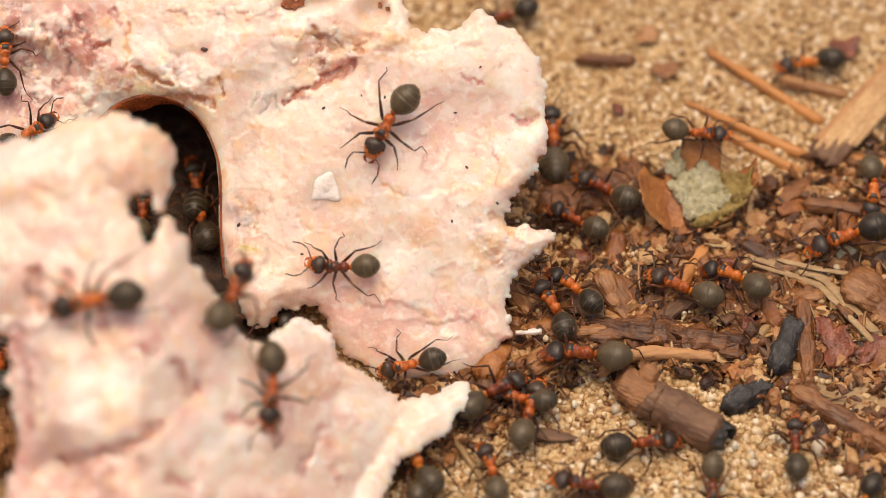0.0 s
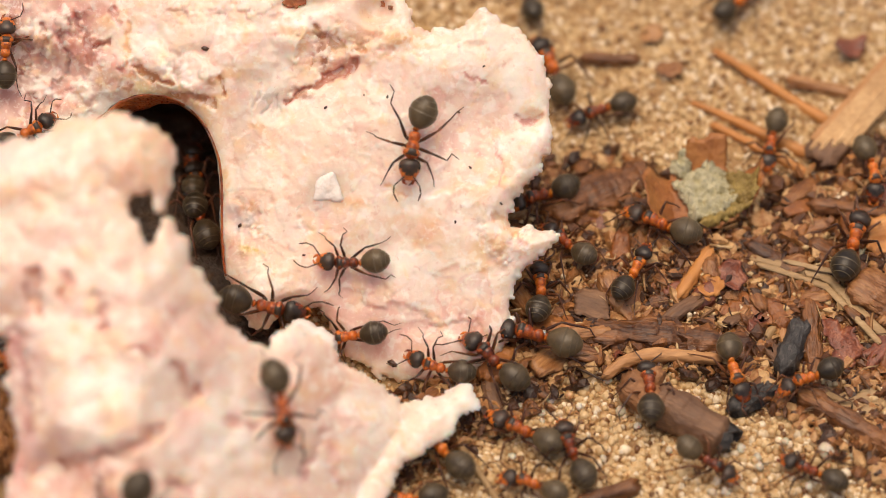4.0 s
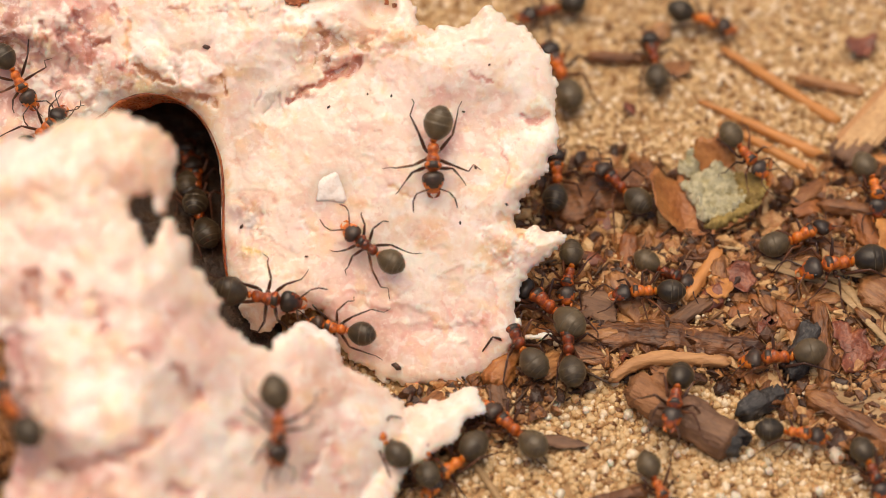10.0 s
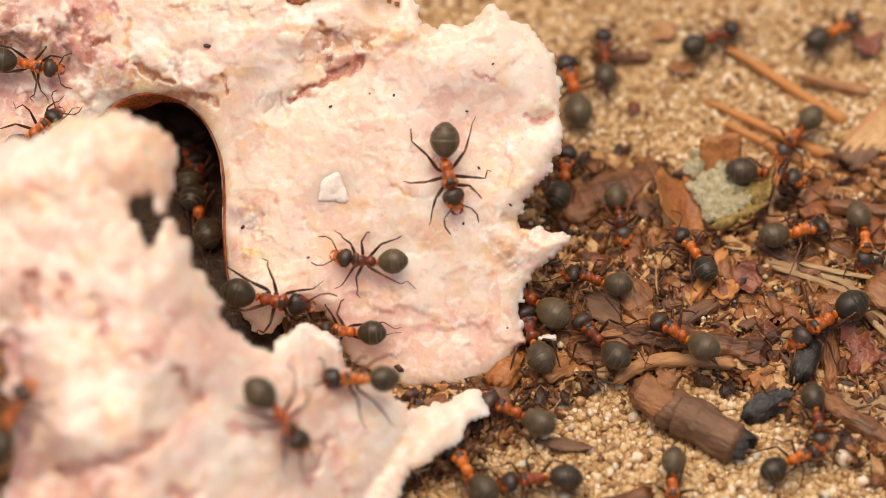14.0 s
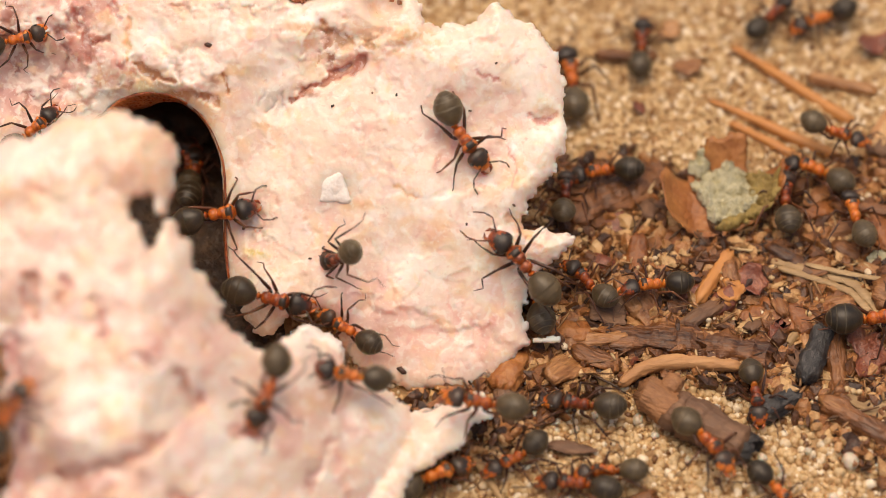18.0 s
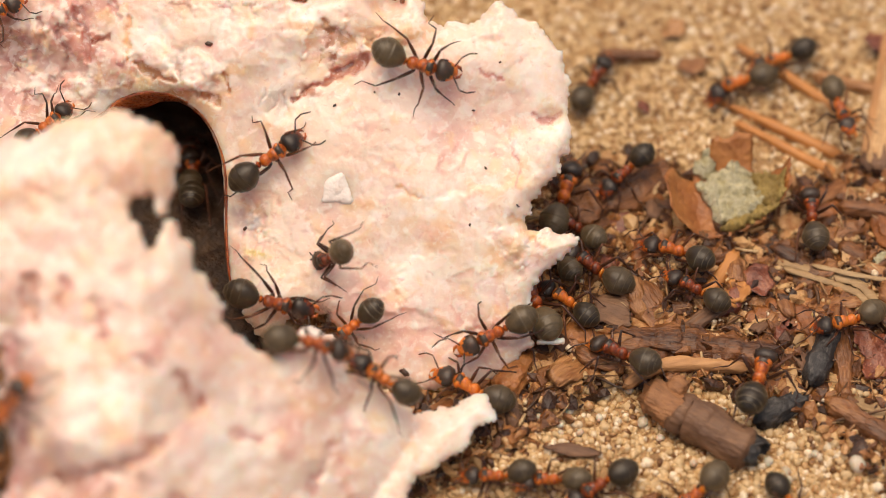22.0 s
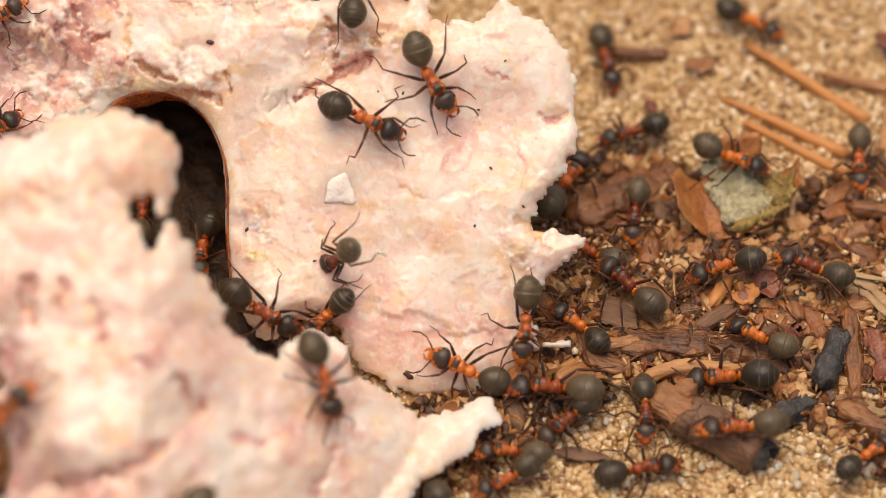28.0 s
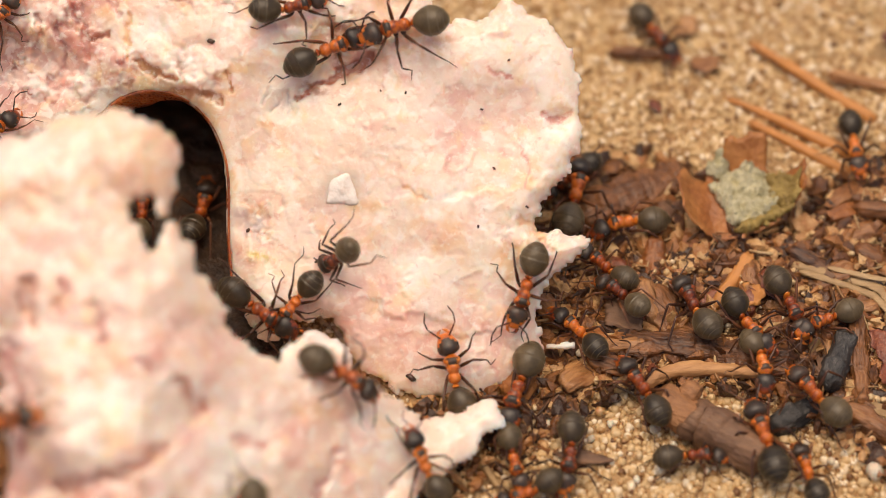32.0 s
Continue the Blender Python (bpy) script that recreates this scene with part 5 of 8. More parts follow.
def jointed(points, radii, sides=6):
    """A jointed limb: tapering segments that swell a little at each joint."""
    line, rad = [], []
    for (a, b), (ra, rb) in zip(zip(points, points[1:]), zip(radii, radii[1:])):
        a, b = Vector(a), Vector(b)
        for k, swell in ((0.0, 0.75), (0.12, 1.0), (0.5, 1.1), (0.88, 0.85)):
            line.append(a.lerp(b, k))
            rad.append((ra * (1 - k) + rb * k) * swell)
    line.append(Vector(points[-1]))
    rad.append(radii[-1] * 0.6)
    v, f = tube(line, rad, sides)
    return v, f


LEGS = {
    "front": [(0.30, 0.75, 1.35), (0.55, 0.95, 1.05), (1.45, 1.75, 1.95), (1.80, 2.75, 0.70), (1.95, 3.25, 0.22), (2.30, 3.75, 0.05)],
    "middle": [(0.34, 0.15, 1.30), (0.62, 0.15, 1.00), (1.95, 0.40, 2.10), (3.05, 0.05, 0.75), (3.50, -0.30, 0.25), (4.15, -0.35, 0.05)],
    "hind": [(0.32, -0.45, 1.30), (0.58, -0.62, 1.00), (1.60, -1.90, 2.25), (2.30, -3.75, 0.85), (2.40, -4.50, 0.30), (2.75, -5.20, 0.05)],
}
GAITS = 4


def ant_meshes():
    out = {}
    rng = random.Random(53)
    g = []
    stops = [0, 0.015, 0.05, 0.11, 0.20, 0.30, 0.40, 0.455, 0.475, 0.490, 0.54, 0.60, 0.66, 0.700, 0.716, 0.730, 0.77, 0.82, 0.850, 0.864, 0.878, 0.92, 0.97, 1.0]
    for i, t in enumerate(stops):
        y = -1.48 - 2.85 * t
        w = 1.24 * max(math.sin(math.pi * min(t * 0.93 + 0.045, 1)), 0.02) ** 0.60
        dip = 0.965 if i in (9, 15, 20) else 1.012 if i in (8, 14, 19) else 1.008 if i in (7, 13, 18) else 0.985 if i in (10, 16, 21) else 1.0
        g.append((y, w * dip, w * 0.93 * dip, 1.92 - 0.12 * math.sin(math.pi * t)))
    v, f = lathe(g[::-1], 24)
    me = mesh_of("gaster", v, f)
    me.materials.append(M["gaster"])
    me.materials.append(M["edge"])
    for p in me.polygons:
        if len(p.vertices) == 4 and len(stops) - 2 - p.vertices[1] // 24 in (8, 14, 19):
            p.material_index = 1
    out["gaster"] = me
    v, f = lathe([(-1.55, 0.10, 0.10, 1.35), (-1.44, 0.26, 0.42, 1.52), (-1.34, 0.34, 0.64, 1.66), (-1.26, 0.30, 0.58, 1.62), (-1.16, 0.18, 0.28, 1.5), (-1.02, 0.13, 0.15, 1.4)], 12)
    out["petiole"] = mesh_of("petiole", v, f)
    v, f = lathe([(-1.14, 0.171, 0.20, 1.45), (-1.06, 0.365, 0.40, 1.55), (-0.92, 0.479, 0.54, 1.68), (-0.72, 0.524, 0.60, 1.76), (-0.52, 0.502, 0.58, 1.77), (-0.38, 0.467, 0.52, 1.74), (-0.28, 0.422, 0.47, 1.69), (-0.22, 0.422, 0.48, 1.70), (-0.12, 0.467, 0.54, 1.78),
                  (0.06, 0.524, 0.60, 1.86), (0.24, 0.559, 0.63, 1.90), (0.38, 0.547, 0.60, 1.88), (0.46, 0.524, 0.56, 1.85), (0.54, 0.616, 0.60, 1.88), (0.70, 0.730, 0.66, 1.90), (0.88, 0.718, 0.64, 1.88), (1.04, 0.570, 0.50, 1.82), (1.20, 0.365, 0.33, 1.75), (1.38, 0.182, 0.19, 1.68)], 18)
    me = mesh_of("thorax", v, f)
    me.materials.append(M["red"])
    me.materials.append(M["cap"])
    for p in me.polygons:
        if 0.00048 < p.center.y < 0.00098 and p.center.z > 0.00225 and abs(p.center.x) < 0.00042:
            p.material_index = 1
    out["thorax"] = me
    v, f = lathe([(1.22, 0.20, 0.18, 1.66), (1.30, 0.52, 0.38, 1.67), (1.42, 0.76, 0.53, 1.69), (1.62, 0.90, 0.62, 1.70), (1.86, 0.93, 0.65, 1.69), (2.12, 0.90, 0.63, 1.66), (2.40, 0.80, 0.57, 1.60), (2.66, 0.67, 0.48, 1.54), (2.88, 0.54, 0.38, 1.49), (3.02, 0.40, 0.28, 1.46), (3.10, 0.20, 0.15, 1.45)], 18)
    me = mesh_of("head", v, f)
    me.materials.append(M["red"])
    me.materials.append(M["cap"])
    for p in me.polygons:
        x, y, z = abs(p.center.x) * 1000, p.center.y * 1000, p.center.z * 1000
        if z > 1.55 and y < 2.75 - 0.75 * x and z > 1.4 + 0.25 * max(y - 1.6, 0):
            p.material_index = 1
    out["head"] = me
    for side in (-1, 1):
        v, f = lathe([(-0.18, 0.02, 0.02, 0), (-0.13, 0.07, 0.09, 0), (0.0, 0.10, 0.13, 0), (0.13, 0.07, 0.09, 0), (0.18, 0.02, 0.02, 0)], 8)
        out["eye", side] = mesh_of("eye", v, f)
        v, f = tube([(side * 0.30, -0.05, 0), (side * 0.42, 0.18, -0.03), (side * 0.36, 0.42, -0.08), (side * 0.06, 0.62, -0.12)], [0.16, 0.17, 0.13, 0.03], 8, flat=0.7)
        out["mandible", side] = mesh_of("mandible", v, f)
        for k in range(GAITS):
            j = [rng.uniform(-1, 1) for _ in range(9)]
            out_way = 0.95 + 0.25 * j[0]
            v, f = jointed([(0, 0, 0), (side * out_way, 0.60 + 0.35 * j[1], 0.40), (side * (out_way + 0.20 + 0.2 * j[2]), 1.30 + 0.4 * j[1], 0.05), (side * (out_way + 0.05 + 0.45 * j[2]), 2.15 + 0.4 * j[1], -0.5)], [0.070, 0.062, 0.068, 0.055], 6)
            out["antenna", side, k] = mesh_of("antenna", v, f)
            for kind, pts in LEGS.items():
                o, moved = pts[0], []
                swing, fold, drop = radians(16 * rng.uniform(-1, 1)), rng.uniform(0.82, 1.12), rng.uniform(-0.3, 0.3)
                for i, p in enumerate(pts):
                    x, y, z = (p[0] - o[0]), p[1] - o[1], p[2] - o[2]
                    if i > 1:
                        x, y = (x * math.cos(swing) - y * math.sin(swing)) * fold, (x * math.sin(swing) + y * math.cos(swing)) * fold
                        z += drop if i == 2 else 0
                        if i > 2:
                            x, y = x + 0.28 * rng.uniform(-1, 1), y + 0.28 * rng.uniform(-1, 1)
                    moved.append((side * x, y, z))
                v, f = jointed(moved, [0.22, 0.16, 0.115, 0.066, 0.044, 0.028], 7)
                out[kind, side, k] = mesh_of("leg", v, f)
    return out


ANT = ant_meshes()
ROOST = {"meat": "rust-red wood ant with black gaster crawling on pale meat", "edge": "rust-red wood ant climbing the torn edge of meat",
         "hole": "dark wood ant hiding inside the hollow of the meat", "soil": "rust-red and black wood ant walking over soil litter"}


POSTURE = random.Random(31)


def about(joint, rx, rz):
    """A turn about a joint of the body."""
    j = Matrix.Translation([v * MM for v in joint])
    return j @ pose(0, 0, 0, rx, 0, rz) @ j.inverted()


def ant(size, where):
    body = tagged(new("ant"), ROOST[where], "ant", "wood ants")
    body.empty_display_size = 0.002
    body.scale = (size, size, size)
    part("gaster", ANT["gaster"], None, body, "dark grey-brown glossy gaster in overlapping segments", about((0, -1.4, 1.5), POSTURE.uniform(-14, 10), POSTURE.uniform(-16, 16)))
    part("petiole", ANT["petiole"], M["red"], body)
    part("thorax", ANT["thorax"], None, body, "rust-red thorax")
    head = part("head", ANT["head"], None, body, "dark brown head with red cheeks", about((0, 1.3, 1.68), POSTURE.uniform(-22, 6), POSTURE.uniform(-20, 20)))
    for side in (-1, 1):
        part("eye", ANT["eye", side], M["eye"], head, m=at(side * 0.80, 1.95, 1.92))
        part("mandible", ANT["mandible", side], M["red"], head, m=at(0, 2.86, 1.42))
        part("antenna", ANT["antenna", side, POSTURE.randrange(GAITS)], M["leg"], head, m=at(side * 0.30, 2.66, 1.80))
        for kind, pts in LEGS.items():
            leg = part("leg", ANT[kind, side, POSTURE.randrange(GAITS)], M["leg"], body, m=at(side * pts[0][0], pts[0][1], pts[0][2]))
            leg["gait"] = kind
    return body


def crawl(body, rows):
    """Key an ant along rows; its legs step with the way it goes, its antennae feel about."""
    walk(body, rows)
    rng = random.Random(len(rows) * 7 + int(rows[0][1].translation.x * 1e5))
    ts = [r[0] for r in rows]
    far = [0.0]
    for (_, a), (_, b) in zip(rows, rows[1:]):
        far.append(far[-1] + (b.translation - a.translation).length / MM)
    marks, t = [0.0], 0.0
    while t < 32.0 - 1e-6:
        k = max(i for i, v in enumerate(ts) if v <= t + 1e-6)
        k = min(k, len(ts) - 2)
        speed = (far[k + 1] - far[k]) / max(ts[k + 1] - ts[k], 0.01)
        t = round(min(32.0, t + (0.2 if speed > 1.2 else 0.8)), 3)
        marks.append(t)
    gone = np.interp(marks, ts, far)
    legs = [c for c in body.children if c.name.startswith("leg")]
    for i, leg in enumerate(legs):
        base = leg.matrix_basis.copy()
        side = 1 if base.translation.x > 0 else -1
        phase = math.pi * ((i + (0 if side > 0 else 1)) % 2) + rng.uniform(-0.5, 0.5)
        rest = rng.uniform(-14, 14)
        keys = []
        for t, d in zip(marks, gone):
            a = 2 * math.pi * d / 4.5 + phase
            keys.append((t, base @ pose(0, 0, 0, 0, -side * 4 * max(0, math.cos(a)), side * (rest + 15 * math.sin(a)))))
        walk(leg, keys)
    for head in (c for c in body.children if c.name.startswith("head")):
        for feeler in (c for c in head.children if c.name.startswith("antenna")):
            base = feeler.matrix_basis.copy()
            keys = [(t, base @ pose(0, 0, 0, rng.uniform(-16, 10), 0, rng.uniform(-18, 18))) for t in np.arange(0, 32.1, 0.8).round(2).tolist()]
            walk(feeler, keys)


def motions():
    walk(splinter, [
        (0, at(33.0, 25.0, 0.7, 0, 0, 52)), (3, at(32.1, 25.0, 0.7, 0, 0, 52)), (6, at(31.9, 25.0, 0.7, 0, 0, 52)), (9, at(32.5, 25.3, 0.7, 0, 0, 52)),
        (11, at(33.8, 24.7, 0.7, 0, 0, 51)), (13, at(33.0, 24.8, 0.7, 0, 0, 45)), (14, at(33.2, 24.8, 0.7, 0, 0, 47)), (17, at(33.7, 25.3, 0.7, 0, 0, 48)),
        (18, at(35.4, 25.2, 0.7, 0, 0, 60)), (19, at(35.4, 25.0, 0.7, 0, 0, 68)), (20, at(34.8, 23.8, 0.7, 0, 0, 68)), (21, at(35.2, 23.6, 0.7, 0, 0, 72)),
        (23, at(33.7, 22.7, 0.7, 0, 0, 81)), (25, at(33.8, 22.6, 0.7, 0, 0, 80)), (28, at(35.2, 23.4, 0.7, 0, 0, 80)), (32, at(35.3, 24.0, 0.7, 0, 0, 80)),
    ])
    crawl(ant(1.04, "meat"), [
        (0, at(-5.1, 18.1, 14.2, -25, -17, 154)), (1, at(-4.5, 17.8, 14.1, -29, -14, 164)), (2, at(-3.6, 17.3, 13.7, -26, -13, 168)),
        (3, at(-3.2, 17.0, 13.4, -26, -11, 171)), (6, at(-2.7, 16.2, 12.9, -28, -9, 175)), (7, at(-2.5, 15.9, 12.7, -28, -9, 176)),
        (8, at(-2.4, 15.8, 12.6, -29, -10, 178)), (9, at(-1.6, 15.9, 12.4, -28, -5, -178)), (10, at(-1.7, 16.0, 12.5, -28, -6, -179)),
        (11, at(-1.6, 15.9, 12.4, -27, -4, -177)), (12, at(-0.8, 15.0, 11.8, -27, 1, -167)), (13, at(-0.9, 14.8, 11.7, -28, 0, -170)),
        (14, at(-0.7, 14.8, 11.6, -28, 1, -167)), (17, at(-0.1, 15.2, 11.7, -28, 1, -168)), (18, at(0.4, 17.6, 12.7, -25, 11, -146)),
        (19, at(-2.0, 19.7, 14.4, -30, 2, -165)), (20, at(-2.0, 20.6, 15.1, -32, 16, -147)), (21, at(-2.6, 21.9, 16.3, -17, 33, -118)),
        (22, at(-3.3, 22.5, 16.8, -10, 34, -108)), (23, at(-3.5, 22.6, 16.9, -7, 33, -106)), (24, at(-3.5, 22.7, 17.0, -6, 34, -104)),
        (25, at(-3.5, 22.7, 17.0, -6, 34, -104)), (27.5, at(-2.7, 21.4, 15.9, -32, 15, -152)), (28, at(-2.8, 21.4, 15.9, -31, 15, -152)),
        (28.5, at(-4.8, 23.1, 17.3, -26, 21, -144)), (29, at(-5.1, 24.9, 18.6, 5, 29, -75)), (29.17, at(-5.6, 24.8, 18.5, 27, 7, -16)),
        (29.33, at(-6.2, 24.8, 18.4, 21, -22, 38)), (29.5, at(-6.8, 24.7, 18.3, -11, -32, 105)), (30, at(-7.1, 23.9, 17.6, -21, -27, 120)),
        (31, at(-6.6, 24.1, 17.8, -12, -29, 113)), (32, at(-5.9, 24.7, 18.2, -5, -24, 106)),
    ])
    crawl(ant(0.88, "meat"), [
        (0, at(-9.2, 8.3, 6.9, 1, -32, 87)), (1, at(-9.1, 8.2, 6.8, -4, -31, 97)), (2, at(-9.2, 8.4, 6.9, -2, -31, 95)), (3, at(-8.8, 8.3, 6.9, -3, -32, 96)),
        (6, at(-8.4, 9.8, 7.8, 17, -27, 57)), (7, at(-7.3, 9.7, 7.8, 20, -23, 45)), (8, at(-7.4, 9.9, 8.0, 22, -25, 47)), (9, at(-6.9, 10.0, 8.1, 23, -26, 42)),
        (10, at(-7.1, 10.0, 8.0, 20, -27, 48)), (11, at(-7.4, 9.5, 7.6, 13, -28, 63)), (12, at(-7.5, 9.2, 7.4, 6, -29, 76)), (13, at(-7.4, 8.9, 7.2, 2, -29, 84)),
        (14, at(-7.6, 9.0, 7.2, 2, -29, 84)), (17, at(-8.6, 9.0, 8.7, -61, -32, 97)), (18, at(-8.9, 8.9, 8.5, -62, -31, 106)), (19, at(-9.5, 8.8, 8.5, -60, -31, 97)),
        (20, at(-9.8, 9.0, 8.6, -65, -30, 108)), (21, at(-9.9, 8.9, 8.7, -64, -30, 103)), (22, at(-9.7, 8.9, 8.6, -63, -30, 104)), (23, at(-9.7, 9.0, 8.7, -63, -31, 104)),
        (24, at(-9.6, 9.0, 8.7, -63, -30, 105)), (25, at(-9.5, 9.0, 8.7, -64, -31, 104)), (28, at(-9.4, 9.2, 8.7, -69, -29, 118)), (29, at(-9.5, 9.2, 8.7, -67, -29, 118)),
        (32, at(-9.7, 9.2, 8.8, -68, -29, 118)),
    ])
    crawl(ant(0.86, "meat"), [
        (0, at(-3.2, 1.8, 1.7, -15, -43, 108)), (1, at(-3.5, 1.9, 1.8, -13, -40, 107)), (2, at(-5.2, 2.5, 2.1, -18, -31, 117)), (3, at(-7.3, 3.5, 2.7, -12, -39, 98)),
        (6, at(-9.0, 4.4, 3.5, -13, -39, 101)), (7, at(-9.1, 4.8, 3.9, -5, -40, 84)), (8, at(-9.3, 4.8, 3.8, -1, -43, 81)), (9, at(-9.3, 4.7, 3.6, -2, -39, 78)),
        (10, at(-9.6, 4.8, 3.5, -2, -41, 75)), (11, at(-9.8, 4.9, 3.7, 1, -43, 77)), (12, at(-9.7, 4.8, 3.6, -5, -42, 83)), (13, at(-8.8, 4.6, 3.5, 3, -40, 72)),
        (14, at(-9.1, 4.6, 3.6, -6, -41, 86)), (17, at(-8.7, 4.8, 3.8, 29, -34, 30)), (18, at(-9.1, 5.0, 3.9, 14, -42, 50)), (19, at(-9.2, 4.7, 3.9, -17, -38, 103)),
        (20, at(-8.9, 4.7, 4.0, -32, -26, 135)), (21, at(-8.8, 4.7, 4.0, -31, -24, 133)), (22, at(-9.0, 4.8, 4.0, -31, -23, 130)), (23, at(-9.0, 4.5, 3.8, -33, -22, 141)),
        (24, at(-9.2, 4.4, 3.5, -37, -26, 138)), (25, at(-9.6, 4.5, 3.5, -35, -25, 127)), (28, at(-11.3, 6.1, 4.2, -42, -23, 133)),
        (29, at(-11.2, 6.3, 4.9, -39, -29, 134)), (30, at(-10.8, 6.0, 4.5, -47, -22, 138)), (31, at(-14.6, 6.5, 5.6, -33, -30, 152)),
        (32, at(-14.6, 6.6, 5.6, -36, -34, 154)),
    ])
    crawl(ant(1.03, "meat"), [
        (0, at(-14.7, -9.8, 13.9, -18, -15, 177)), (1, at(-14.7, -10.0, 13.9, -17, -16, 172)), (2, at(-14.4, -10.0, 13.7, -21, -17, 179)),
        (3, at(-13.9, -10.4, 13.2, -28, -12, -165)), (6, at(-14.5, -11.1, 13.4, -27, -16, -173)), (7, at(-14.6, -11.4, 13.4, -26, -17, -173)),
        (8, at(-14.6, -11.7, 13.3, -23, -18, -176)), (9, at(-14.7, -11.8, 13.4, -24, -17, -178)), (10, at(-14.6, -12.0, 13.2, -27, -17, -174)),
        (11, at(-14.3, -12.1, 13.0, -32, -13, -167)), (12, at(-14.5, -13.1, 12.6, -29, -12, -167)), (13, at(-14.8, -11.5, 13.6, -33, 0, -150)),
        (14, at(-14.2, -11.1, 13.4, -30, 3, -142)), (17, at(-15.2, -11.1, 14.1, -28, -8, -165)), (18, at(-15.8, -9.5, 14.8, -16, -24, 162)),
        (19, at(-15.9, -9.4, 14.8, -12, -25, 151)), (20, at(-13.5, -6.3, 13.7, -25, -16, 179)), (21, at(-11.9, -4.7, 13.0, -26, 1, -135)),
        (22, at(-12.0, -3.6, 13.4, -18, 15, -103)), (23, at(-11.2, -5.0, 12.0, -31, -10, -152)), (24, at(-11.4, -5.1, 12.3, -31, -12, -154)),
        (25, at(-11.3, -5.8, 12.0, -30, -14, -158)), (28, at(-11.6, -6.0, 12.2, -29, -11, -160)), (29, at(-11.4, -5.6, 12.1, -28, -10, -153)),
        (30, at(-11.1, -5.1, 12.2, -29, 4, -129)), (31, at(-10.4, -4.2, 11.4, -29, 5, -123)), (32, at(-10.1, -4.6, 11.1, -30, 8, -119)),
    ])
    crawl(ant(1.10, "meat"), [
        (0, at(-29.1, -7.2, 24.4, -7, -33, 105)), (0.5, at(-28.0, -7.8, 24.5, 17, -28, 52)), (1, at(-26.9, -8.4, 24.7, 28, -9, 8)),
        (2, at(-24.7, -10.1, 23.8, 30, -5, 32)), (2.27, at(-24.3, -11.9, 22.0, 23, -20, 66)), (2.5, at(-23.9, -13.7, 20.1, 7, -27, 104)),
        (3, at(-25.0, -20.0, 19.3, -22, -13, 155)), (3.5, at(-25.2, -21.2, 18.9, -30, -17, 162)), (5, at(-28.7, -27.6, 12.6, -39, -10, 159)),
        (32, at(-29.0, -25.9, 14.2, -38, -12, 161)),
    ])
    crawl(ant(1.02, "meat"), [
        (0, at(-18.1, -2.8, 18.7, 10, 26, -15)), (0.27, at(-17.6, -4.9, 17.5, 25, 10, 29)), (0.5, at(-17.2, -7.0, 16.4, 25, -10, 69)),
        (1, at(-23.9, -16.0, 20.1, -4, -29, 124)), (1.5, at(-26.0, -18.2, 19.8, -18, -20, 137)), (2, at(-25.7, -20.9, 18.9, -26, -11, 150)),
        (2.7, at(-28.5, -25.7, 14.7, -30, -12, 156)), (12, at(-28.6, -24.9, 15.3, -34, -16, 158)), (28, at(-22.5, -21.9, 15.9, -22, -29, 167)),
        (29, at(-21.0, -20.6, 14.5, -32, -20, -174)), (30, at(-19.6, -19.2, 14.0, -28, -17, -179)), (31, at(-17.7, -18.6, 12.8, -35, -12, -161)),
        (32, at(-16.8, -19.0, 11.6, -34, -8, -153)),
    ])
    crawl(ant(1.04, "meat"), [
        (0, at(-15.9, 6.1, 1.1, -4, -1, -106)), (1, at(-15.9, 6.2, 1.1, -4, -1, -106)), (2, at(-15.6, 6.5, 1.2, -4, 2, -104)), (3, at(-15.2, 5.9, 5.0, -12, 48, -108)),
        (6, at(-15.6, 6.3, 5.2, -11, 40, -107)), (8, at(-15.8, 6.5, 5.6, -12, 42, -105)), (12, at(-15.9, 6.7, 5.9, -11, 45, -105)),
        (13, at(-15.3, 6.8, 5.8, -5, 42, -100)), (14, at(-15.2, 6.6, 5.7, -8, 46, -105)), (17, at(-14.8, 6.5, 5.6, -10, 37, -112)),
        (18, at(-15.2, 6.6, 5.7, -6, 40, -106)), (20, at(-15.2, 6.4, 5.5, -4, 42, -109)), (22, at(-15.2, 6.5, 5.6, -11, 41, -109)),
        (25, at(-15.8, 6.1, 5.4, -20, 41, -127)), (28, at(-16.1, 6.2, 5.0, -23, 40, -133)), (32, at(-16.2, 6.3, 4.8, -16, 39, -133)),
    ])
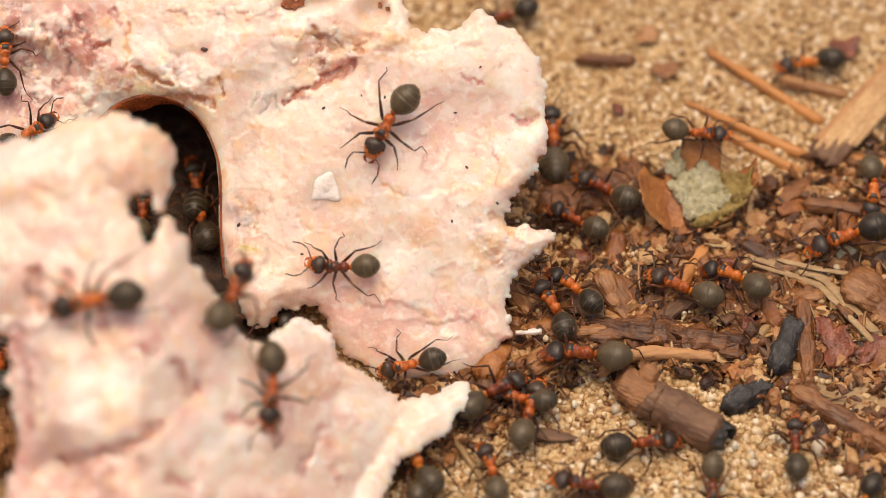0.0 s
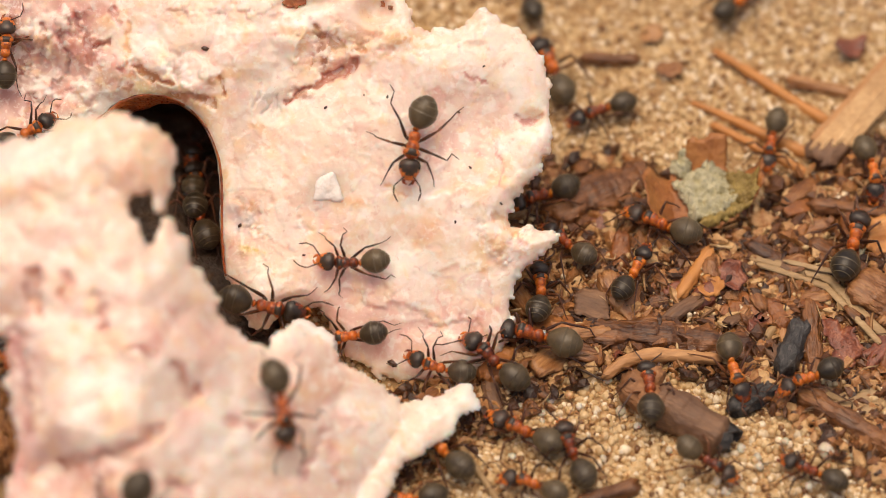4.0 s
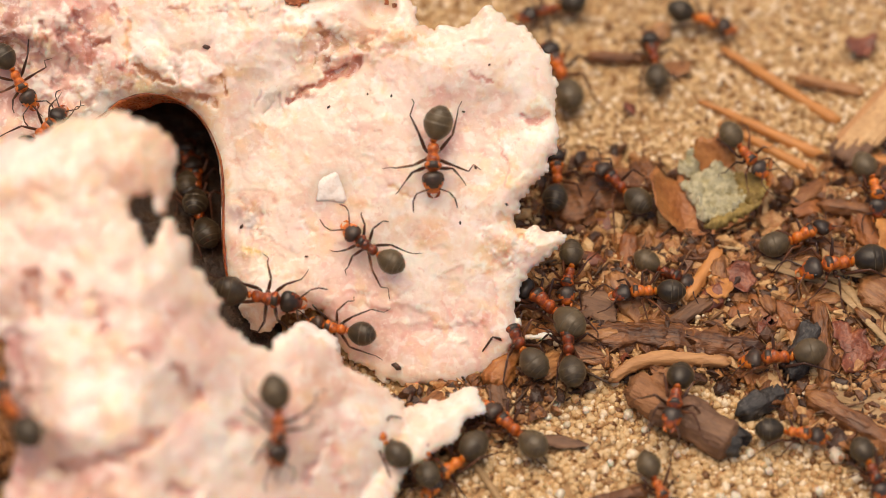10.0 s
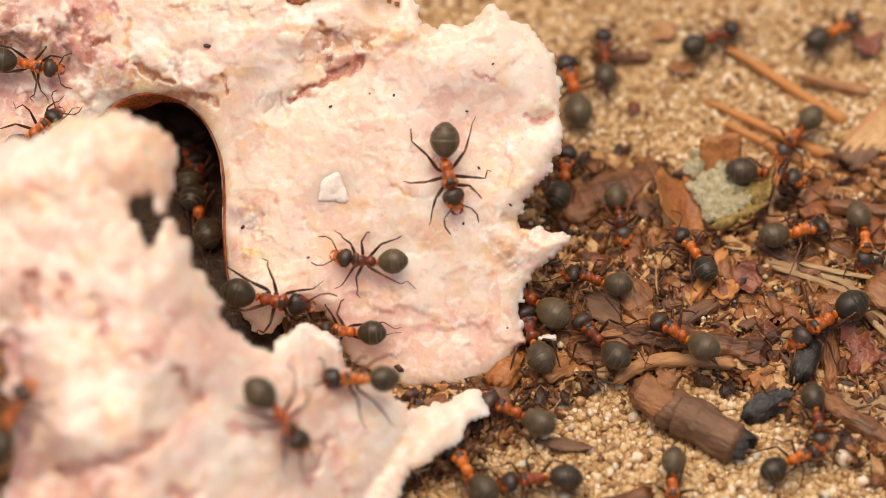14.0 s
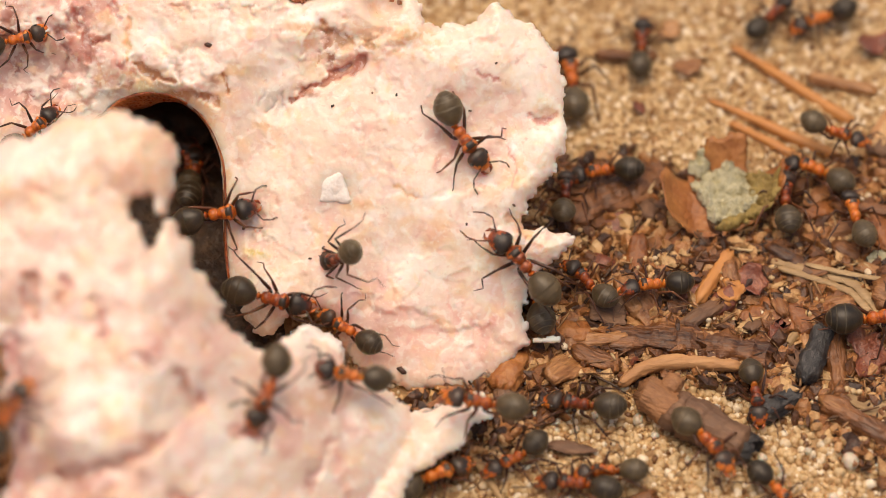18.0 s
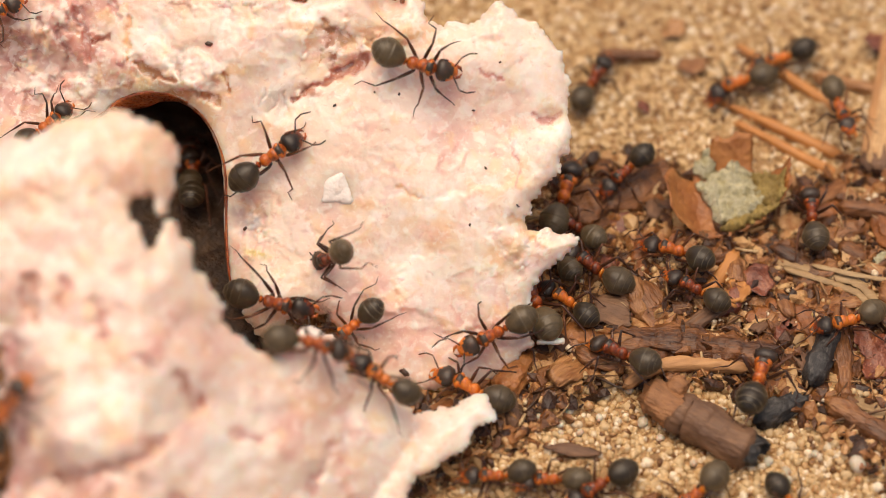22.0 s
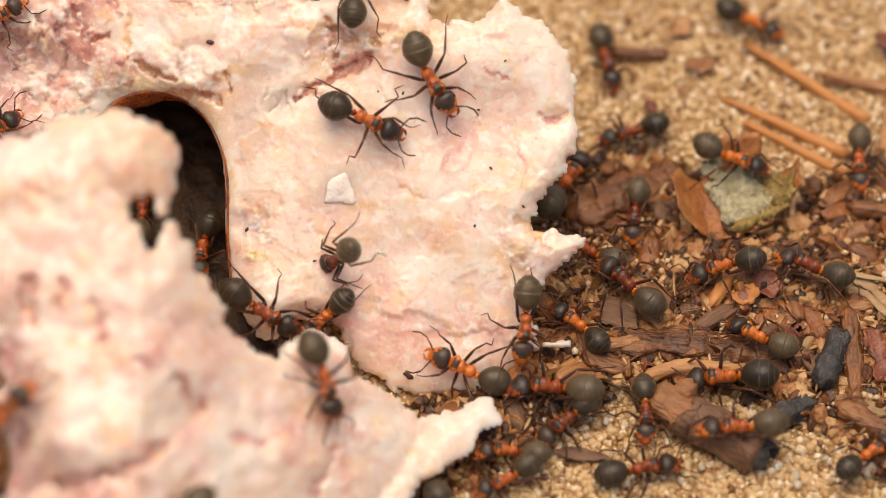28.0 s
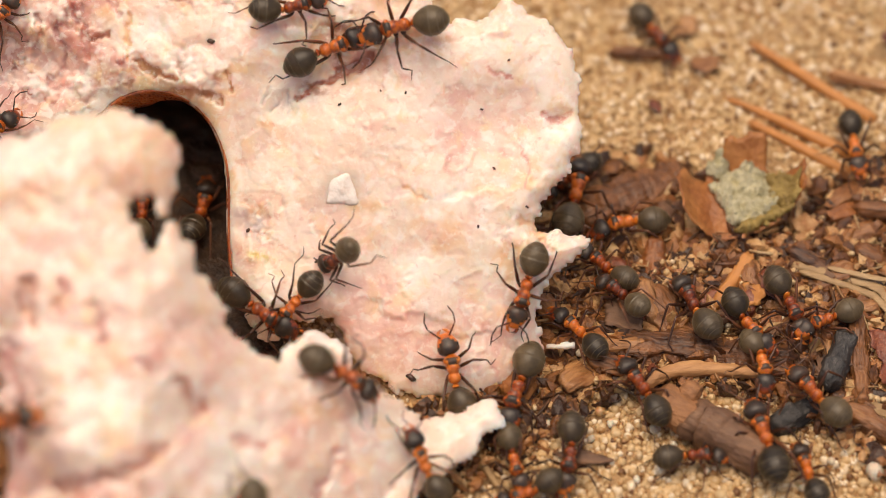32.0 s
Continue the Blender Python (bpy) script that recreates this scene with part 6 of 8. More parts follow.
    crawl(ant(0.91, "meat"), [
        (0, at(-2.6, -14.3, 0.0, -4, -4, 165)), (3, at(-3.4, -12.6, 0.2, 0, -4, 110)), (6, at(-4.3, -11.0, 0.3, 3, -2, 55)), (9, at(-5.2, -9.4, 0.4, 2, 2, 0)),
        (10, at(-6.4, -7.0, 4.3, 16, -2, 37)), (11, at(-7.6, -4.6, 8.3, 25, -14, 73)), (12, at(-8.3, -4.7, 8.9, 25, -22, 81)), (13, at(-8.7, -5.2, 9.3, 21, -24, 87)),
        (14, at(-8.8, -4.8, 9.5, 19, -18, 90)), (17, at(-9.6, -4.4, 10.5, 20, -22, 93)), (18, at(-9.6, -4.5, 10.4, 26, -21, 80)), (19, at(-9.3, -4.1, 10.1, 22, -18, 86)),
        (20, at(-9.5, -3.7, 10.3, 25, -18, 84)), (21, at(-9.6, -3.6, 11.3, 22, -19, 90)), (22, at(-7.2, -3.2, 8.3, 28, -5, 60)), (23, at(-6.5, -3.2, 7.7, 19, -2, 62)),
        (24, at(-2.4, -4.8, 4.9, 13, -1, 4)), (25, at(-3.3, -7.6, 0.9, 3, 1, 17)), (28, at(-3.7, -7.6, 1.0, 4, 2, 24)), (32, at(-4.0, -8.0, 4.7, 35, -2, 26)),
    ])
    crawl(ant(1.01, "meat"), [
        (0, at(-21.9, 17.6, 0.9, 0, 0, 11)), (13, at(-22.4, 18.3, 0.8, 2, 0, 15)), (17, at(-22.1, 18.2, 0.9, 2, 0, 8)), (17.5, at(-20.9, 15.8, 4.5, 13, 13, -36)),
        (18, at(-19.6, 13.4, 8.1, 13, 30, -82)), (19, at(-17.1, 11.7, 8.4, -7, 33, -118)), (20, at(-15.1, 13.0, 9.8, 4, 34, -94)), (21, at(-15.5, 13.5, 10.1, 9, 36, -84)),
        (22, at(-15.5, 16.6, 11.9, 22, 23, -55)), (23, at(-14.1, 17.5, 12.8, 10, 30, -83)), (24, at(-11.7, 18.2, 14.0, -3, 30, -104)),
        (25, at(-10.6, 18.3, 14.2, -3, 29, -102)), (28, at(-7.9, 18.4, 14.3, -13, 26, -122)), (29, at(-8.3, 18.2, 14.2, -19, 23, -135)),
        (30, at(-8.7, 17.4, 13.6, -23, 16, -145)), (30.5, at(-9.5, 19.2, 14.6, -21, 16, -148)), (30.73, at(-9.6, 20.8, 15.2, -3, 24, -108)),
        (31, at(-9.8, 22.4, 15.8, 16, 18, -68)), (32, at(-11.0, 24.2, 16.8, 15, 35, -65)),
    ])
    crawl(ant(0.93, "meat"), [
        (0, at(-7.4, 53.5, 0.1, 3, 0, -5)), (25, at(-8.1, 47.7, 0.2, 4, -1, 26)), (27.5, at(-8.9, 28.9, 20.7, 26, -3, 9)), (28, at(-9.2, 28.1, 20.5, 32, -9, 7)),
        (29, at(-9.8, 27.6, 19.8, 27, -6, 7)), (30, at(-12.8, 27.4, 18.9, 28, 3, -9)), (31, at(-12.8, 26.8, 18.6, 31, 8, -18)), (32, at(-14.0, 26.6, 18.8, 7, 28, -73)),
    ])
    crawl(ant(0.86, "meat"), [
        (0, at(-38.9, 26.0, 14.3, 32, 7, 1)), (3, at(-38.6, 26.1, 14.5, 33, 6, -4)), (6, at(-38.6, 27.1, 15.6, 37, 4, 1)), (6.33, at(-38.5, 26.0, 14.7, 19, 28, -53)),
        (6.67, at(-38.5, 24.8, 13.8, -13, 25, -118)), (7, at(-39.2, 23.7, 12.9, -27, -1, -170)), (9, at(-38.9, 23.8, 12.9, -26, 3, -166)),
        (10, at(-37.4, 23.9, 12.8, -26, 11, -154)), (11, at(-37.3, 24.3, 12.9, -27, 15, -144)), (12, at(-36.7, 24.7, 13.1, -22, 23, -129)),
        (13, at(-36.5, 24.7, 13.0, -19, 23, -121)), (14, at(-36.3, 25.3, 13.3, -12, 31, -104)), (17, at(-37.4, 26.5, 14.6, -2, 39, -83)),
        (18, at(-37.2, 26.9, 15.1, 7, 40, -73)), (19, at(-37.1, 27.4, 16.2, 9, 40, -68)), (20, at(-39.0, 28.1, 17.1, 15, 33, -64)),
        (25, at(-38.8, 27.7, 16.8, 14, 36, -65)), (32, at(-38.5, 27.7, 16.5, 31, 28, -33)),
    ])
    crawl(ant(0.86, "meat"), [
        (0, at(-36.3, 19.8, 11.2, 15, 26, -58)), (2, at(-36.1, 19.8, 11.1, 13, 24, -59)), (6, at(-36.6, 19.8, 11.1, 12, 23, -59)), (8, at(-34.6, 20.1, 10.9, 15, 23, -45)),
        (9, at(-34.3, 20.3, 10.9, 14, 18, -46)), (12, at(-37.1, 19.4, 10.9, 25, 22, -38)), (13, at(-35.4, 19.9, 11.1, 16, 20, -51)),
        (17, at(-35.6, 19.9, 11.1, 20, 20, -44)), (18, at(-35.7, 20.0, 11.1, 17, 20, -48)), (20, at(-34.6, 20.4, 11.1, 13, 23, -49)),
        (23, at(-34.6, 20.4, 11.1, 12, 21, -48)), (24, at(-35.1, 20.4, 11.3, 17, 21, -46)), (25, at(-35.8, 20.5, 11.3, 17, 16, -43)), (28, at(-38.9, 19.8, 11.2, 16, 26, -60)),
        (32, at(-38.9, 19.8, 11.2, 17, 27, -58)),
    ])
    crawl(ant(0.98, "meat"), [
        (0, at(-38.4, -0.6, 3.9, -2, -3, 4)), (3, at(-37.7, -0.1, 3.8, -4, -7, 13)), (9, at(-34.9, -13.9, 20.3, 9, -33, 39)), (11, at(-34.7, -14.3, 20.1, 24, -22, 5)),
        (13, at(-34.4, -14.7, 19.9, 29, -6, -25)), (19, at(-34.6, -14.0, 20.0, 34, -1, -34)), (25, at(-34.8, -13.5, 20.2, 34, 3, -29)),
        (32, at(-34.7, -14.3, 19.9, 24, 21, -74)),
    ])
    crawl(ant(1.10, "edge"), [
        (0, at(10.2, 26.8, 0.2, 6, -4, 3)), (1, at(10.3, 28.4, 0.1, 2, -1, 3)), (2, at(10.0, 29.7, 0.1, 2, 2, 5)), (3, at(9.6, 33.4, 0.1, 3, -1, 16)),
        (6, at(9.5, 35.5, 0.1, 2, -2, 23)), (7, at(9.5, 35.6, 0.0, 2, 0, 24)), (8, at(9.9, 35.0, 0.1, 4, -2, 22)), (9, at(9.6, 34.2, 0.2, 5, -2, 20)),
        (10, at(9.8, 34.1, 0.1, 2, -2, 18)), (11, at(10.3, 33.5, 0.0, 2, -1, 15)), (12, at(7.6, 23.2, 16.6, 27, -8, 45)), (13, at(10.4, 33.8, 0.1, 3, -2, 18)),
        (14, at(10.7, 32.4, 0.2, 3, -4, 10)), (17, at(9.9, 33.9, 0.3, 6, -2, 18)), (18, at(10.1, 33.2, 0.2, 4, 1, 6)), (19, at(11.2, 29.4, 0.1, 6, -2, 4)),
        (20, at(10.8, 21.8, 1.5, 7, -3, 15)), (21, at(9.2, 20.6, 1.5, 9, 8, -7)), (22, at(9.2, 19.9, 1.1, 5, -2, -17)), (23, at(8.9, 20.5, 0.9, 5, 6, -15)),
        (25, at(9.2, 22.9, 0.6, 4, -4, -16)), (28, at(8.8, 21.5, 0.7, -1, 3, -29)), (31, at(9.4, 23.1, 0.6, 3, 2, -15)), (32, at(8.9, 20.2, 1.2, 6, 10, -11)),
    ])
    crawl(ant(0.94, "hole"), [
        (0, at(-22.3, 20.6, 0.9, 2, 1, 5)), (10, at(-22.5, 21.0, 0.9, 1, 1, 5)), (17, at(-22.7, 22.0, 0.9, 2, 1, -4)), (23, at(-23.0, 22.0, 0.9, 1, 1, 11)),
        (24.67, at(-22.7, 19.3, 0.9, 1, 0, 64)), (26.33, at(-22.3, 16.6, 0.9, 0, -1, 117)), (28, at(-22.0, 13.9, 0.9, -1, 0, 170)),
        (28.67, at(-22.1, 15.6, 0.9, -1, -1, 115)), (29.33, at(-22.1, 17.4, 0.9, 0, -1, 60)), (30, at(-22.2, 19.1, 0.8, 1, 0, 6)), (32, at(-22.2, 18.6, 0.8, 1, 2, -13)),
    ])
    crawl(ant(0.86, "hole"), [
        (0, at(-27.0, 17.7, 1.2, 2, 1, -1)), (1, at(-27.0, 17.7, 1.2, 1, 1, -1)), (2.5, at(-22.7, 22.7, 1.0, 0, -1, 7)), (5.5, at(-22.8, 22.7, 1.0, 0, -1, 7)),
        (7, at(-27.0, 17.8, 1.2, 1, 0, -1)), (8, at(-27.0, 17.8, 1.2, 1, 0, -1)), (10, at(-23.4, 23.2, 0.9, 1, 1, 7)), (14, at(-23.4, 23.6, 1.0, 2, 2, 7)),
        (20, at(-23.3, 23.2, 0.9, 1, 0, 7)), (25, at(-23.3, 23.7, 1.0, 1, 1, 7)), (28, at(-27.2, 18.1, 1.2, 2, 2, -1)), (30, at(-27.2, 18.1, 1.2, 2, 2, -1)),
        (32, at(-27.2, 18.1, 1.2, 1, 1, -1)),
    ])
    crawl(ant(0.96, "soil"), [
        (0, at(14.4, 20.0, 1.3, -4, -3, 51)), (1, at(9.6, 18.4, 1.6, 3, -1, 101)), (2, at(7.8, 17.9, 1.0, 11, 2, 76)), (3, at(7.6, 17.8, 1.0, 6, 0, 116)),
        (6, at(10.1, 23.2, 0.6, 2, -3, 84)), (6.5, at(10.6, 21.8, 1.1, 2, -1, 145)), (7, at(11.2, 20.3, 1.5, 4, 0, -153)), (7.33, at(11.3, 21.6, 1.3, 3, -1, 153)),
        (7.67, at(11.4, 23.0, 1.0, 3, -3, 98)), (8, at(11.5, 24.3, 0.7, 5, -4, 43)), (10, at(14.5, 20.5, 1.4, 5, 0, 39)), (10.5, at(16.3, 22.3, 1.2, 3, -8, 87)),
        (11, at(18.0, 24.0, 1.1, -4, -12, 136)), (12, at(18.5, 23.4, 1.2, 2, -8, 108)), (12.5, at(23.2, 22.6, 1.5, -2, -2, 164)), (13, at(27.9, 21.9, 1.8, 0, 5, -141)),
        (14.33, at(28.0, 21.1, 1.6, 4, 3, -95)), (15.67, at(28.1, 20.4, 1.4, 6, -1, -49)), (17, at(28.2, 19.7, 1.2, 3, -5, -3)), (22, at(30.0, 17.8, 1.1, 3, 1, 0)),
        (22.5, at(27.4, 16.7, 1.3, 3, -2, 34)), (23, at(24.8, 15.5, 1.5, 1, -3, 67)), (24, at(28.7, 14.9, 1.2, 5, -6, 13)), (25, at(32.6, 14.2, 1.0, 10, -4, -41)),
        (26.5, at(30.6, 13.1, 1.2, 3, 0, 10)), (28, at(28.5, 11.9, 1.4, 1, 8, 61)), (29, at(26.2, 8.4, 1.6, 10, 7, 98)), (30, at(25.2, 8.3, 1.2, 3, 1, 99)),
        (31, at(24.9, 7.3, 0.9, 0, -1, 90)), (31.5, at(25.8, 7.7, 0.9, -2, 0, 145)), (32, at(26.7, 8.2, 1.0, -3, 2, -160)),
    ])
    crawl(ant(1.01, "soil"), [
        (0, at(20.8, 9.3, 1.2, 2, -2, 61)), (1, at(16.0, 9.2, 1.8, 3, 8, 86)), (2, at(19.3, 14.5, 1.2, -1, -2, 83)), (6, at(17.8, 16.5, 1.3, 5, 0, 36)),
        (9, at(24.1, 8.4, 1.2, 1, -5, 17)), (9.5, at(26.1, 5.2, 1.1, -2, -3, 54)), (10, at(28.0, 2.1, 1.0, -3, 1, 91)), (11, at(25.6, -2.7, 1.3, -11, -7, 87)),
        (13, at(27.0, -3.8, 0.6, -2, -3, 82)), (14, at(18.9, 4.6, 1.4, -2, 0, 49)), (15.5, at(17.6, 1.6, 1.7, 4, 2, 97)), (17, at(16.3, -1.5, 2.1, 9, -2, 144)),
        (17.5, at(18.5, -4.0, 1.7, 9, -6, 179)), (18, at(20.8, -6.5, 1.3, 6, -10, -146)), (19, at(19.7, -9.4, 0.4, -3, 1, -179)), (20, at(21.1, -8.5, 0.3, -3, 1, -146)),
        (21, at(19.5, -8.4, 0.3, -4, -1, 149)), (22, at(18.7, -10.6, 0.4, -3, -5, 129)), (24, at(21.9, -6.2, 2.1, 10, 8, 109)), (25, at(20.2, -10.5, 0.4, -3, -3, 131)),
        (28, at(21.8, -4.8, 2.4, 2, 4, 91)), (29, at(24.1, -5.9, 2.2, -9, 7, 101)), (29.33, at(25.7, -4.8, 1.7, -8, 2, 58)), (29.67, at(27.3, -3.7, 1.3, -2, -1, 15)),
        (30, at(28.9, -2.6, 0.9, 3, 0, -28)), (31, at(27.6, -0.2, 1.4, 6, -2, 24)), (32, at(27.9, -0.1, 1.2, 0, -3, 34)),
    ])
    crawl(ant(0.86, "soil"), [
        (0, at(11.3, 9.1, 1.6, 2, 1, 48)), (1, at(11.1, 9.2, 1.6, 3, 2, 52)), (2, at(13.6, 6.3, 1.7, 10, 6, 15)), (2.5, at(15.6, 8.1, 1.7, 3, 0, -17)),
        (3, at(17.6, 9.8, 1.6, 1, -10, -48)), (4.5, at(16.4, 11.5, 1.5, 4, -7, -10)), (6, at(15.1, 13.2, 1.4, 9, -7, 29)), (7, at(17.5, 12.9, 1.5, 3, -1, -18)),
        (8, at(17.2, 12.6, 1.6, 8, -7, -2)), (8.5, at(16.2, 12.4, 1.6, 6, -12, 53)), (9, at(15.2, 12.2, 1.5, 1, -13, 109)), (11, at(18.0, 6.6, 1.3, -4, 2, 71)),
        (12, at(15.0, 9.3, 1.6, -3, 5, 67)), (13, at(23.1, 10.0, 1.5, 3, 0, 48)), (14, at(20.6, 13.4, 1.6, 0, -2, 29)), (17, at(17.2, 11.9, 1.4, -2, -8, 81)),
        (18, at(16.4, 9.6, 1.6, 4, 4, 100)), (19, at(16.5, 9.4, 1.6, -2, -1, 101)), (20, at(16.0, 9.2, 1.7, 12, 2, 106)), (21, at(8.3, 7.1, 1.4, 3, -4, 64)),
        (23, at(9.4, 10.5, 1.2, 2, -2, 50)), (23.5, at(9.6, 8.3, 1.2, -4, -6, 97)), (24, at(9.9, 6.1, 1.2, -10, -5, 146)), (24.33, at(10.4, 6.0, 1.3, -11, 3, -156)),
        (24.67, at(11.0, 5.9, 1.4, -4, 7, -97)), (25, at(11.5, 5.9, 1.4, 3, 4, -38)), (26.5, at(10.4, 6.3, 1.3, 5, 0, 5)), (28, at(9.2, 6.7, 1.2, 3, -5, 47)),
        (29, at(9.2, 6.2, 1.0, -2, -3, 45)), (30, at(9.0, 6.5, 1.2, 0, -4, 36)), (31, at(8.8, 6.3, 1.1, 4, -1, 44)), (32, at(8.8, 6.2, 1.2, 1, -2, 43)),
    ])
    crawl(ant(0.93, "soil"), [
        (0, at(9.6, 7.5, 1.5, 10, -4, 30)), (1, at(9.4, 7.7, 1.4, 8, 0, 25)), (3, at(8.4, 9.2, 1.0, 0, -1, 7)), (6, at(8.2, 11.1, 1.3, 8, 4, 0)),
        (6.5, at(7.8, 14.4, 1.1, 7, 0, 38)), (7, at(7.5, 17.6, 1.0, 4, -2, 76)), (8, at(8.8, 17.3, 1.4, 11, 5, 99)), (8.5, at(9.2, 18.9, 1.3, 5, 5, 52)),
        (9, at(9.6, 20.5, 1.3, 2, 1, 5)), (10, at(9.2, 21.9, 1.2, 10, 6, 3)), (11, at(9.6, 21.2, 0.8, -11, -4, 0)), (12, at(9.8, 21.2, 1.0, -10, -4, -4)),
        (13, at(9.2, 22.0, 1.0, 7, 10, -7)), (14, at(9.6, 22.3, 1.1, 10, 8, -7)), (15.5, at(10.5, 22.8, 0.9, 9, 1, 25)), (17, at(11.5, 23.4, 0.7, 5, -4, 58)),
        (18, at(12.3, 22.0, 1.1, 1, -3, 100)), (19, at(13.0, 20.7, 1.5, -2, 0, 143)), (19.5, at(15.2, 18.6, 1.3, -4, 0, 176)), (20, at(17.4, 16.4, 1.2, -6, 1, -151)),
        (20.33, at(17.2, 16.0, 1.2, -10, 1, 156)), (20.67, at(17.0, 15.5, 1.2, -12, -3, 103)), (21, at(16.7, 15.1, 1.2, -10, -7, 50)),
        (22, at(18.0, 13.6, 1.4, 0, -3, 72)), (23, at(19.0, 14.5, 1.5, 1, -2, 38)), (24, at(18.6, 13.6, 1.5, 0, -2, 90)), (25, at(19.1, 13.4, 1.3, -5, -4, 87)),
        (28, at(21.4, 11.9, 1.6, -6, -3, 106)), (29, at(21.0, 12.0, 1.7, -6, -11, 103)), (30, at(21.4, 11.5, 1.6, -10, -8, 92)), (31, at(22.7, 9.9, 1.7, 0, 2, 139)),
        (31.5, at(23.1, 8.1, 1.4, -1, 8, 177)), (32, at(23.5, 6.3, 1.2, 1, 13, -145)),
    ])
    crawl(ant(1.10, "soil"), [
        (0, at(12.0, 2.0, 1.2, -1, -3, 81)), (1, at(9.3, 3.2, 1.6, 8, -3, 70)), (2, at(7.3, 4.9, 1.1, 2, -3, 57)), (3, at(7.3, 4.0, 1.2, 2, -3, 64)),
        (6, at(7.6, 5.3, 1.1, 2, -7, 79)), (7, at(8.8, 6.2, 1.3, 4, -4, 51)), (8, at(8.9, 8.3, 1.2, 2, -3, 32)), (9, at(7.8, 8.0, 1.7, 10, 0, 47)),
        (10, at(7.9, 7.6, 1.3, 2, 2, 45)), (11, at(6.5, 8.1, 1.3, 1, -4, 54)), (12, at(6.7, 7.1, 1.3, 0, -2, 58)), (13, at(6.2, 7.0, 0.8, -6, -2, 68)),
        (14, at(6.0, 8.7, 1.4, 5, -8, 54)), (17, at(5.7, 9.1, 7.2, 28, -20, 38)), (18, at(5.0, 9.3, 7.4, 34, -18, 38)), (19, at(4.9, 9.6, 7.7, 36, -15, 31)),
        (20, at(7.2, 12.3, 1.5, 4, 1, 12)), (21, at(5.5, 8.4, 6.2, 40, 1, 19)), (22, at(6.1, 8.7, 1.4, 3, -3, 22)), (24, at(7.5, 11.0, 1.3, 3, -6, 21)),
        (25, at(8.0, 10.7, 1.1, 4, -1, 33)), (27, at(7.2, 4.4, 1.0, 1, -2, 66)), (29, at(6.4, -1.9, 0.9, -2, -1, 100)), (30, at(6.3, -1.9, 1.2, -8, 0, 120)),
        (31, at(4.0, -1.8, 1.1, -6, 2, 146)), (32, at(3.9, -0.4, 1.2, -7, 0, 160)),
    ])
    crawl(ant(0.97, "soil"), [
        (0, at(17.8, -6.5, 0.1, -1, 2, -80)), (0.33, at(17.3, -5.9, 0.2, 2, 2, -31)), (0.67, at(16.8, -5.3, 0.2, 3, -1, 19)), (1, at(16.4, -4.7, 0.3, 2, -3, 68)),
        (1.5, at(17.1, -3.8, 1.0, 4, 5, 36)), (2, at(17.8, -2.8, 1.8, 2, 13, 3)), (3, at(17.5, -2.0, 0.9, -9, 5, -26)), (4.33, at(17.4, -0.6, 1.0, -7, 7, 18)),
        (5.67, at(17.3, 0.8, 1.2, -5, 7, 62)), (7, at(17.2, 2.3, 1.3, -3, 5, 106)), (8, at(14.5, -0.3, 0.7, -3, -7, 142)), (10, at(18.8, -3.0, 2.1, 10, -6, 170)),
        (11, at(16.3, -2.4, 1.2, 8, -2, 121)), (12, at(13.8, -1.8, 0.3, 2, -1, 71)), (13, at(8.5, -3.9, 0.5, 0, -4, 86)), (14, at(6.5, -9.4, 0.6, -1, -5, 96)),
        (17, at(5.7, -8.3, 0.6, 1, -3, 58)), (18, at(9.6, -9.5, 0.6, -2, -4, 81)), (22, at(10.9, -9.6, 0.5, -1, -4, 126)), (23, at(10.1, -9.5, 0.5, -2, -3, 104)),
        (25, at(12.4, -5.1, 0.4, 2, -7, 72)), (26, at(13.1, -5.7, 0.3, 5, -4, 22)), (27, at(13.8, -6.4, 0.3, 5, 1, -27)), (28, at(14.6, -7.0, 0.2, 2, 4, -77)),
        (28.33, at(12.9, -7.1, 0.3, 4, 1, -28)), (28.67, at(11.2, -7.3, 0.4, 3, -2, 21)), (29, at(9.5, -7.4, 0.6, 0, -3, 70)), (30, at(10.3, -6.5, 0.5, 0, -1, 81)),
        (31, at(9.7, -0.6, 0.8, 2, 0, 40)), (32, at(13.7, 0.8, 1.1, 7, 3, 33)),
    ])
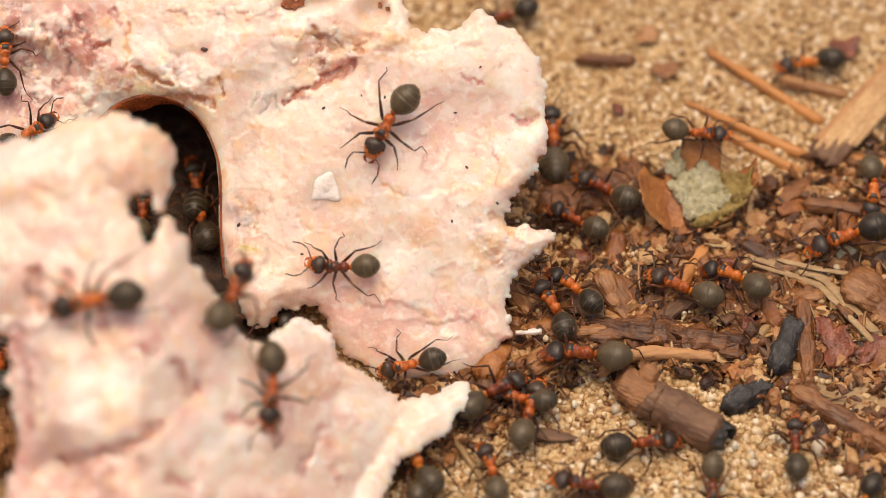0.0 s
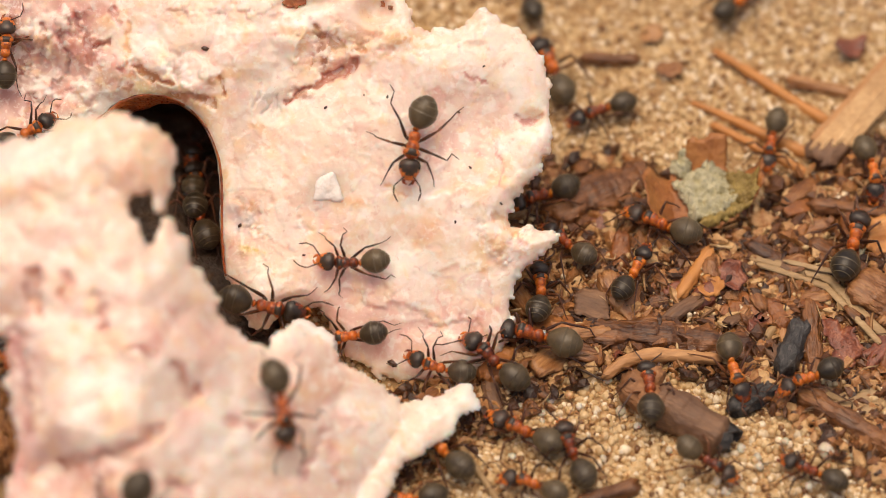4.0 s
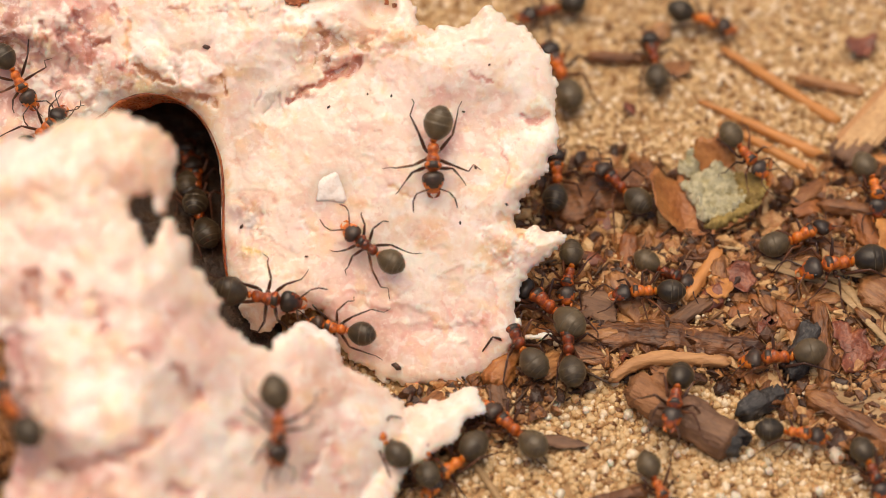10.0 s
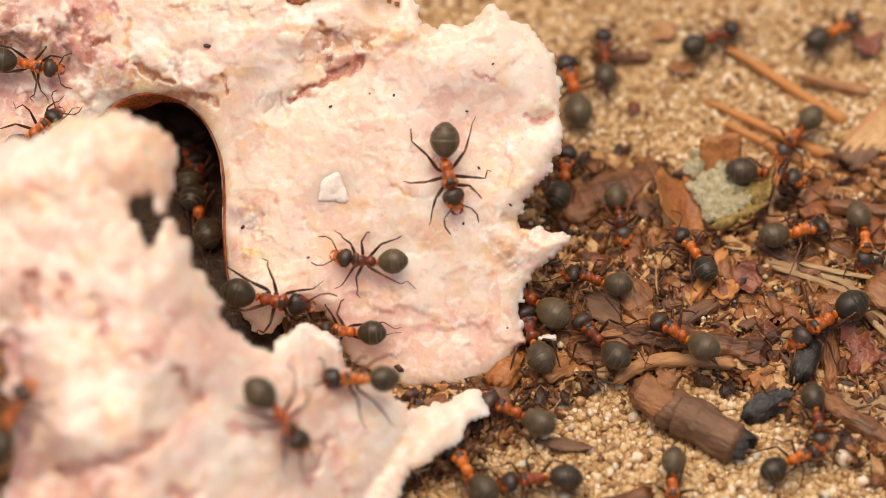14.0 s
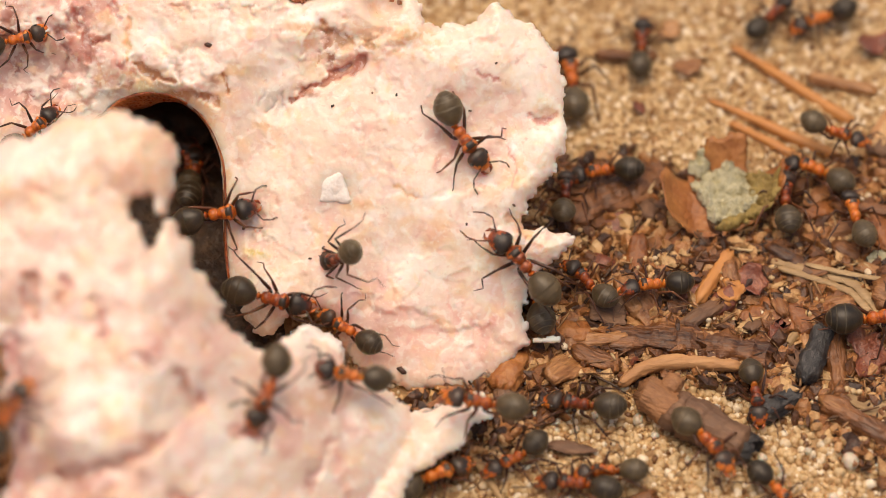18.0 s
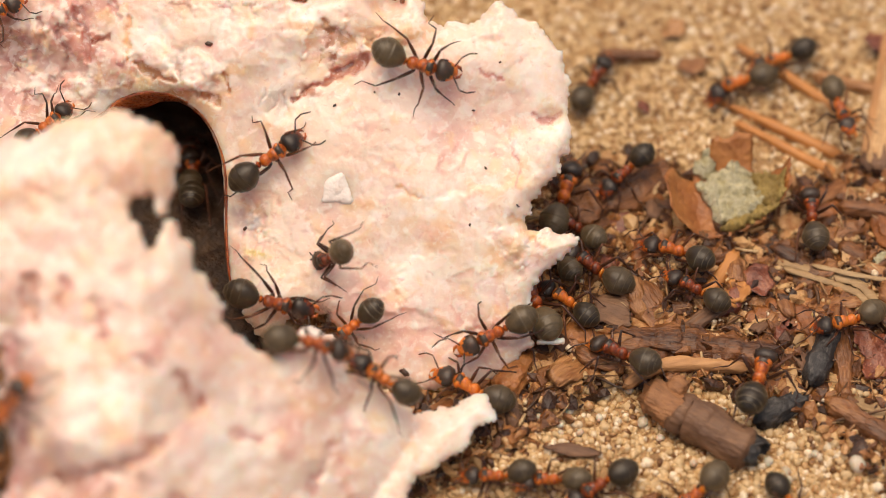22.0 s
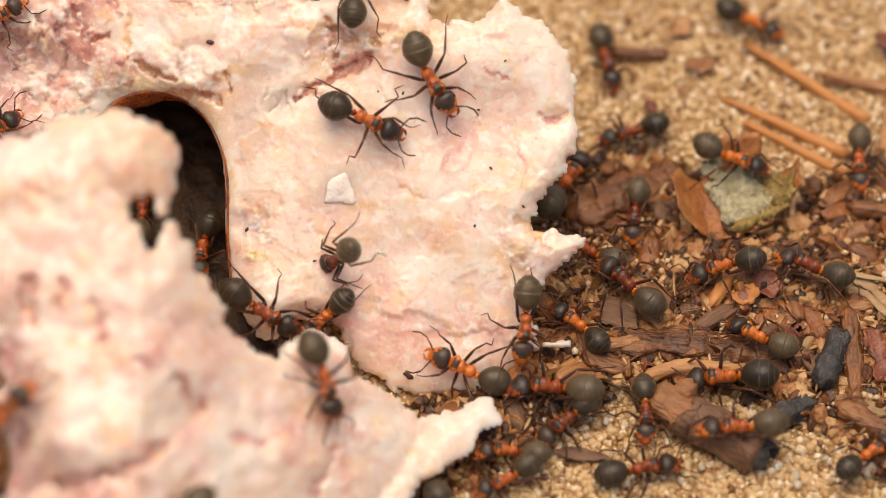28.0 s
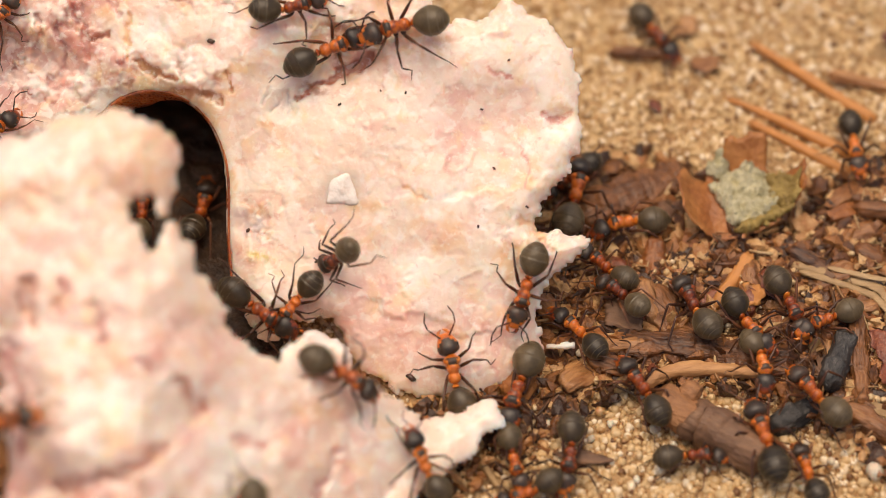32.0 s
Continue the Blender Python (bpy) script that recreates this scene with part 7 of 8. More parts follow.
    crawl(ant(0.99, "soil"), [
        (0, at(7.7, -3.3, 0.7, 3, -1, -17)), (0.5, at(7.3, -3.8, 0.7, 3, -3, 25)), (1, at(7.0, -4.3, 0.7, 1, -6, 66)), (6, at(6.0, -5.1, 0.5, 1, -3, 57)),
        (7, at(5.5, -5.1, 0.7, 1, -1, 61)), (8, at(4.9, -5.8, 0.5, 1, -5, 72)), (9, at(4.9, -4.3, 0.6, 2, -2, 41)), (10, at(4.9, -4.4, 0.6, 3, -1, 45)),
        (11, at(3.8, -3.1, 0.9, 3, -1, 45)), (12, at(3.4, -1.5, 1.2, 5, -4, 50)), (13, at(2.7, -2.1, 1.1, 5, -9, 63)), (14, at(4.6, -2.7, 0.9, 4, -5, 63)),
        (17, at(3.9, -0.8, 1.3, -1, -3, 71)), (18, at(1.8, -4.2, 5.2, 2, -13, 78)), (19, at(0.3, -0.7, 1.0, -2, 5, 93)), (20, at(-1.2, -0.7, 1.2, -3, 10, 97)),
        (21, at(2.4, 3.0, 2.4, -12, -43, 119)), (22, at(2.5, 4.4, 3.4, -14, -29, 121)), (23, at(3.4, 4.5, 3.4, -22, -26, 146)), (24, at(4.0, 5.1, 3.9, -33, -20, 163)),
        (25, at(4.2, 5.2, 3.9, -37, -17, 175)), (28, at(4.6, 5.3, 3.9, -36, -11, -178)), (29, at(4.5, 5.6, 4.2, -33, -16, 180)), (30, at(4.7, 6.1, 4.5, -34, -11, -179)),
        (31, at(4.1, 6.1, 4.7, -32, -15, 168)), (32, at(4.3, 7.5, 5.8, -33, -16, 170)),
    ])
    crawl(ant(0.86, "soil"), [
        (0, at(6.5, -2.2, 0.9, -1, -5, 70)), (6, at(-2.3, 2.1, 2.1, 16, -37, 63)), (7.5, at(-2.1, -2.7, 1.6, 16, -15, 24)), (9, at(-2.0, -7.5, 1.0, 2, 3, -14)),
        (12, at(-2.4, -7.1, 4.6, 25, -8, 24)), (12.33, at(-1.3, -7.7, 3.3, 23, 6, -31)), (12.67, at(-0.2, -8.3, 1.9, 11, 11, -88)), (13, at(0.9, -8.8, 0.5, -1, 4, -145)),
        (14, at(0.4, -7.2, 0.7, -3, 1, -150)), (16.5, at(2.7, -7.1, 0.6, -2, -2, 153)), (19, at(5.0, -7.0, 0.5, 1, -3, 96)), (20, at(4.9, -5.6, 0.6, 0, -3, 76)),
        (21, at(3.0, -9.3, 0.5, -1, -2, 112)), (22, at(2.6, -8.2, 0.5, 0, -9, 90)), (22.5, at(2.0, -8.8, 0.5, -4, -5, 149)), (23, at(1.4, -9.4, 0.5, -3, 0, -152)),
        (24, at(-1.1, -7.5, 1.0, -1, 12, -160)), (24.33, at(-0.7, -7.5, 1.0, -4, 7, 146)), (24.67, at(-0.4, -7.5, 1.0, -2, 2, 92)), (25, at(-0.0, -7.5, 1.0, 3, 0, 39)),
        (27, at(2.1, -8.1, 0.8, 2, -4, 86)), (29, at(4.2, -8.6, 0.5, -1, -5, 132)), (31, at(6.5, -9.1, 0.6, 1, -3, 79)), (32, at(4.3, -9.4, 0.5, -1, -4, 111)),
    ])
    crawl(ant(1.01, "soil"), [
        (0, at(4.8, -1.7, 1.2, 0, 3, -61)), (0.5, at(4.8, -0.1, 1.1, 3, 0, -9)), (1, at(4.8, 1.6, 1.0, 2, -5, 43)), (2, at(3.8, 1.7, 1.8, 12, 0, 42)),
        (3, at(3.6, 1.5, 1.7, 12, -1, 42)), (6, at(3.6, 3.4, 2.6, 30, -24, 35)), (7, at(4.5, 3.2, 1.2, 3, -4, 35)), (8, at(5.9, 4.3, 1.2, 4, 0, 26)),
        (9, at(5.7, 4.2, 1.3, 6, -4, 23)), (10, at(5.5, 4.1, 1.3, 5, 2, 24)), (11, at(6.8, 4.2, 1.3, 5, -3, 10)), (12, at(6.7, 4.2, 1.2, 3, -2, 10)),
        (13, at(6.6, 4.9, 1.2, 1, -2, 9)), (14, at(6.5, 5.1, 1.2, 3, 0, 10)), (17, at(6.9, 9.7, 1.4, -1, 6, 5)), (18, at(6.7, 9.2, 1.5, 4, -3, 2)),
        (19, at(10.4, 10.8, 1.1, 6, 0, -23)), (20, at(11.3, 11.9, 1.2, 1, -3, 28)), (21, at(10.4, 12.9, 1.1, 8, -2, 37)), (22, at(10.9, 12.2, 1.1, 3, -1, 49)),
        (23, at(11.9, 14.7, 1.2, -3, -5, 76)), (24, at(11.1, 12.1, 1.1, 1, -2, 55)), (25, at(11.3, 12.9, 1.2, 0, -5, 39)), (28, at(13.3, 10.5, 1.8, 7, -8, 38)),
        (31, at(15.8, 6.3, 1.5, -5, 5, 65)), (32, at(18.5, 8.8, 1.2, -2, -6, 19)),
    ])
    crawl(ant(0.86, "soil"), [
        (0, at(30.6, -6.5, 0.5, 4, -1, 0)), (1, at(30.7, -6.6, 0.5, 4, -1, -5)), (2, at(30.1, -6.6, 0.5, 2, 0, 2)), (3, at(30.0, -8.8, 0.4, 3, -3, 28)),
        (4.67, at(32.1, -9.0, 0.5, 0, -4, 86)), (6.33, at(34.3, -9.2, 0.6, -3, -2, 143)), (8, at(36.4, -9.4, 0.7, -2, 1, -159)), (8.5, at(35.2, -7.6, 1.0, -2, -1, 155)),
        (9, at(33.9, -5.9, 1.2, 0, -2, 109)), (9.5, at(34.8, -7.5, 0.9, -1, 0, 155)), (10, at(35.7, -9.2, 0.7, -1, 2, -160)), (14, at(30.6, -4.1, 1.3, -4, 1, -173)),
        (17, at(23.7, 0.4, 0.2, -2, 4, -172)), (18, at(25.2, -0.8, 0.4, 0, 5, -173)), (18.5, at(26.0, -0.0, 0.7, 2, 4, -137)), (19, at(26.9, 0.8, 0.9, 3, 2, -100)),
        (19.5, at(24.1, 2.3, 1.0, 1, -1, -66)), (20, at(21.3, 3.8, 1.2, -3, -2, -33)), (20.5, at(21.2, 5.3, 1.2, -1, -7, 16)), (21, at(21.2, 6.8, 1.2, -4, -12, 65)),
        (22, at(19.4, 9.8, 1.4, 3, 1, 58)), (23, at(17.4, 10.0, 1.3, -4, -3, 55)), (24, at(17.9, 8.6, 1.5, -12, -3, 72)), (25, at(15.6, 6.0, 1.5, 0, 2, 105)),
        (26.5, at(15.1, 2.0, 0.9, 0, 0, 143)), (28, at(14.7, -1.9, 0.4, -2, -2, -179)), (28.5, at(15.3, -2.8, 0.3, -1, -5, 124)), (29, at(15.9, -3.8, 0.3, 2, -4, 68)),
        (29.33, at(15.9, -3.4, 0.3, 3, 0, 19)), (29.67, at(15.8, -3.0, 0.4, 1, 4, -30)), (30, at(15.7, -2.6, 0.4, -3, 4, -79)), (31, at(18.1, -8.6, 0.2, 0, 2, -103)),
        (32, at(18.5, -5.5, 0.2, -1, 3, -86)),
    ])
    crawl(ant(0.86, "soil"), [
        (0, at(35.7, -12.9, -0.0, -3, -2, 143)), (3, at(32.0, -4.0, 1.6, 1, 5, 108)), (6, at(29.2, 3.2, 1.2, -1, -1, 116)), (7, at(28.4, 0.5, 1.2, -5, 8, 76)),
        (8, at(28.8, 0.9, 1.3, -2, 6, 52)), (9, at(31.5, 1.4, 1.4, -3, -2, 37)), (9.33, at(30.8, -0.8, 1.2, 0, -2, -9)), (9.67, at(30.2, -3.0, 0.9, 2, 1, -55)),
        (10, at(29.5, -5.1, 0.7, 1, 4, -101)), (11, at(29.3, -8.1, 0.4, 1, 1, -47)), (11.5, at(28.2, -8.8, 0.4, 2, 0, 15)), (12, at(27.2, -9.4, 0.3, 0, -2, 78)),
        (12.5, at(28.1, -8.1, 0.4, 2, -2, 24)), (13, at(29.1, -6.8, 0.5, 3, 0, -31)), (15.5, at(27.9, -8.5, 0.4, 1, 3, -87)), (18, at(26.7, -10.2, 0.3, -2, 2, -143)),
        (18.33, at(27.1, -9.1, 0.4, 0, 3, -91)), (18.67, at(27.6, -8.0, 0.4, 2, 2, -38)), (19, at(28.1, -6.9, 0.5, 3, -1, 15)), (20, at(32.9, -3.4, 1.8, -3, 10, 17)),
        (20.33, at(31.2, -6.0, 1.3, 0, 8, 76)), (20.67, at(29.4, -8.6, 0.8, 0, 3, 134)), (21, at(27.6, -11.2, 0.3, -4, 2, -167)), (22, at(27.3, -11.3, 0.2, -2, 3, -153)),
        (23, at(26.6, -11.2, 0.3, -3, 2, -170)), (24, at(27.1, -10.9, 0.3, -5, 1, -164)), (25, at(27.2, -10.8, 0.3, -4, 0, -172)),
        (26.5, at(30.1, -8.3, 0.7, -2, 4, -114)), (28, at(32.9, -5.9, 1.0, 2, 4, -56)), (29, at(32.5, -5.1, 1.1, 2, 3, -34)), (29.33, at(31.9, -6.0, 0.9, 3, 0, 20)),
        (29.67, at(31.3, -7.0, 0.6, 0, -3, 75)), (30, at(30.7, -7.9, 0.4, -4, -3, 131)), (30.5, at(28.9, -7.3, 0.4, 1, -4, 72)), (31, at(27.1, -6.7, 0.4, 5, 0, 13)),
        (32, at(27.1, -6.7, 0.4, 5, 0, 13)),
    ])
    crawl(ant(0.90, "soil"), [
        (0, at(38.8, 19.4, 1.5, -6, 0, 174)), (1, at(38.4, 18.6, 1.4, -2, -2, 177)), (2, at(38.5, 19.2, 1.5, -4, -3, 177)), (3, at(38.4, 19.5, 1.5, -7, -2, 177)),
        (5.5, at(38.1, 28.1, 1.7, -8, 4, -133)), (8, at(37.8, 36.7, 1.9, -4, 8, -83)), (9, at(37.5, 28.3, 1.6, -8, 0, -126)), (10, at(37.2, 19.9, 1.4, -5, -7, -168)),
        (10.5, at(35.3, 18.8, 1.5, 5, -2, 148)), (11, at(33.3, 17.7, 1.5, 8, 9, 105)), (12, at(33.6, 12.6, 1.1, -2, -8, 160)), (13, at(36.5, 19.9, 1.5, -1, -11, 164)),
        (14, at(35.5, 14.8, 0.9, -9, -5, -177)), (15, at(35.0, 16.2, 1.0, -2, -2, 124)), (16, at(34.5, 17.5, 1.2, 0, 5, 65)), (17, at(34.1, 18.9, 1.3, -5, 11, 6)),
        (21, at(33.6, 7.3, 1.5, 4, -3, 68)), (22.5, at(31.1, 5.8, 1.3, 2, -2, 132)), (24, at(28.6, 4.2, 1.0, 3, -1, -164)), (25.67, at(26.8, 4.7, 1.1, 2, 0, 141)),
        (27.33, at(24.9, 5.1, 1.1, 0, 0, 86)), (29, at(23.1, 5.5, 1.2, -1, -1, 31)), (30, at(24.5, 3.7, 1.2, -1, 2, 71)), (31, at(18.0, 1.5, 0.9, -10, 2, 52)),
        (31.33, at(20.0, 1.7, 1.1, -3, 5, 98)), (31.67, at(21.9, 2.0, 1.2, 4, 2, 144)), (32, at(23.9, 2.2, 1.3, 7, -5, -171)),
    ])
    crawl(ant(0.86, "soil"), [
        (0, at(5.5, 40.8, -0.1, -3, -4, 105)), (1, at(6.7, 40.0, -0.1, -3, -3, 140)), (1.33, at(7.1, 41.1, -0.0, -1, -4, 96)), (1.67, at(7.4, 42.2, -0.0, 2, -3, 51)),
        (2, at(7.8, 43.3, 0.0, 3, -1, 7)), (3, at(7.7, 43.3, -0.0, 3, -1, 7)), (6, at(8.1, 44.2, 0.1, 4, 0, 13)), (7, at(9.4, 42.6, 0.0, 2, -3, 71)),
        (8, at(10.6, 41.1, 0.0, -2, -3, 130)), (9, at(11.8, 39.5, -0.0, -3, 1, -172)), (9.67, at(9.8, 40.5, -0.0, -2, -3, 132)), (10.33, at(7.8, 41.5, 0.0, 2, -3, 76)),
        (11, at(5.7, 42.4, 0.1, 4, -1, 20)), (11.67, at(9.9, 40.0, 0.1, 2, -3, 76)), (12.33, at(14.0, 37.6, 0.1, -2, -2, 131)), (13, at(18.1, 35.1, 0.1, -3, 1, -174)),
        (13.5, at(20.9, 36.5, 0.0, -2, 3, -116)), (14, at(23.6, 37.9, -0.0, 1, 4, -59)), (18, at(28.4, 40.1, 0.4, 4, 2, -41)), (18.33, at(25.4, 37.6, 0.3, 4, -1, 10)),
        (18.67, at(22.4, 35.0, 0.2, 1, -3, 62)), (19, at(19.4, 32.5, 0.1, -2, -3, 114)), (20, at(14.6, 27.2, 0.1, -2, -5, 110)), (21, at(18.0, 22.8, 1.1, 0, -12, 142)),
        (22, at(14.0, 21.6, 1.4, -5, -2, 133)), (22.33, at(15.5, 22.8, 1.1, -4, 2, -180)), (22.67, at(17.0, 23.9, 0.8, -1, 4, -132)), (23, at(18.5, 25.0, 0.5, 3, 3, -84)),
        (23.33, at(18.7, 25.8, 0.4, 6, 0, -34)), (23.67, at(18.9, 26.6, 0.4, 5, -3, 16)), (24, at(19.1, 27.4, 0.3, 2, -6, 66)), (25, at(18.9, 27.6, 0.3, 1, -4, 65)),
        (28, at(14.1, 27.0, 0.1, -2, -4, 104)), (29, at(13.7, 27.1, 0.1, 0, -3, 46)), (30, at(13.3, 27.2, 0.2, 2, -1, -12)), (31, at(12.9, 27.3, 0.2, 0, 1, -69)),
        (31.33, at(11.3, 25.3, 0.3, -1, 2, -125)), (31.67, at(9.8, 23.4, 0.4, -3, 1, -180)), (32, at(8.3, 21.5, 0.6, -3, -1, 125)),
    ])
    crawl(ant(0.94, "soil"), [
        (0, at(25.6, 10.4, 1.5, -1, -5, 64)), (1, at(27.5, 11.6, 1.2, 6, -3, 46)), (1.5, at(28.0, 8.9, 1.1, 2, -8, 96)), (2, at(28.6, 6.1, 0.9, -5, -8, 147)),
        (3, at(25.3, 0.2, 0.8, -5, -3, -166)), (6, at(24.9, 3.3, 1.4, 8, 1, -169)), (6.5, at(26.9, 7.3, 1.3, 3, -2, -110)), (7, at(28.9, 11.3, 1.3, -2, 2, -51)),
        (9, at(29.5, 15.5, 1.1, -2, -3, -50)), (10, at(31.1, 14.9, 1.1, 7, -7, -68)), (11, at(29.6, 16.5, 1.1, 8, -4, -52)), (12, at(31.5, 18.3, 1.1, 2, 0, -37)),
        (13, at(33.3, 18.7, 1.1, 5, 0, -37)), (14, at(30.2, 15.3, 1.1, -6, -6, -70)), (15.5, at(30.6, 17.2, 1.1, -5, -4, -36)), (17, at(31.0, 19.1, 1.0, -3, -2, -3)),
        (17.67, at(30.9, 21.3, 0.9, 1, 3, 44)), (18.33, at(30.7, 23.6, 0.8, 7, 4, 91)), (19, at(30.6, 25.8, 0.8, 12, -1, 138)), (20, at(29.0, 25.4, 0.7, 8, 1, 145)),
        (23, at(23.0, 34.5, 0.0, 1, -4, 106)), (24, at(27.3, 33.8, 0.1, -2, -1, 159)), (26, at(25.2, 28.1, 1.3, -4, 2, -156)), (28, at(23.0, 22.4, 2.5, -3, 6, -112)),
        (29.33, at(19.6, 20.5, 1.9, -3, 1, -160)), (30.67, at(16.1, 18.6, 1.4, 0, -2, 152)), (32, at(12.7, 16.8, 0.9, 5, -2, 104)),
    ])
    crawl(ant(1.00, "soil"), [
        (0, at(-2.5, -8.2, 0.6, 2, 0, 22)), (1, at(2.6, -7.9, 0.8, 5, 3, 13)), (2, at(1.5, -7.1, 0.9, 7, -1, 16)), (3, at(-0.6, -7.2, 0.9, 4, -3, 37)),
        (6, at(-0.9, -5.6, 1.2, 10, -5, 32)), (7, at(-1.3, -6.8, 4.6, 25, -12, 29)), (8, at(-1.2, -6.3, 4.5, 25, -3, 30)), (9, at(0.5, -7.7, 0.8, 5, -1, 14)),
        (9.5, at(0.3, -8.1, 0.6, 1, -5, 72)), (10, at(-0.0, -8.5, 0.4, -5, -3, 130)), (11, at(-0.4, -6.6, 1.1, 3, -5, 75)), (12, at(-0.2, -8.1, 0.6, 2, -1, 35)),
        (13, at(1.9, -10.0, 0.5, 5, -3, 71)), (14, at(0.8, -8.0, 0.6, 4, -3, 29)), (17, at(-3.1, -7.5, 0.9, 3, 2, 6)), (17.5, at(-2.3, -8.1, 0.7, 2, 3, -31)),
        (18, at(-1.6, -8.6, 0.6, 1, 4, -69)), (18.33, at(-1.4, -8.6, 0.6, 4, 2, -24)), (18.67, at(-1.2, -8.7, 0.6, 4, -2, 20)), (19, at(-0.9, -8.7, 0.5, 1, -5, 65)),
        (20, at(-1.2, -7.6, 0.5, 0, -8, 71)), (21, at(0.2, -3.5, 5.1, -2, -14, 71)), (22, at(0.5, 0.1, 1.2, 7, -8, 59)), (23, at(1.6, 0.2, 0.8, -5, -12, 53)),
        (24, at(1.6, 0.3, 1.0, -2, -5, 47)), (25, at(0.6, 2.5, 2.2, 28, -24, 36)), (28, at(-0.3, 2.5, 2.1, 23, -30, 56)), (29, at(-0.3, 2.6, 2.3, 26, -27, 49)),
        (30, at(-0.4, 2.8, 2.4, 25, -26, 42)), (31, at(-0.4, 2.8, 2.5, 28, -24, 42)), (32, at(-1.3, 2.4, 2.1, 35, -3, 8)),
    ])
    crawl(ant(0.86, "soil"), [
        (0, at(4.2, -9.1, 0.6, 3, -2, 12)), (0.33, at(4.5, -9.4, 0.5, 1, -3, 66)), (0.67, at(4.9, -9.8, 0.5, -1, -2, 119)), (1, at(5.3, -10.1, 0.5, -2, 0, 172)),
        (2, at(6.9, -9.7, 0.5, -4, 1, -177)), (2.5, at(7.1, -10.2, 0.5, -2, -3, 133)), (3, at(7.4, -10.6, 0.6, 2, -4, 83)), (6, at(5.9, -9.7, 0.5, 0, -4, 60)),
        (6.33, at(6.1, -10.1, 0.5, -3, -3, 110)), (6.67, at(6.3, -10.4, 0.5, -4, 0, 160)), (7, at(6.4, -10.7, 0.5, -3, 3, -150)), (11, at(19.5, -10.6, 0.5, -2, 1, -166)),
        (12, at(17.0, -10.2, 0.3, -2, -1, 135)), (13, at(17.8, -10.0, 0.3, -2, -2, 155)), (14, at(18.2, -10.0, 0.3, -5, 0, 178)), (15.5, at(15.2, -7.8, 0.4, -3, -4, 122)),
        (17, at(12.3, -5.6, 0.5, 1, -4, 66)), (18, at(12.1, -8.2, 0.5, 2, -1, 91)), (19, at(12.1, -7.6, 0.5, 4, -1, 42)), (20, at(12.0, -7.0, 0.5, 5, 1, -7)),
        (21, at(9.6, -7.8, 0.4, 3, -3, 41)), (22, at(7.1, -8.6, 0.4, -1, -5, 89)), (23, at(4.6, -9.5, 0.4, -4, -3, 138)), (24, at(5.3, -8.0, 0.5, -4, 1, -176)),
        (24.5, at(5.3, -7.0, 0.5, -2, 3, -121)), (25, at(5.2, -6.0, 0.5, 1, 3, -66)), (26, at(4.6, -5.9, 0.6, 3, 2, -16)), (27, at(3.9, -5.8, 0.7, 3, 0, 34)),
        (28, at(3.3, -5.7, 0.8, 2, -2, 84)), (28.5, at(3.1, -6.4, 0.8, -2, -2, 142)), (29, at(2.9, -7.0, 0.7, -5, 1, -159)), (29.33, at(2.2, -6.6, 0.8, -3, -4, 149)),
        (29.67, at(1.4, -6.3, 1.0, 2, -6, 96)), (30, at(0.6, -5.9, 1.1, 6, -3, 44)), (31, at(0.9, -6.3, 0.9, 4, 0, 47)), (31.33, at(1.8, -6.4, 0.8, 2, -2, 95)),
        (31.67, at(2.8, -6.5, 0.7, -1, -2, 144)), (32, at(3.7, -6.6, 0.6, -3, 0, -168)),
    ])
    crawl(ant(0.90, "soil"), [
        (0, at(10.3, 25.3, 0.2, 3, -3, 2)), (1, at(12.2, 27.5, 0.2, 0, -4, 64)), (2, at(14.1, 29.6, 0.1, -2, -2, 125)), (6, at(13.2, 28.4, 0.2, 1, -4, 101)),
        (7, at(14.2, 27.5, 0.1, -2, -3, 127)), (8, at(16.2, 26.7, 0.0, -3, 0, 179)), (8.33, at(17.0, 28.8, 0.1, -1, -3, 120)), (8.67, at(17.7, 30.8, 0.1, 2, -4, 62)),
        (9, at(18.5, 32.9, 0.2, 4, -1, 3)), (10, at(18.3, 35.8, 0.2, 3, 0, 9)), (11, at(11.8, 35.8, 0.1, 2, 0, 13)), (12, at(12.0, 36.2, -0.0, 2, -1, 29)),
        (13, at(12.6, 36.1, -0.0, 5, 1, 9)), (18, at(16.5, 37.2, 0.0, 3, 0, -3)), (19, at(15.6, 39.6, -0.1, 3, -4, 33)), (20, at(16.8, 39.7, -0.1, 5, -1, 17)),
        (21, at(10.2, 39.9, 0.1, 4, -2, 66)), (21.5, at(11.0, 36.5, 0.1, 4, 0, 20)), (22, at(11.9, 33.1, 0.0, 3, 2, -26)), (23, at(12.5, 33.3, 0.0, 4, 0, -41)),
        (24, at(18.2, 32.9, 0.1, 2, 3, -64)), (25, at(12.5, 38.8, -0.0, -4, 0, -127)), (30, at(12.4, 32.4, 0.0, -4, 1, -168)), (31, at(16.6, 37.4, -0.1, -2, 3, -144)),
        (32, at(16.6, 37.4, -0.1, -2, 3, -144)),
    ])
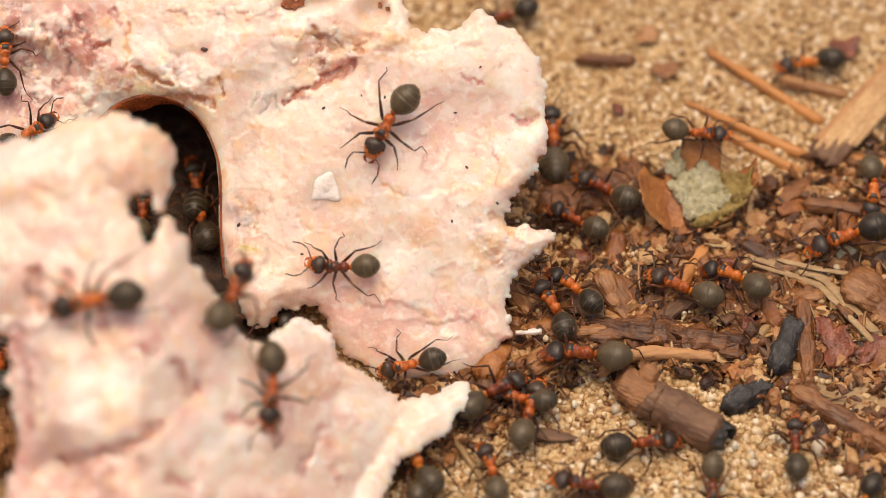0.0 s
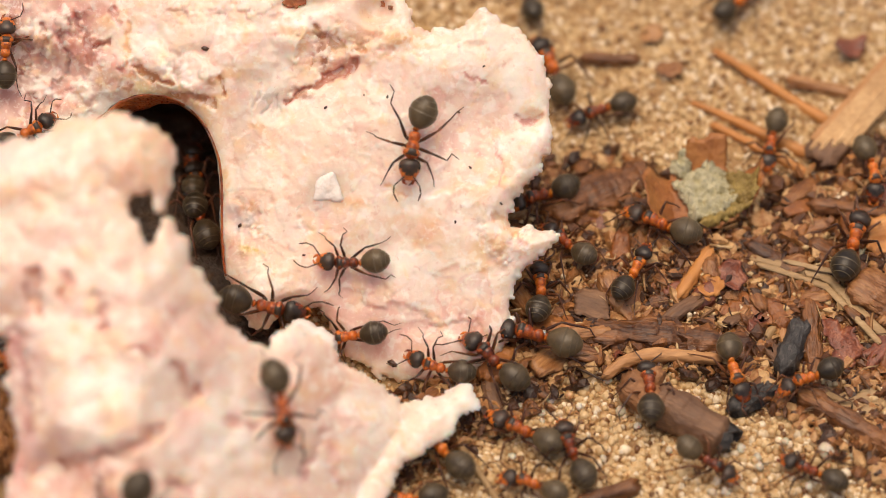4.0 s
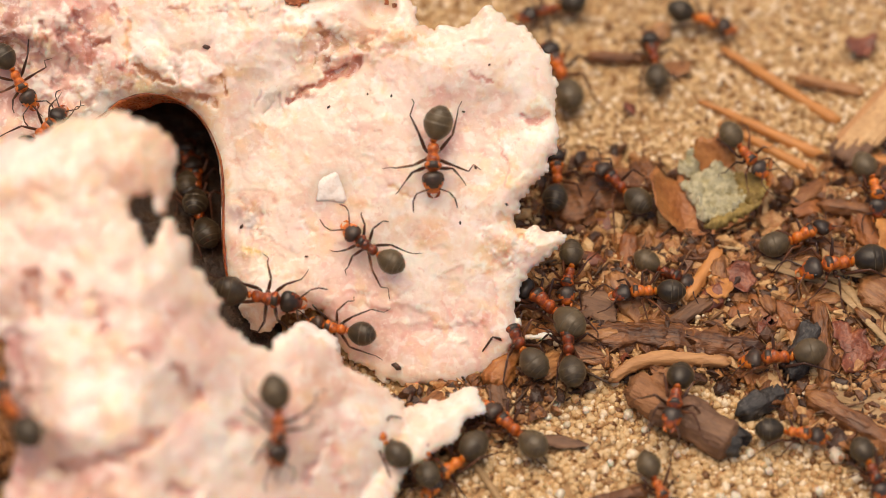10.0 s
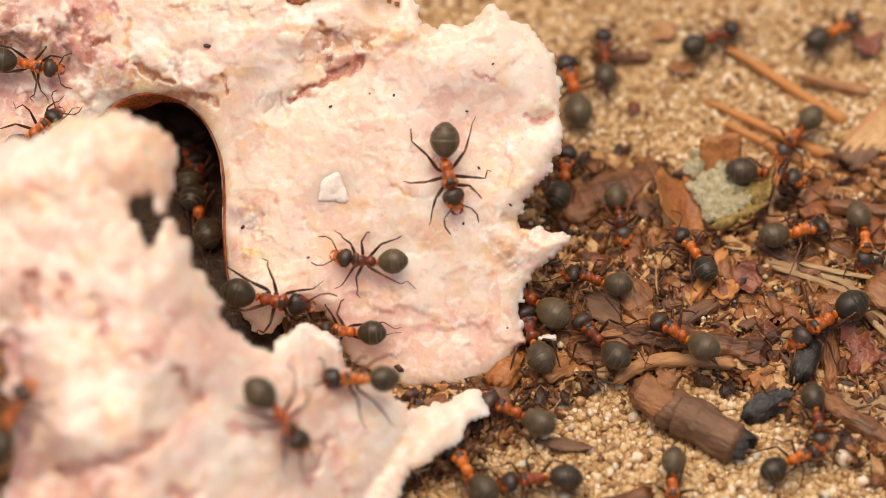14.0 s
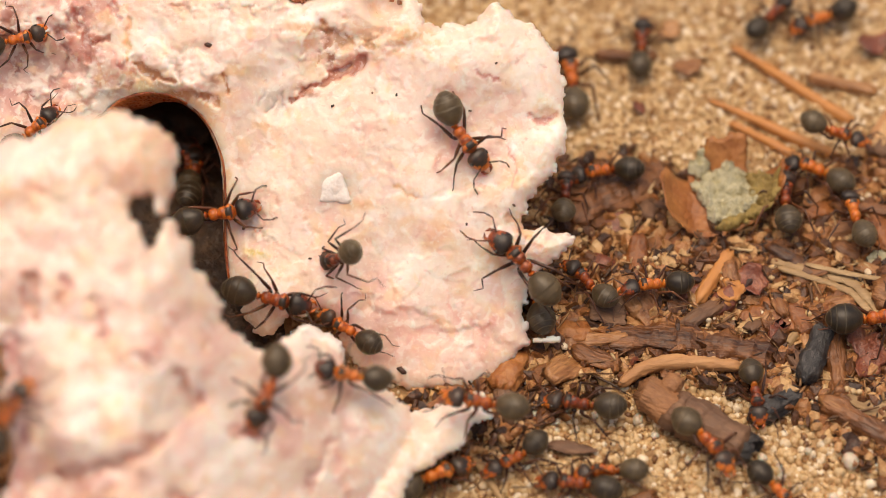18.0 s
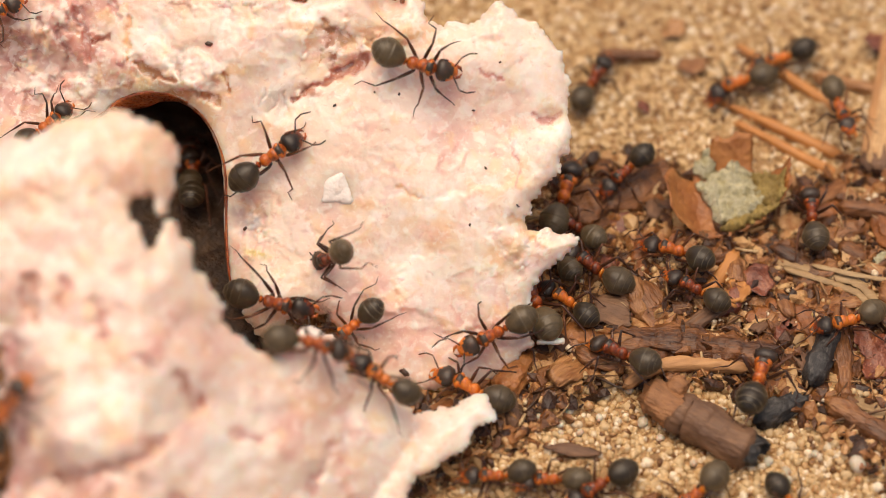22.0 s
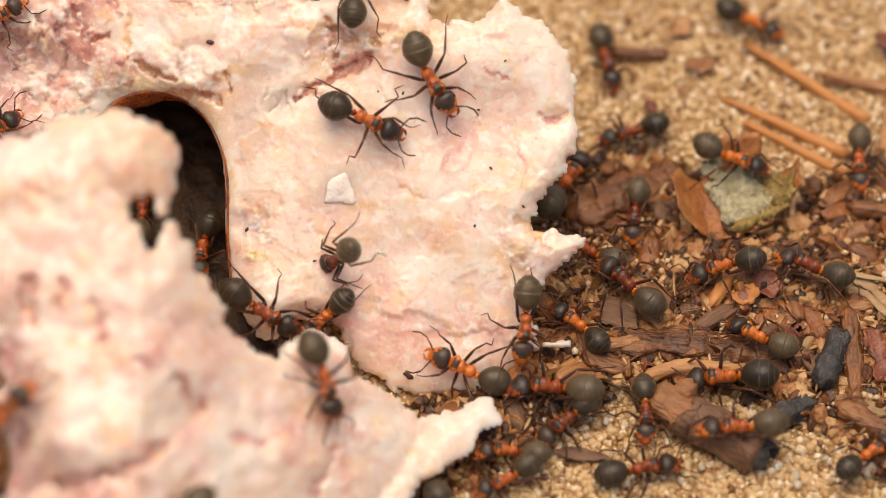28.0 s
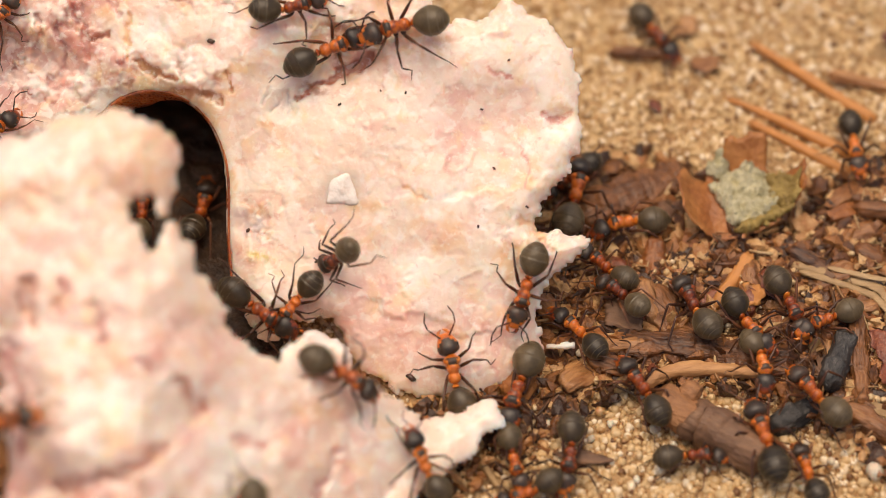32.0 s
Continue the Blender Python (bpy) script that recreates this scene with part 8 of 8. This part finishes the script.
    crawl(ant(0.86, "soil"), [
        (0, at(11.8, 17.1, 1.1, 2, -12, 51)), (1, at(11.4, 16.6, 1.0, 5, -10, 52)), (2, at(11.3, 14.4, 1.3, 1, -7, 51)), (3, at(10.7, 14.4, 1.1, -1, -2, 35)),
        (6, at(10.4, 14.8, 1.1, 1, -5, 52)), (7, at(10.5, 15.9, 1.1, 3, -5, 26)), (8, at(10.6, 14.7, 1.1, 2, -6, 33)), (9, at(10.3, 15.1, 1.2, 7, -6, 37)),
        (9.5, at(10.2, 12.9, 1.1, 1, -7, 102)), (10, at(10.2, 10.7, 1.0, -2, -2, 166)), (11, at(10.2, 10.6, 1.0, -3, -1, 172)), (12, at(10.4, 10.6, 1.1, -9, 5, 170)),
        (12.5, at(11.0, 10.7, 1.3, -3, -2, 117)), (13, at(11.6, 10.8, 1.5, 6, -1, 63)), (14, at(11.7, 10.2, 1.7, 3, 0, 66)), (17, at(11.1, 10.1, 1.5, 2, 0, 49)),
        (18, at(11.0, 10.5, 1.3, 1, -3, 34)), (19, at(11.4, 11.0, 1.3, 3, 0, 32)), (19.5, at(11.7, 12.7, 1.2, -1, -2, 87)), (20, at(12.0, 14.4, 1.1, -4, -1, 141)),
        (20.5, at(9.6, 14.0, 1.1, 2, -1, 87)), (21, at(7.1, 13.6, 1.1, 5, 4, 32)), (22, at(8.2, 14.0, 1.0, 2, -1, 19)), (28, at(10.2, 14.0, 1.2, 2, -3, 55)),
        (29, at(10.7, 13.6, 1.2, 2, -2, 34)), (30, at(10.8, 13.4, 1.2, 1, -1, 31)), (31, at(10.5, 13.8, 1.1, -3, -7, 52)), (32, at(10.9, 12.7, 1.2, 6, 1, 44)),
    ])
    crawl(ant(1.10, "soil"), [
        (0, at(35.7, 14.6, 1.0, -2, -6, 111)), (1, at(35.7, 14.6, 1.0, -2, -6, 111)), (2, at(33.8, 1.9, 1.3, -8, 8, 95)), (2.5, at(34.5, 8.6, 1.1, -1, 5, 51)),
        (3, at(35.3, 15.3, 1.0, 6, 8, 8)), (6, at(36.3, 13.4, 0.8, 4, 9, -42)), (6.33, at(36.1, 13.4, 0.8, -6, 7, -94)), (6.67, at(35.9, 13.4, 0.8, -11, -1, -145)),
        (7, at(35.7, 13.4, 0.8, -7, -10, 163)), (8, at(35.8, 14.0, 0.9, -5, -6, 158)), (9, at(35.9, 10.4, 1.8, -2, -4, -169)), (9.5, at(34.6, 11.1, 1.5, 3, -5, 147)),
        (10, at(33.3, 11.7, 1.2, 7, -3, 104)), (10.5, at(33.7, 9.1, 1.2, 5, -3, 56)), (11, at(34.1, 6.5, 1.3, 4, -5, 9)), (12, at(27.8, 9.9, 1.2, 5, 7, 18)),
        (12.5, at(29.6, 7.5, 1.3, 7, 2, 79)), (13, at(31.4, 5.1, 1.5, 4, -2, 140)), (14, at(31.3, 5.5, 1.4, -1, -2, 125)), (15.33, at(32.8, 5.8, 1.4, -3, 3, 175)),
        (16.67, at(34.3, 6.2, 1.5, -2, 8, -135)), (18, at(35.9, 6.5, 1.5, 3, 10, -84)), (19, at(34.8, 4.4, 1.4, 0, 6, -133)), (20, at(33.6, 2.2, 1.2, 0, 1, 180)),
        (20.33, at(32.1, 1.4, 1.3, -2, -3, -133)), (20.67, at(30.7, 0.6, 1.3, -6, -5, -86)), (21, at(29.2, -0.2, 1.3, -10, -2, -39)), (24, at(20.6, 3.3, 1.2, 2, -7, 0)),
        (26, at(20.9, 2.5, 0.8, -1, -8, 46)), (28, at(21.2, 1.7, 0.3, -4, -7, 92)), (28.5, at(21.0, -2.1, 1.2, 2, -7, 135)), (29, at(20.7, -5.9, 2.0, 6, -11, 178)),
        (29.5, at(20.6, -3.8, 2.0, 7, -10, 126)), (30, at(20.5, -1.6, 2.1, 7, -8, 73)), (31, at(20.9, -6.1, 0.8, 2, 6, 38)), (32, at(23.9, -3.9, 1.2, 7, -8, 16)),
    ])
    crawl(ant(0.86, "soil"), [
        (0, at(23.4, 24.5, 3.7, 0, 8, -95)), (1, at(23.4, 24.5, 3.7, 0, 8, -95)), (2, at(20.0, 24.8, 0.7, 2, 6, -92)), (2.5, at(25.3, 26.5, 0.5, -6, 3, -156)),
        (3, at(30.5, 28.1, 0.4, -7, -5, 140)), (4.5, at(28.5, 22.8, 1.1, -6, 1, -178)), (6, at(26.4, 17.6, 1.9, -1, 5, -135)), (6.33, at(25.1, 21.5, 1.4, 2, 6, -88)),
        (6.67, at(23.7, 25.5, 0.8, 5, 4, -42)), (7, at(22.3, 29.5, 0.3, 5, 1, 5)), (7.67, at(25.7, 27.3, 0.5, 3, 4, -40)), (8.33, at(29.1, 25.0, 0.7, -1, 4, -85)),
        (9, at(32.5, 22.8, 0.9, -4, 1, -129)), (10, at(26.2, 22.6, 2.8, -3, 5, -145)), (11, at(29.9, 26.0, 0.6, -2, -2, 177)), (12, at(29.3, 26.2, 0.6, 0, 2, 130)),
        (12.5, at(30.5, 26.0, 0.5, -1, -1, -178)), (13, at(31.7, 25.7, 0.4, -4, -2, -125)), (13.5, at(30.8, 25.9, 0.6, -5, -5, -172)),
        (14, at(29.9, 26.2, 0.7, -4, -9, 142)), (15.5, at(31.2, 26.0, 0.7, -2, -6, 175)), (17, at(32.5, 25.8, 0.6, 2, -4, -151)), (18, at(33.3, 25.2, 2.3, 1, 0, -114)),
        (18.5, at(34.3, 25.7, 2.6, 0, -2, -73)), (19, at(35.2, 26.3, 2.9, -3, -3, -32)), (20, at(33.7, 26.2, 1.8, -5, -7, -84)), (21, at(32.1, 26.1, 0.7, -4, -11, -136)),
        (22, at(33.0, 27.5, 2.3, 6, -1, -166)), (23, at(31.7, 24.7, 0.8, 6, -4, -166)), (25, at(32.0, 31.1, 0.6, -10, -4, 175)), (28, at(33.6, 23.0, 1.1, -3, 2, 177)),
        (29, at(32.3, 16.0, 0.9, -2, 4, -120)), (29.5, at(31.8, 9.9, 1.1, -3, 2, 180)), (30, at(31.2, 3.8, 1.4, -1, 1, 119)), (31, at(30.3, 3.6, 1.4, 0, 0, 120)),
        (32, at(28.9, 7.0, 1.0, 7, -5, 116)),
    ])
    crawl(ant(0.98, "soil"), [
        (0, at(11.9, -11.2, 1.2, 7, -9, 81)), (1, at(11.9, -11.2, 1.2, 7, -9, 81)), (3.33, at(10.9, -8.0, 1.0, 10, -4, 33)), (5.67, at(9.9, -4.9, 0.8, 8, 1, -15)),
        (8, at(8.9, -1.7, 0.6, 3, 4, -63)), (9.5, at(9.7, 2.1, 1.0, 8, 1, -18)), (11, at(10.5, 6.0, 1.3, 9, -5, 27)), (12, at(10.5, 5.2, 1.2, -9, -5, 31)),
        (13, at(11.7, 4.2, 1.5, 10, 8, 35)), (14, at(12.0, 4.6, 1.4, 3, -7, 37)), (17, at(7.7, 1.0, 1.1, 4, -5, 35)), (18, at(10.0, -1.8, 0.7, 0, -2, 79)),
        (19, at(14.0, 0.8, 0.8, 2, -2, 14)), (21, at(15.8, -0.4, 1.8, -6, 8, 4)), (22, at(13.1, 2.9, 1.4, -8, 4, 55)), (23, at(13.2, -0.2, 0.4, 1, -7, 96)),
        (24, at(11.5, 1.6, 1.1, -3, -4, 104)), (25, at(9.6, -4.2, 0.5, -1, 0, 123)), (28, at(8.0, -3.0, 0.5, 0, -1, 132)), (29, at(8.1, -6.7, 0.5, -3, -1, 173)),
        (30, at(8.1, -6.2, 0.6, -5, -1, 172)), (32, at(8.1, -6.2, 0.6, -5, -1, 172)),
    ])
    crawl(ant(0.88, "soil"), [
        (0, at(33.5, 35.1, 0.3, -2, -6, 92)), (2, at(33.5, 35.1, 0.3, -2, -6, 92)), (2.5, at(31.8, 39.5, 0.3, 3, -5, 37)), (3, at(30.0, 44.0, 0.3, 5, 1, -17)),
        (5, at(25.4, 39.3, 0.3, 3, 2, -59)), (7, at(20.8, 34.7, 0.3, 0, 2, -101)), (7.67, at(21.5, 34.5, 0.2, -1, 1, -149)), (8.33, at(22.2, 34.4, 0.1, -2, 0, 164)),
        (9, at(22.9, 34.3, -0.0, -1, -2, 116)), (9.33, at(23.1, 36.1, -0.1, -3, -1, 160)), (9.67, at(23.2, 38.0, -0.1, -2, 1, -155)),
        (10, at(23.3, 39.9, -0.1, -1, 3, -111)), (12, at(34.5, 39.3, 0.2, -2, 4, -120)), (13, at(35.8, 36.5, 0.5, -2, 4, -131)), (13.5, at(35.3, 37.6, 0.3, -1, 4, -94)),
        (14, at(34.7, 38.6, 0.1, 1, 2, -57)), (15, at(34.9, 34.5, 1.0, 1, 3, -116)), (16, at(35.0, 30.4, 1.9, 1, 4, -175)), (17, at(35.2, 26.2, 2.9, 0, 4, 126)),
        (18, at(32.3, 39.6, 0.2, -1, -4, 108)), (19, at(32.8, 37.1, 0.0, -4, -3, 133)), (20, at(28.6, 34.2, 0.2, -1, -3, 100)), (21, at(22.6, 37.6, -0.1, -1, -4, 107)),
        (22, at(27.9, 34.8, 0.3, 1, -3, 111)), (22.33, at(26.4, 37.4, 0.2, 3, -3, 59)), (22.67, at(25.0, 39.9, 0.1, 5, -1, 7)), (23, at(23.5, 42.4, -0.0, 5, 2, -45)),
        (25, at(23.0, 38.5, -0.1, 3, 1, -19)), (26.5, at(24.2, 38.8, 0.0, 2, 3, -69)), (28, at(25.4, 39.0, 0.1, -1, 3, -118)), (32, at(32.8, 24.5, 0.9, 5, 2, -176)),
    ])
    crawl(ant(0.86, "soil"), [
        (0, at(23.2, -11.7, 0.4, -2, -1, -180)), (2, at(23.2, -11.7, 0.4, -2, -1, -180)), (4, at(22.7, -8.7, 1.0, -5, 5, -122)), (6, at(22.3, -5.7, 1.6, -1, 10, -64)),
        (8, at(21.8, -2.7, 2.2, 5, 9, -5)), (8.5, at(21.3, -0.3, 1.6, 2, 0, -47)), (9, at(20.8, 2.1, 1.0, 6, -9, -90)), (12, at(16.6, 27.0, 0.0, -1, 4, -135)),
        (13, at(24.4, 23.4, 3.0, -5, 5, -136)), (14, at(14.5, 16.7, 1.1, 8, 2, -172)), (15, at(12.2, 17.9, 1.0, 6, 1, -116)), (16, at(9.8, 19.1, 0.9, 3, 2, -60)),
        (17, at(7.5, 20.2, 0.8, 3, 4, -5)), (18, at(9.3, 19.7, 1.4, 0, 4, -5)), (19, at(9.0, 20.2, 1.1, -1, 4, -27)), (20, at(10.3, 23.4, 0.7, 12, -3, -1)),
        (22, at(9.6, 16.5, 1.0, 0, -2, 52)), (23, at(6.4, 20.4, 0.9, 0, 0, 51)), (25, at(9.5, 17.5, 1.3, 12, -3, 81)), (27, at(12.7, 17.4, 1.1, 4, -3, 136)),
        (29, at(15.9, 17.4, 1.0, 0, 4, -168)), (30, at(17.2, 13.3, 1.3, -1, 6, 175)), (31, at(17.7, 14.4, 1.4, 0, -4, 117)), (31.5, at(15.1, 12.0, 1.4, -1, -3, 81)),
        (32, at(12.4, 9.6, 1.5, -2, -3, 45)),
    ])


motions()
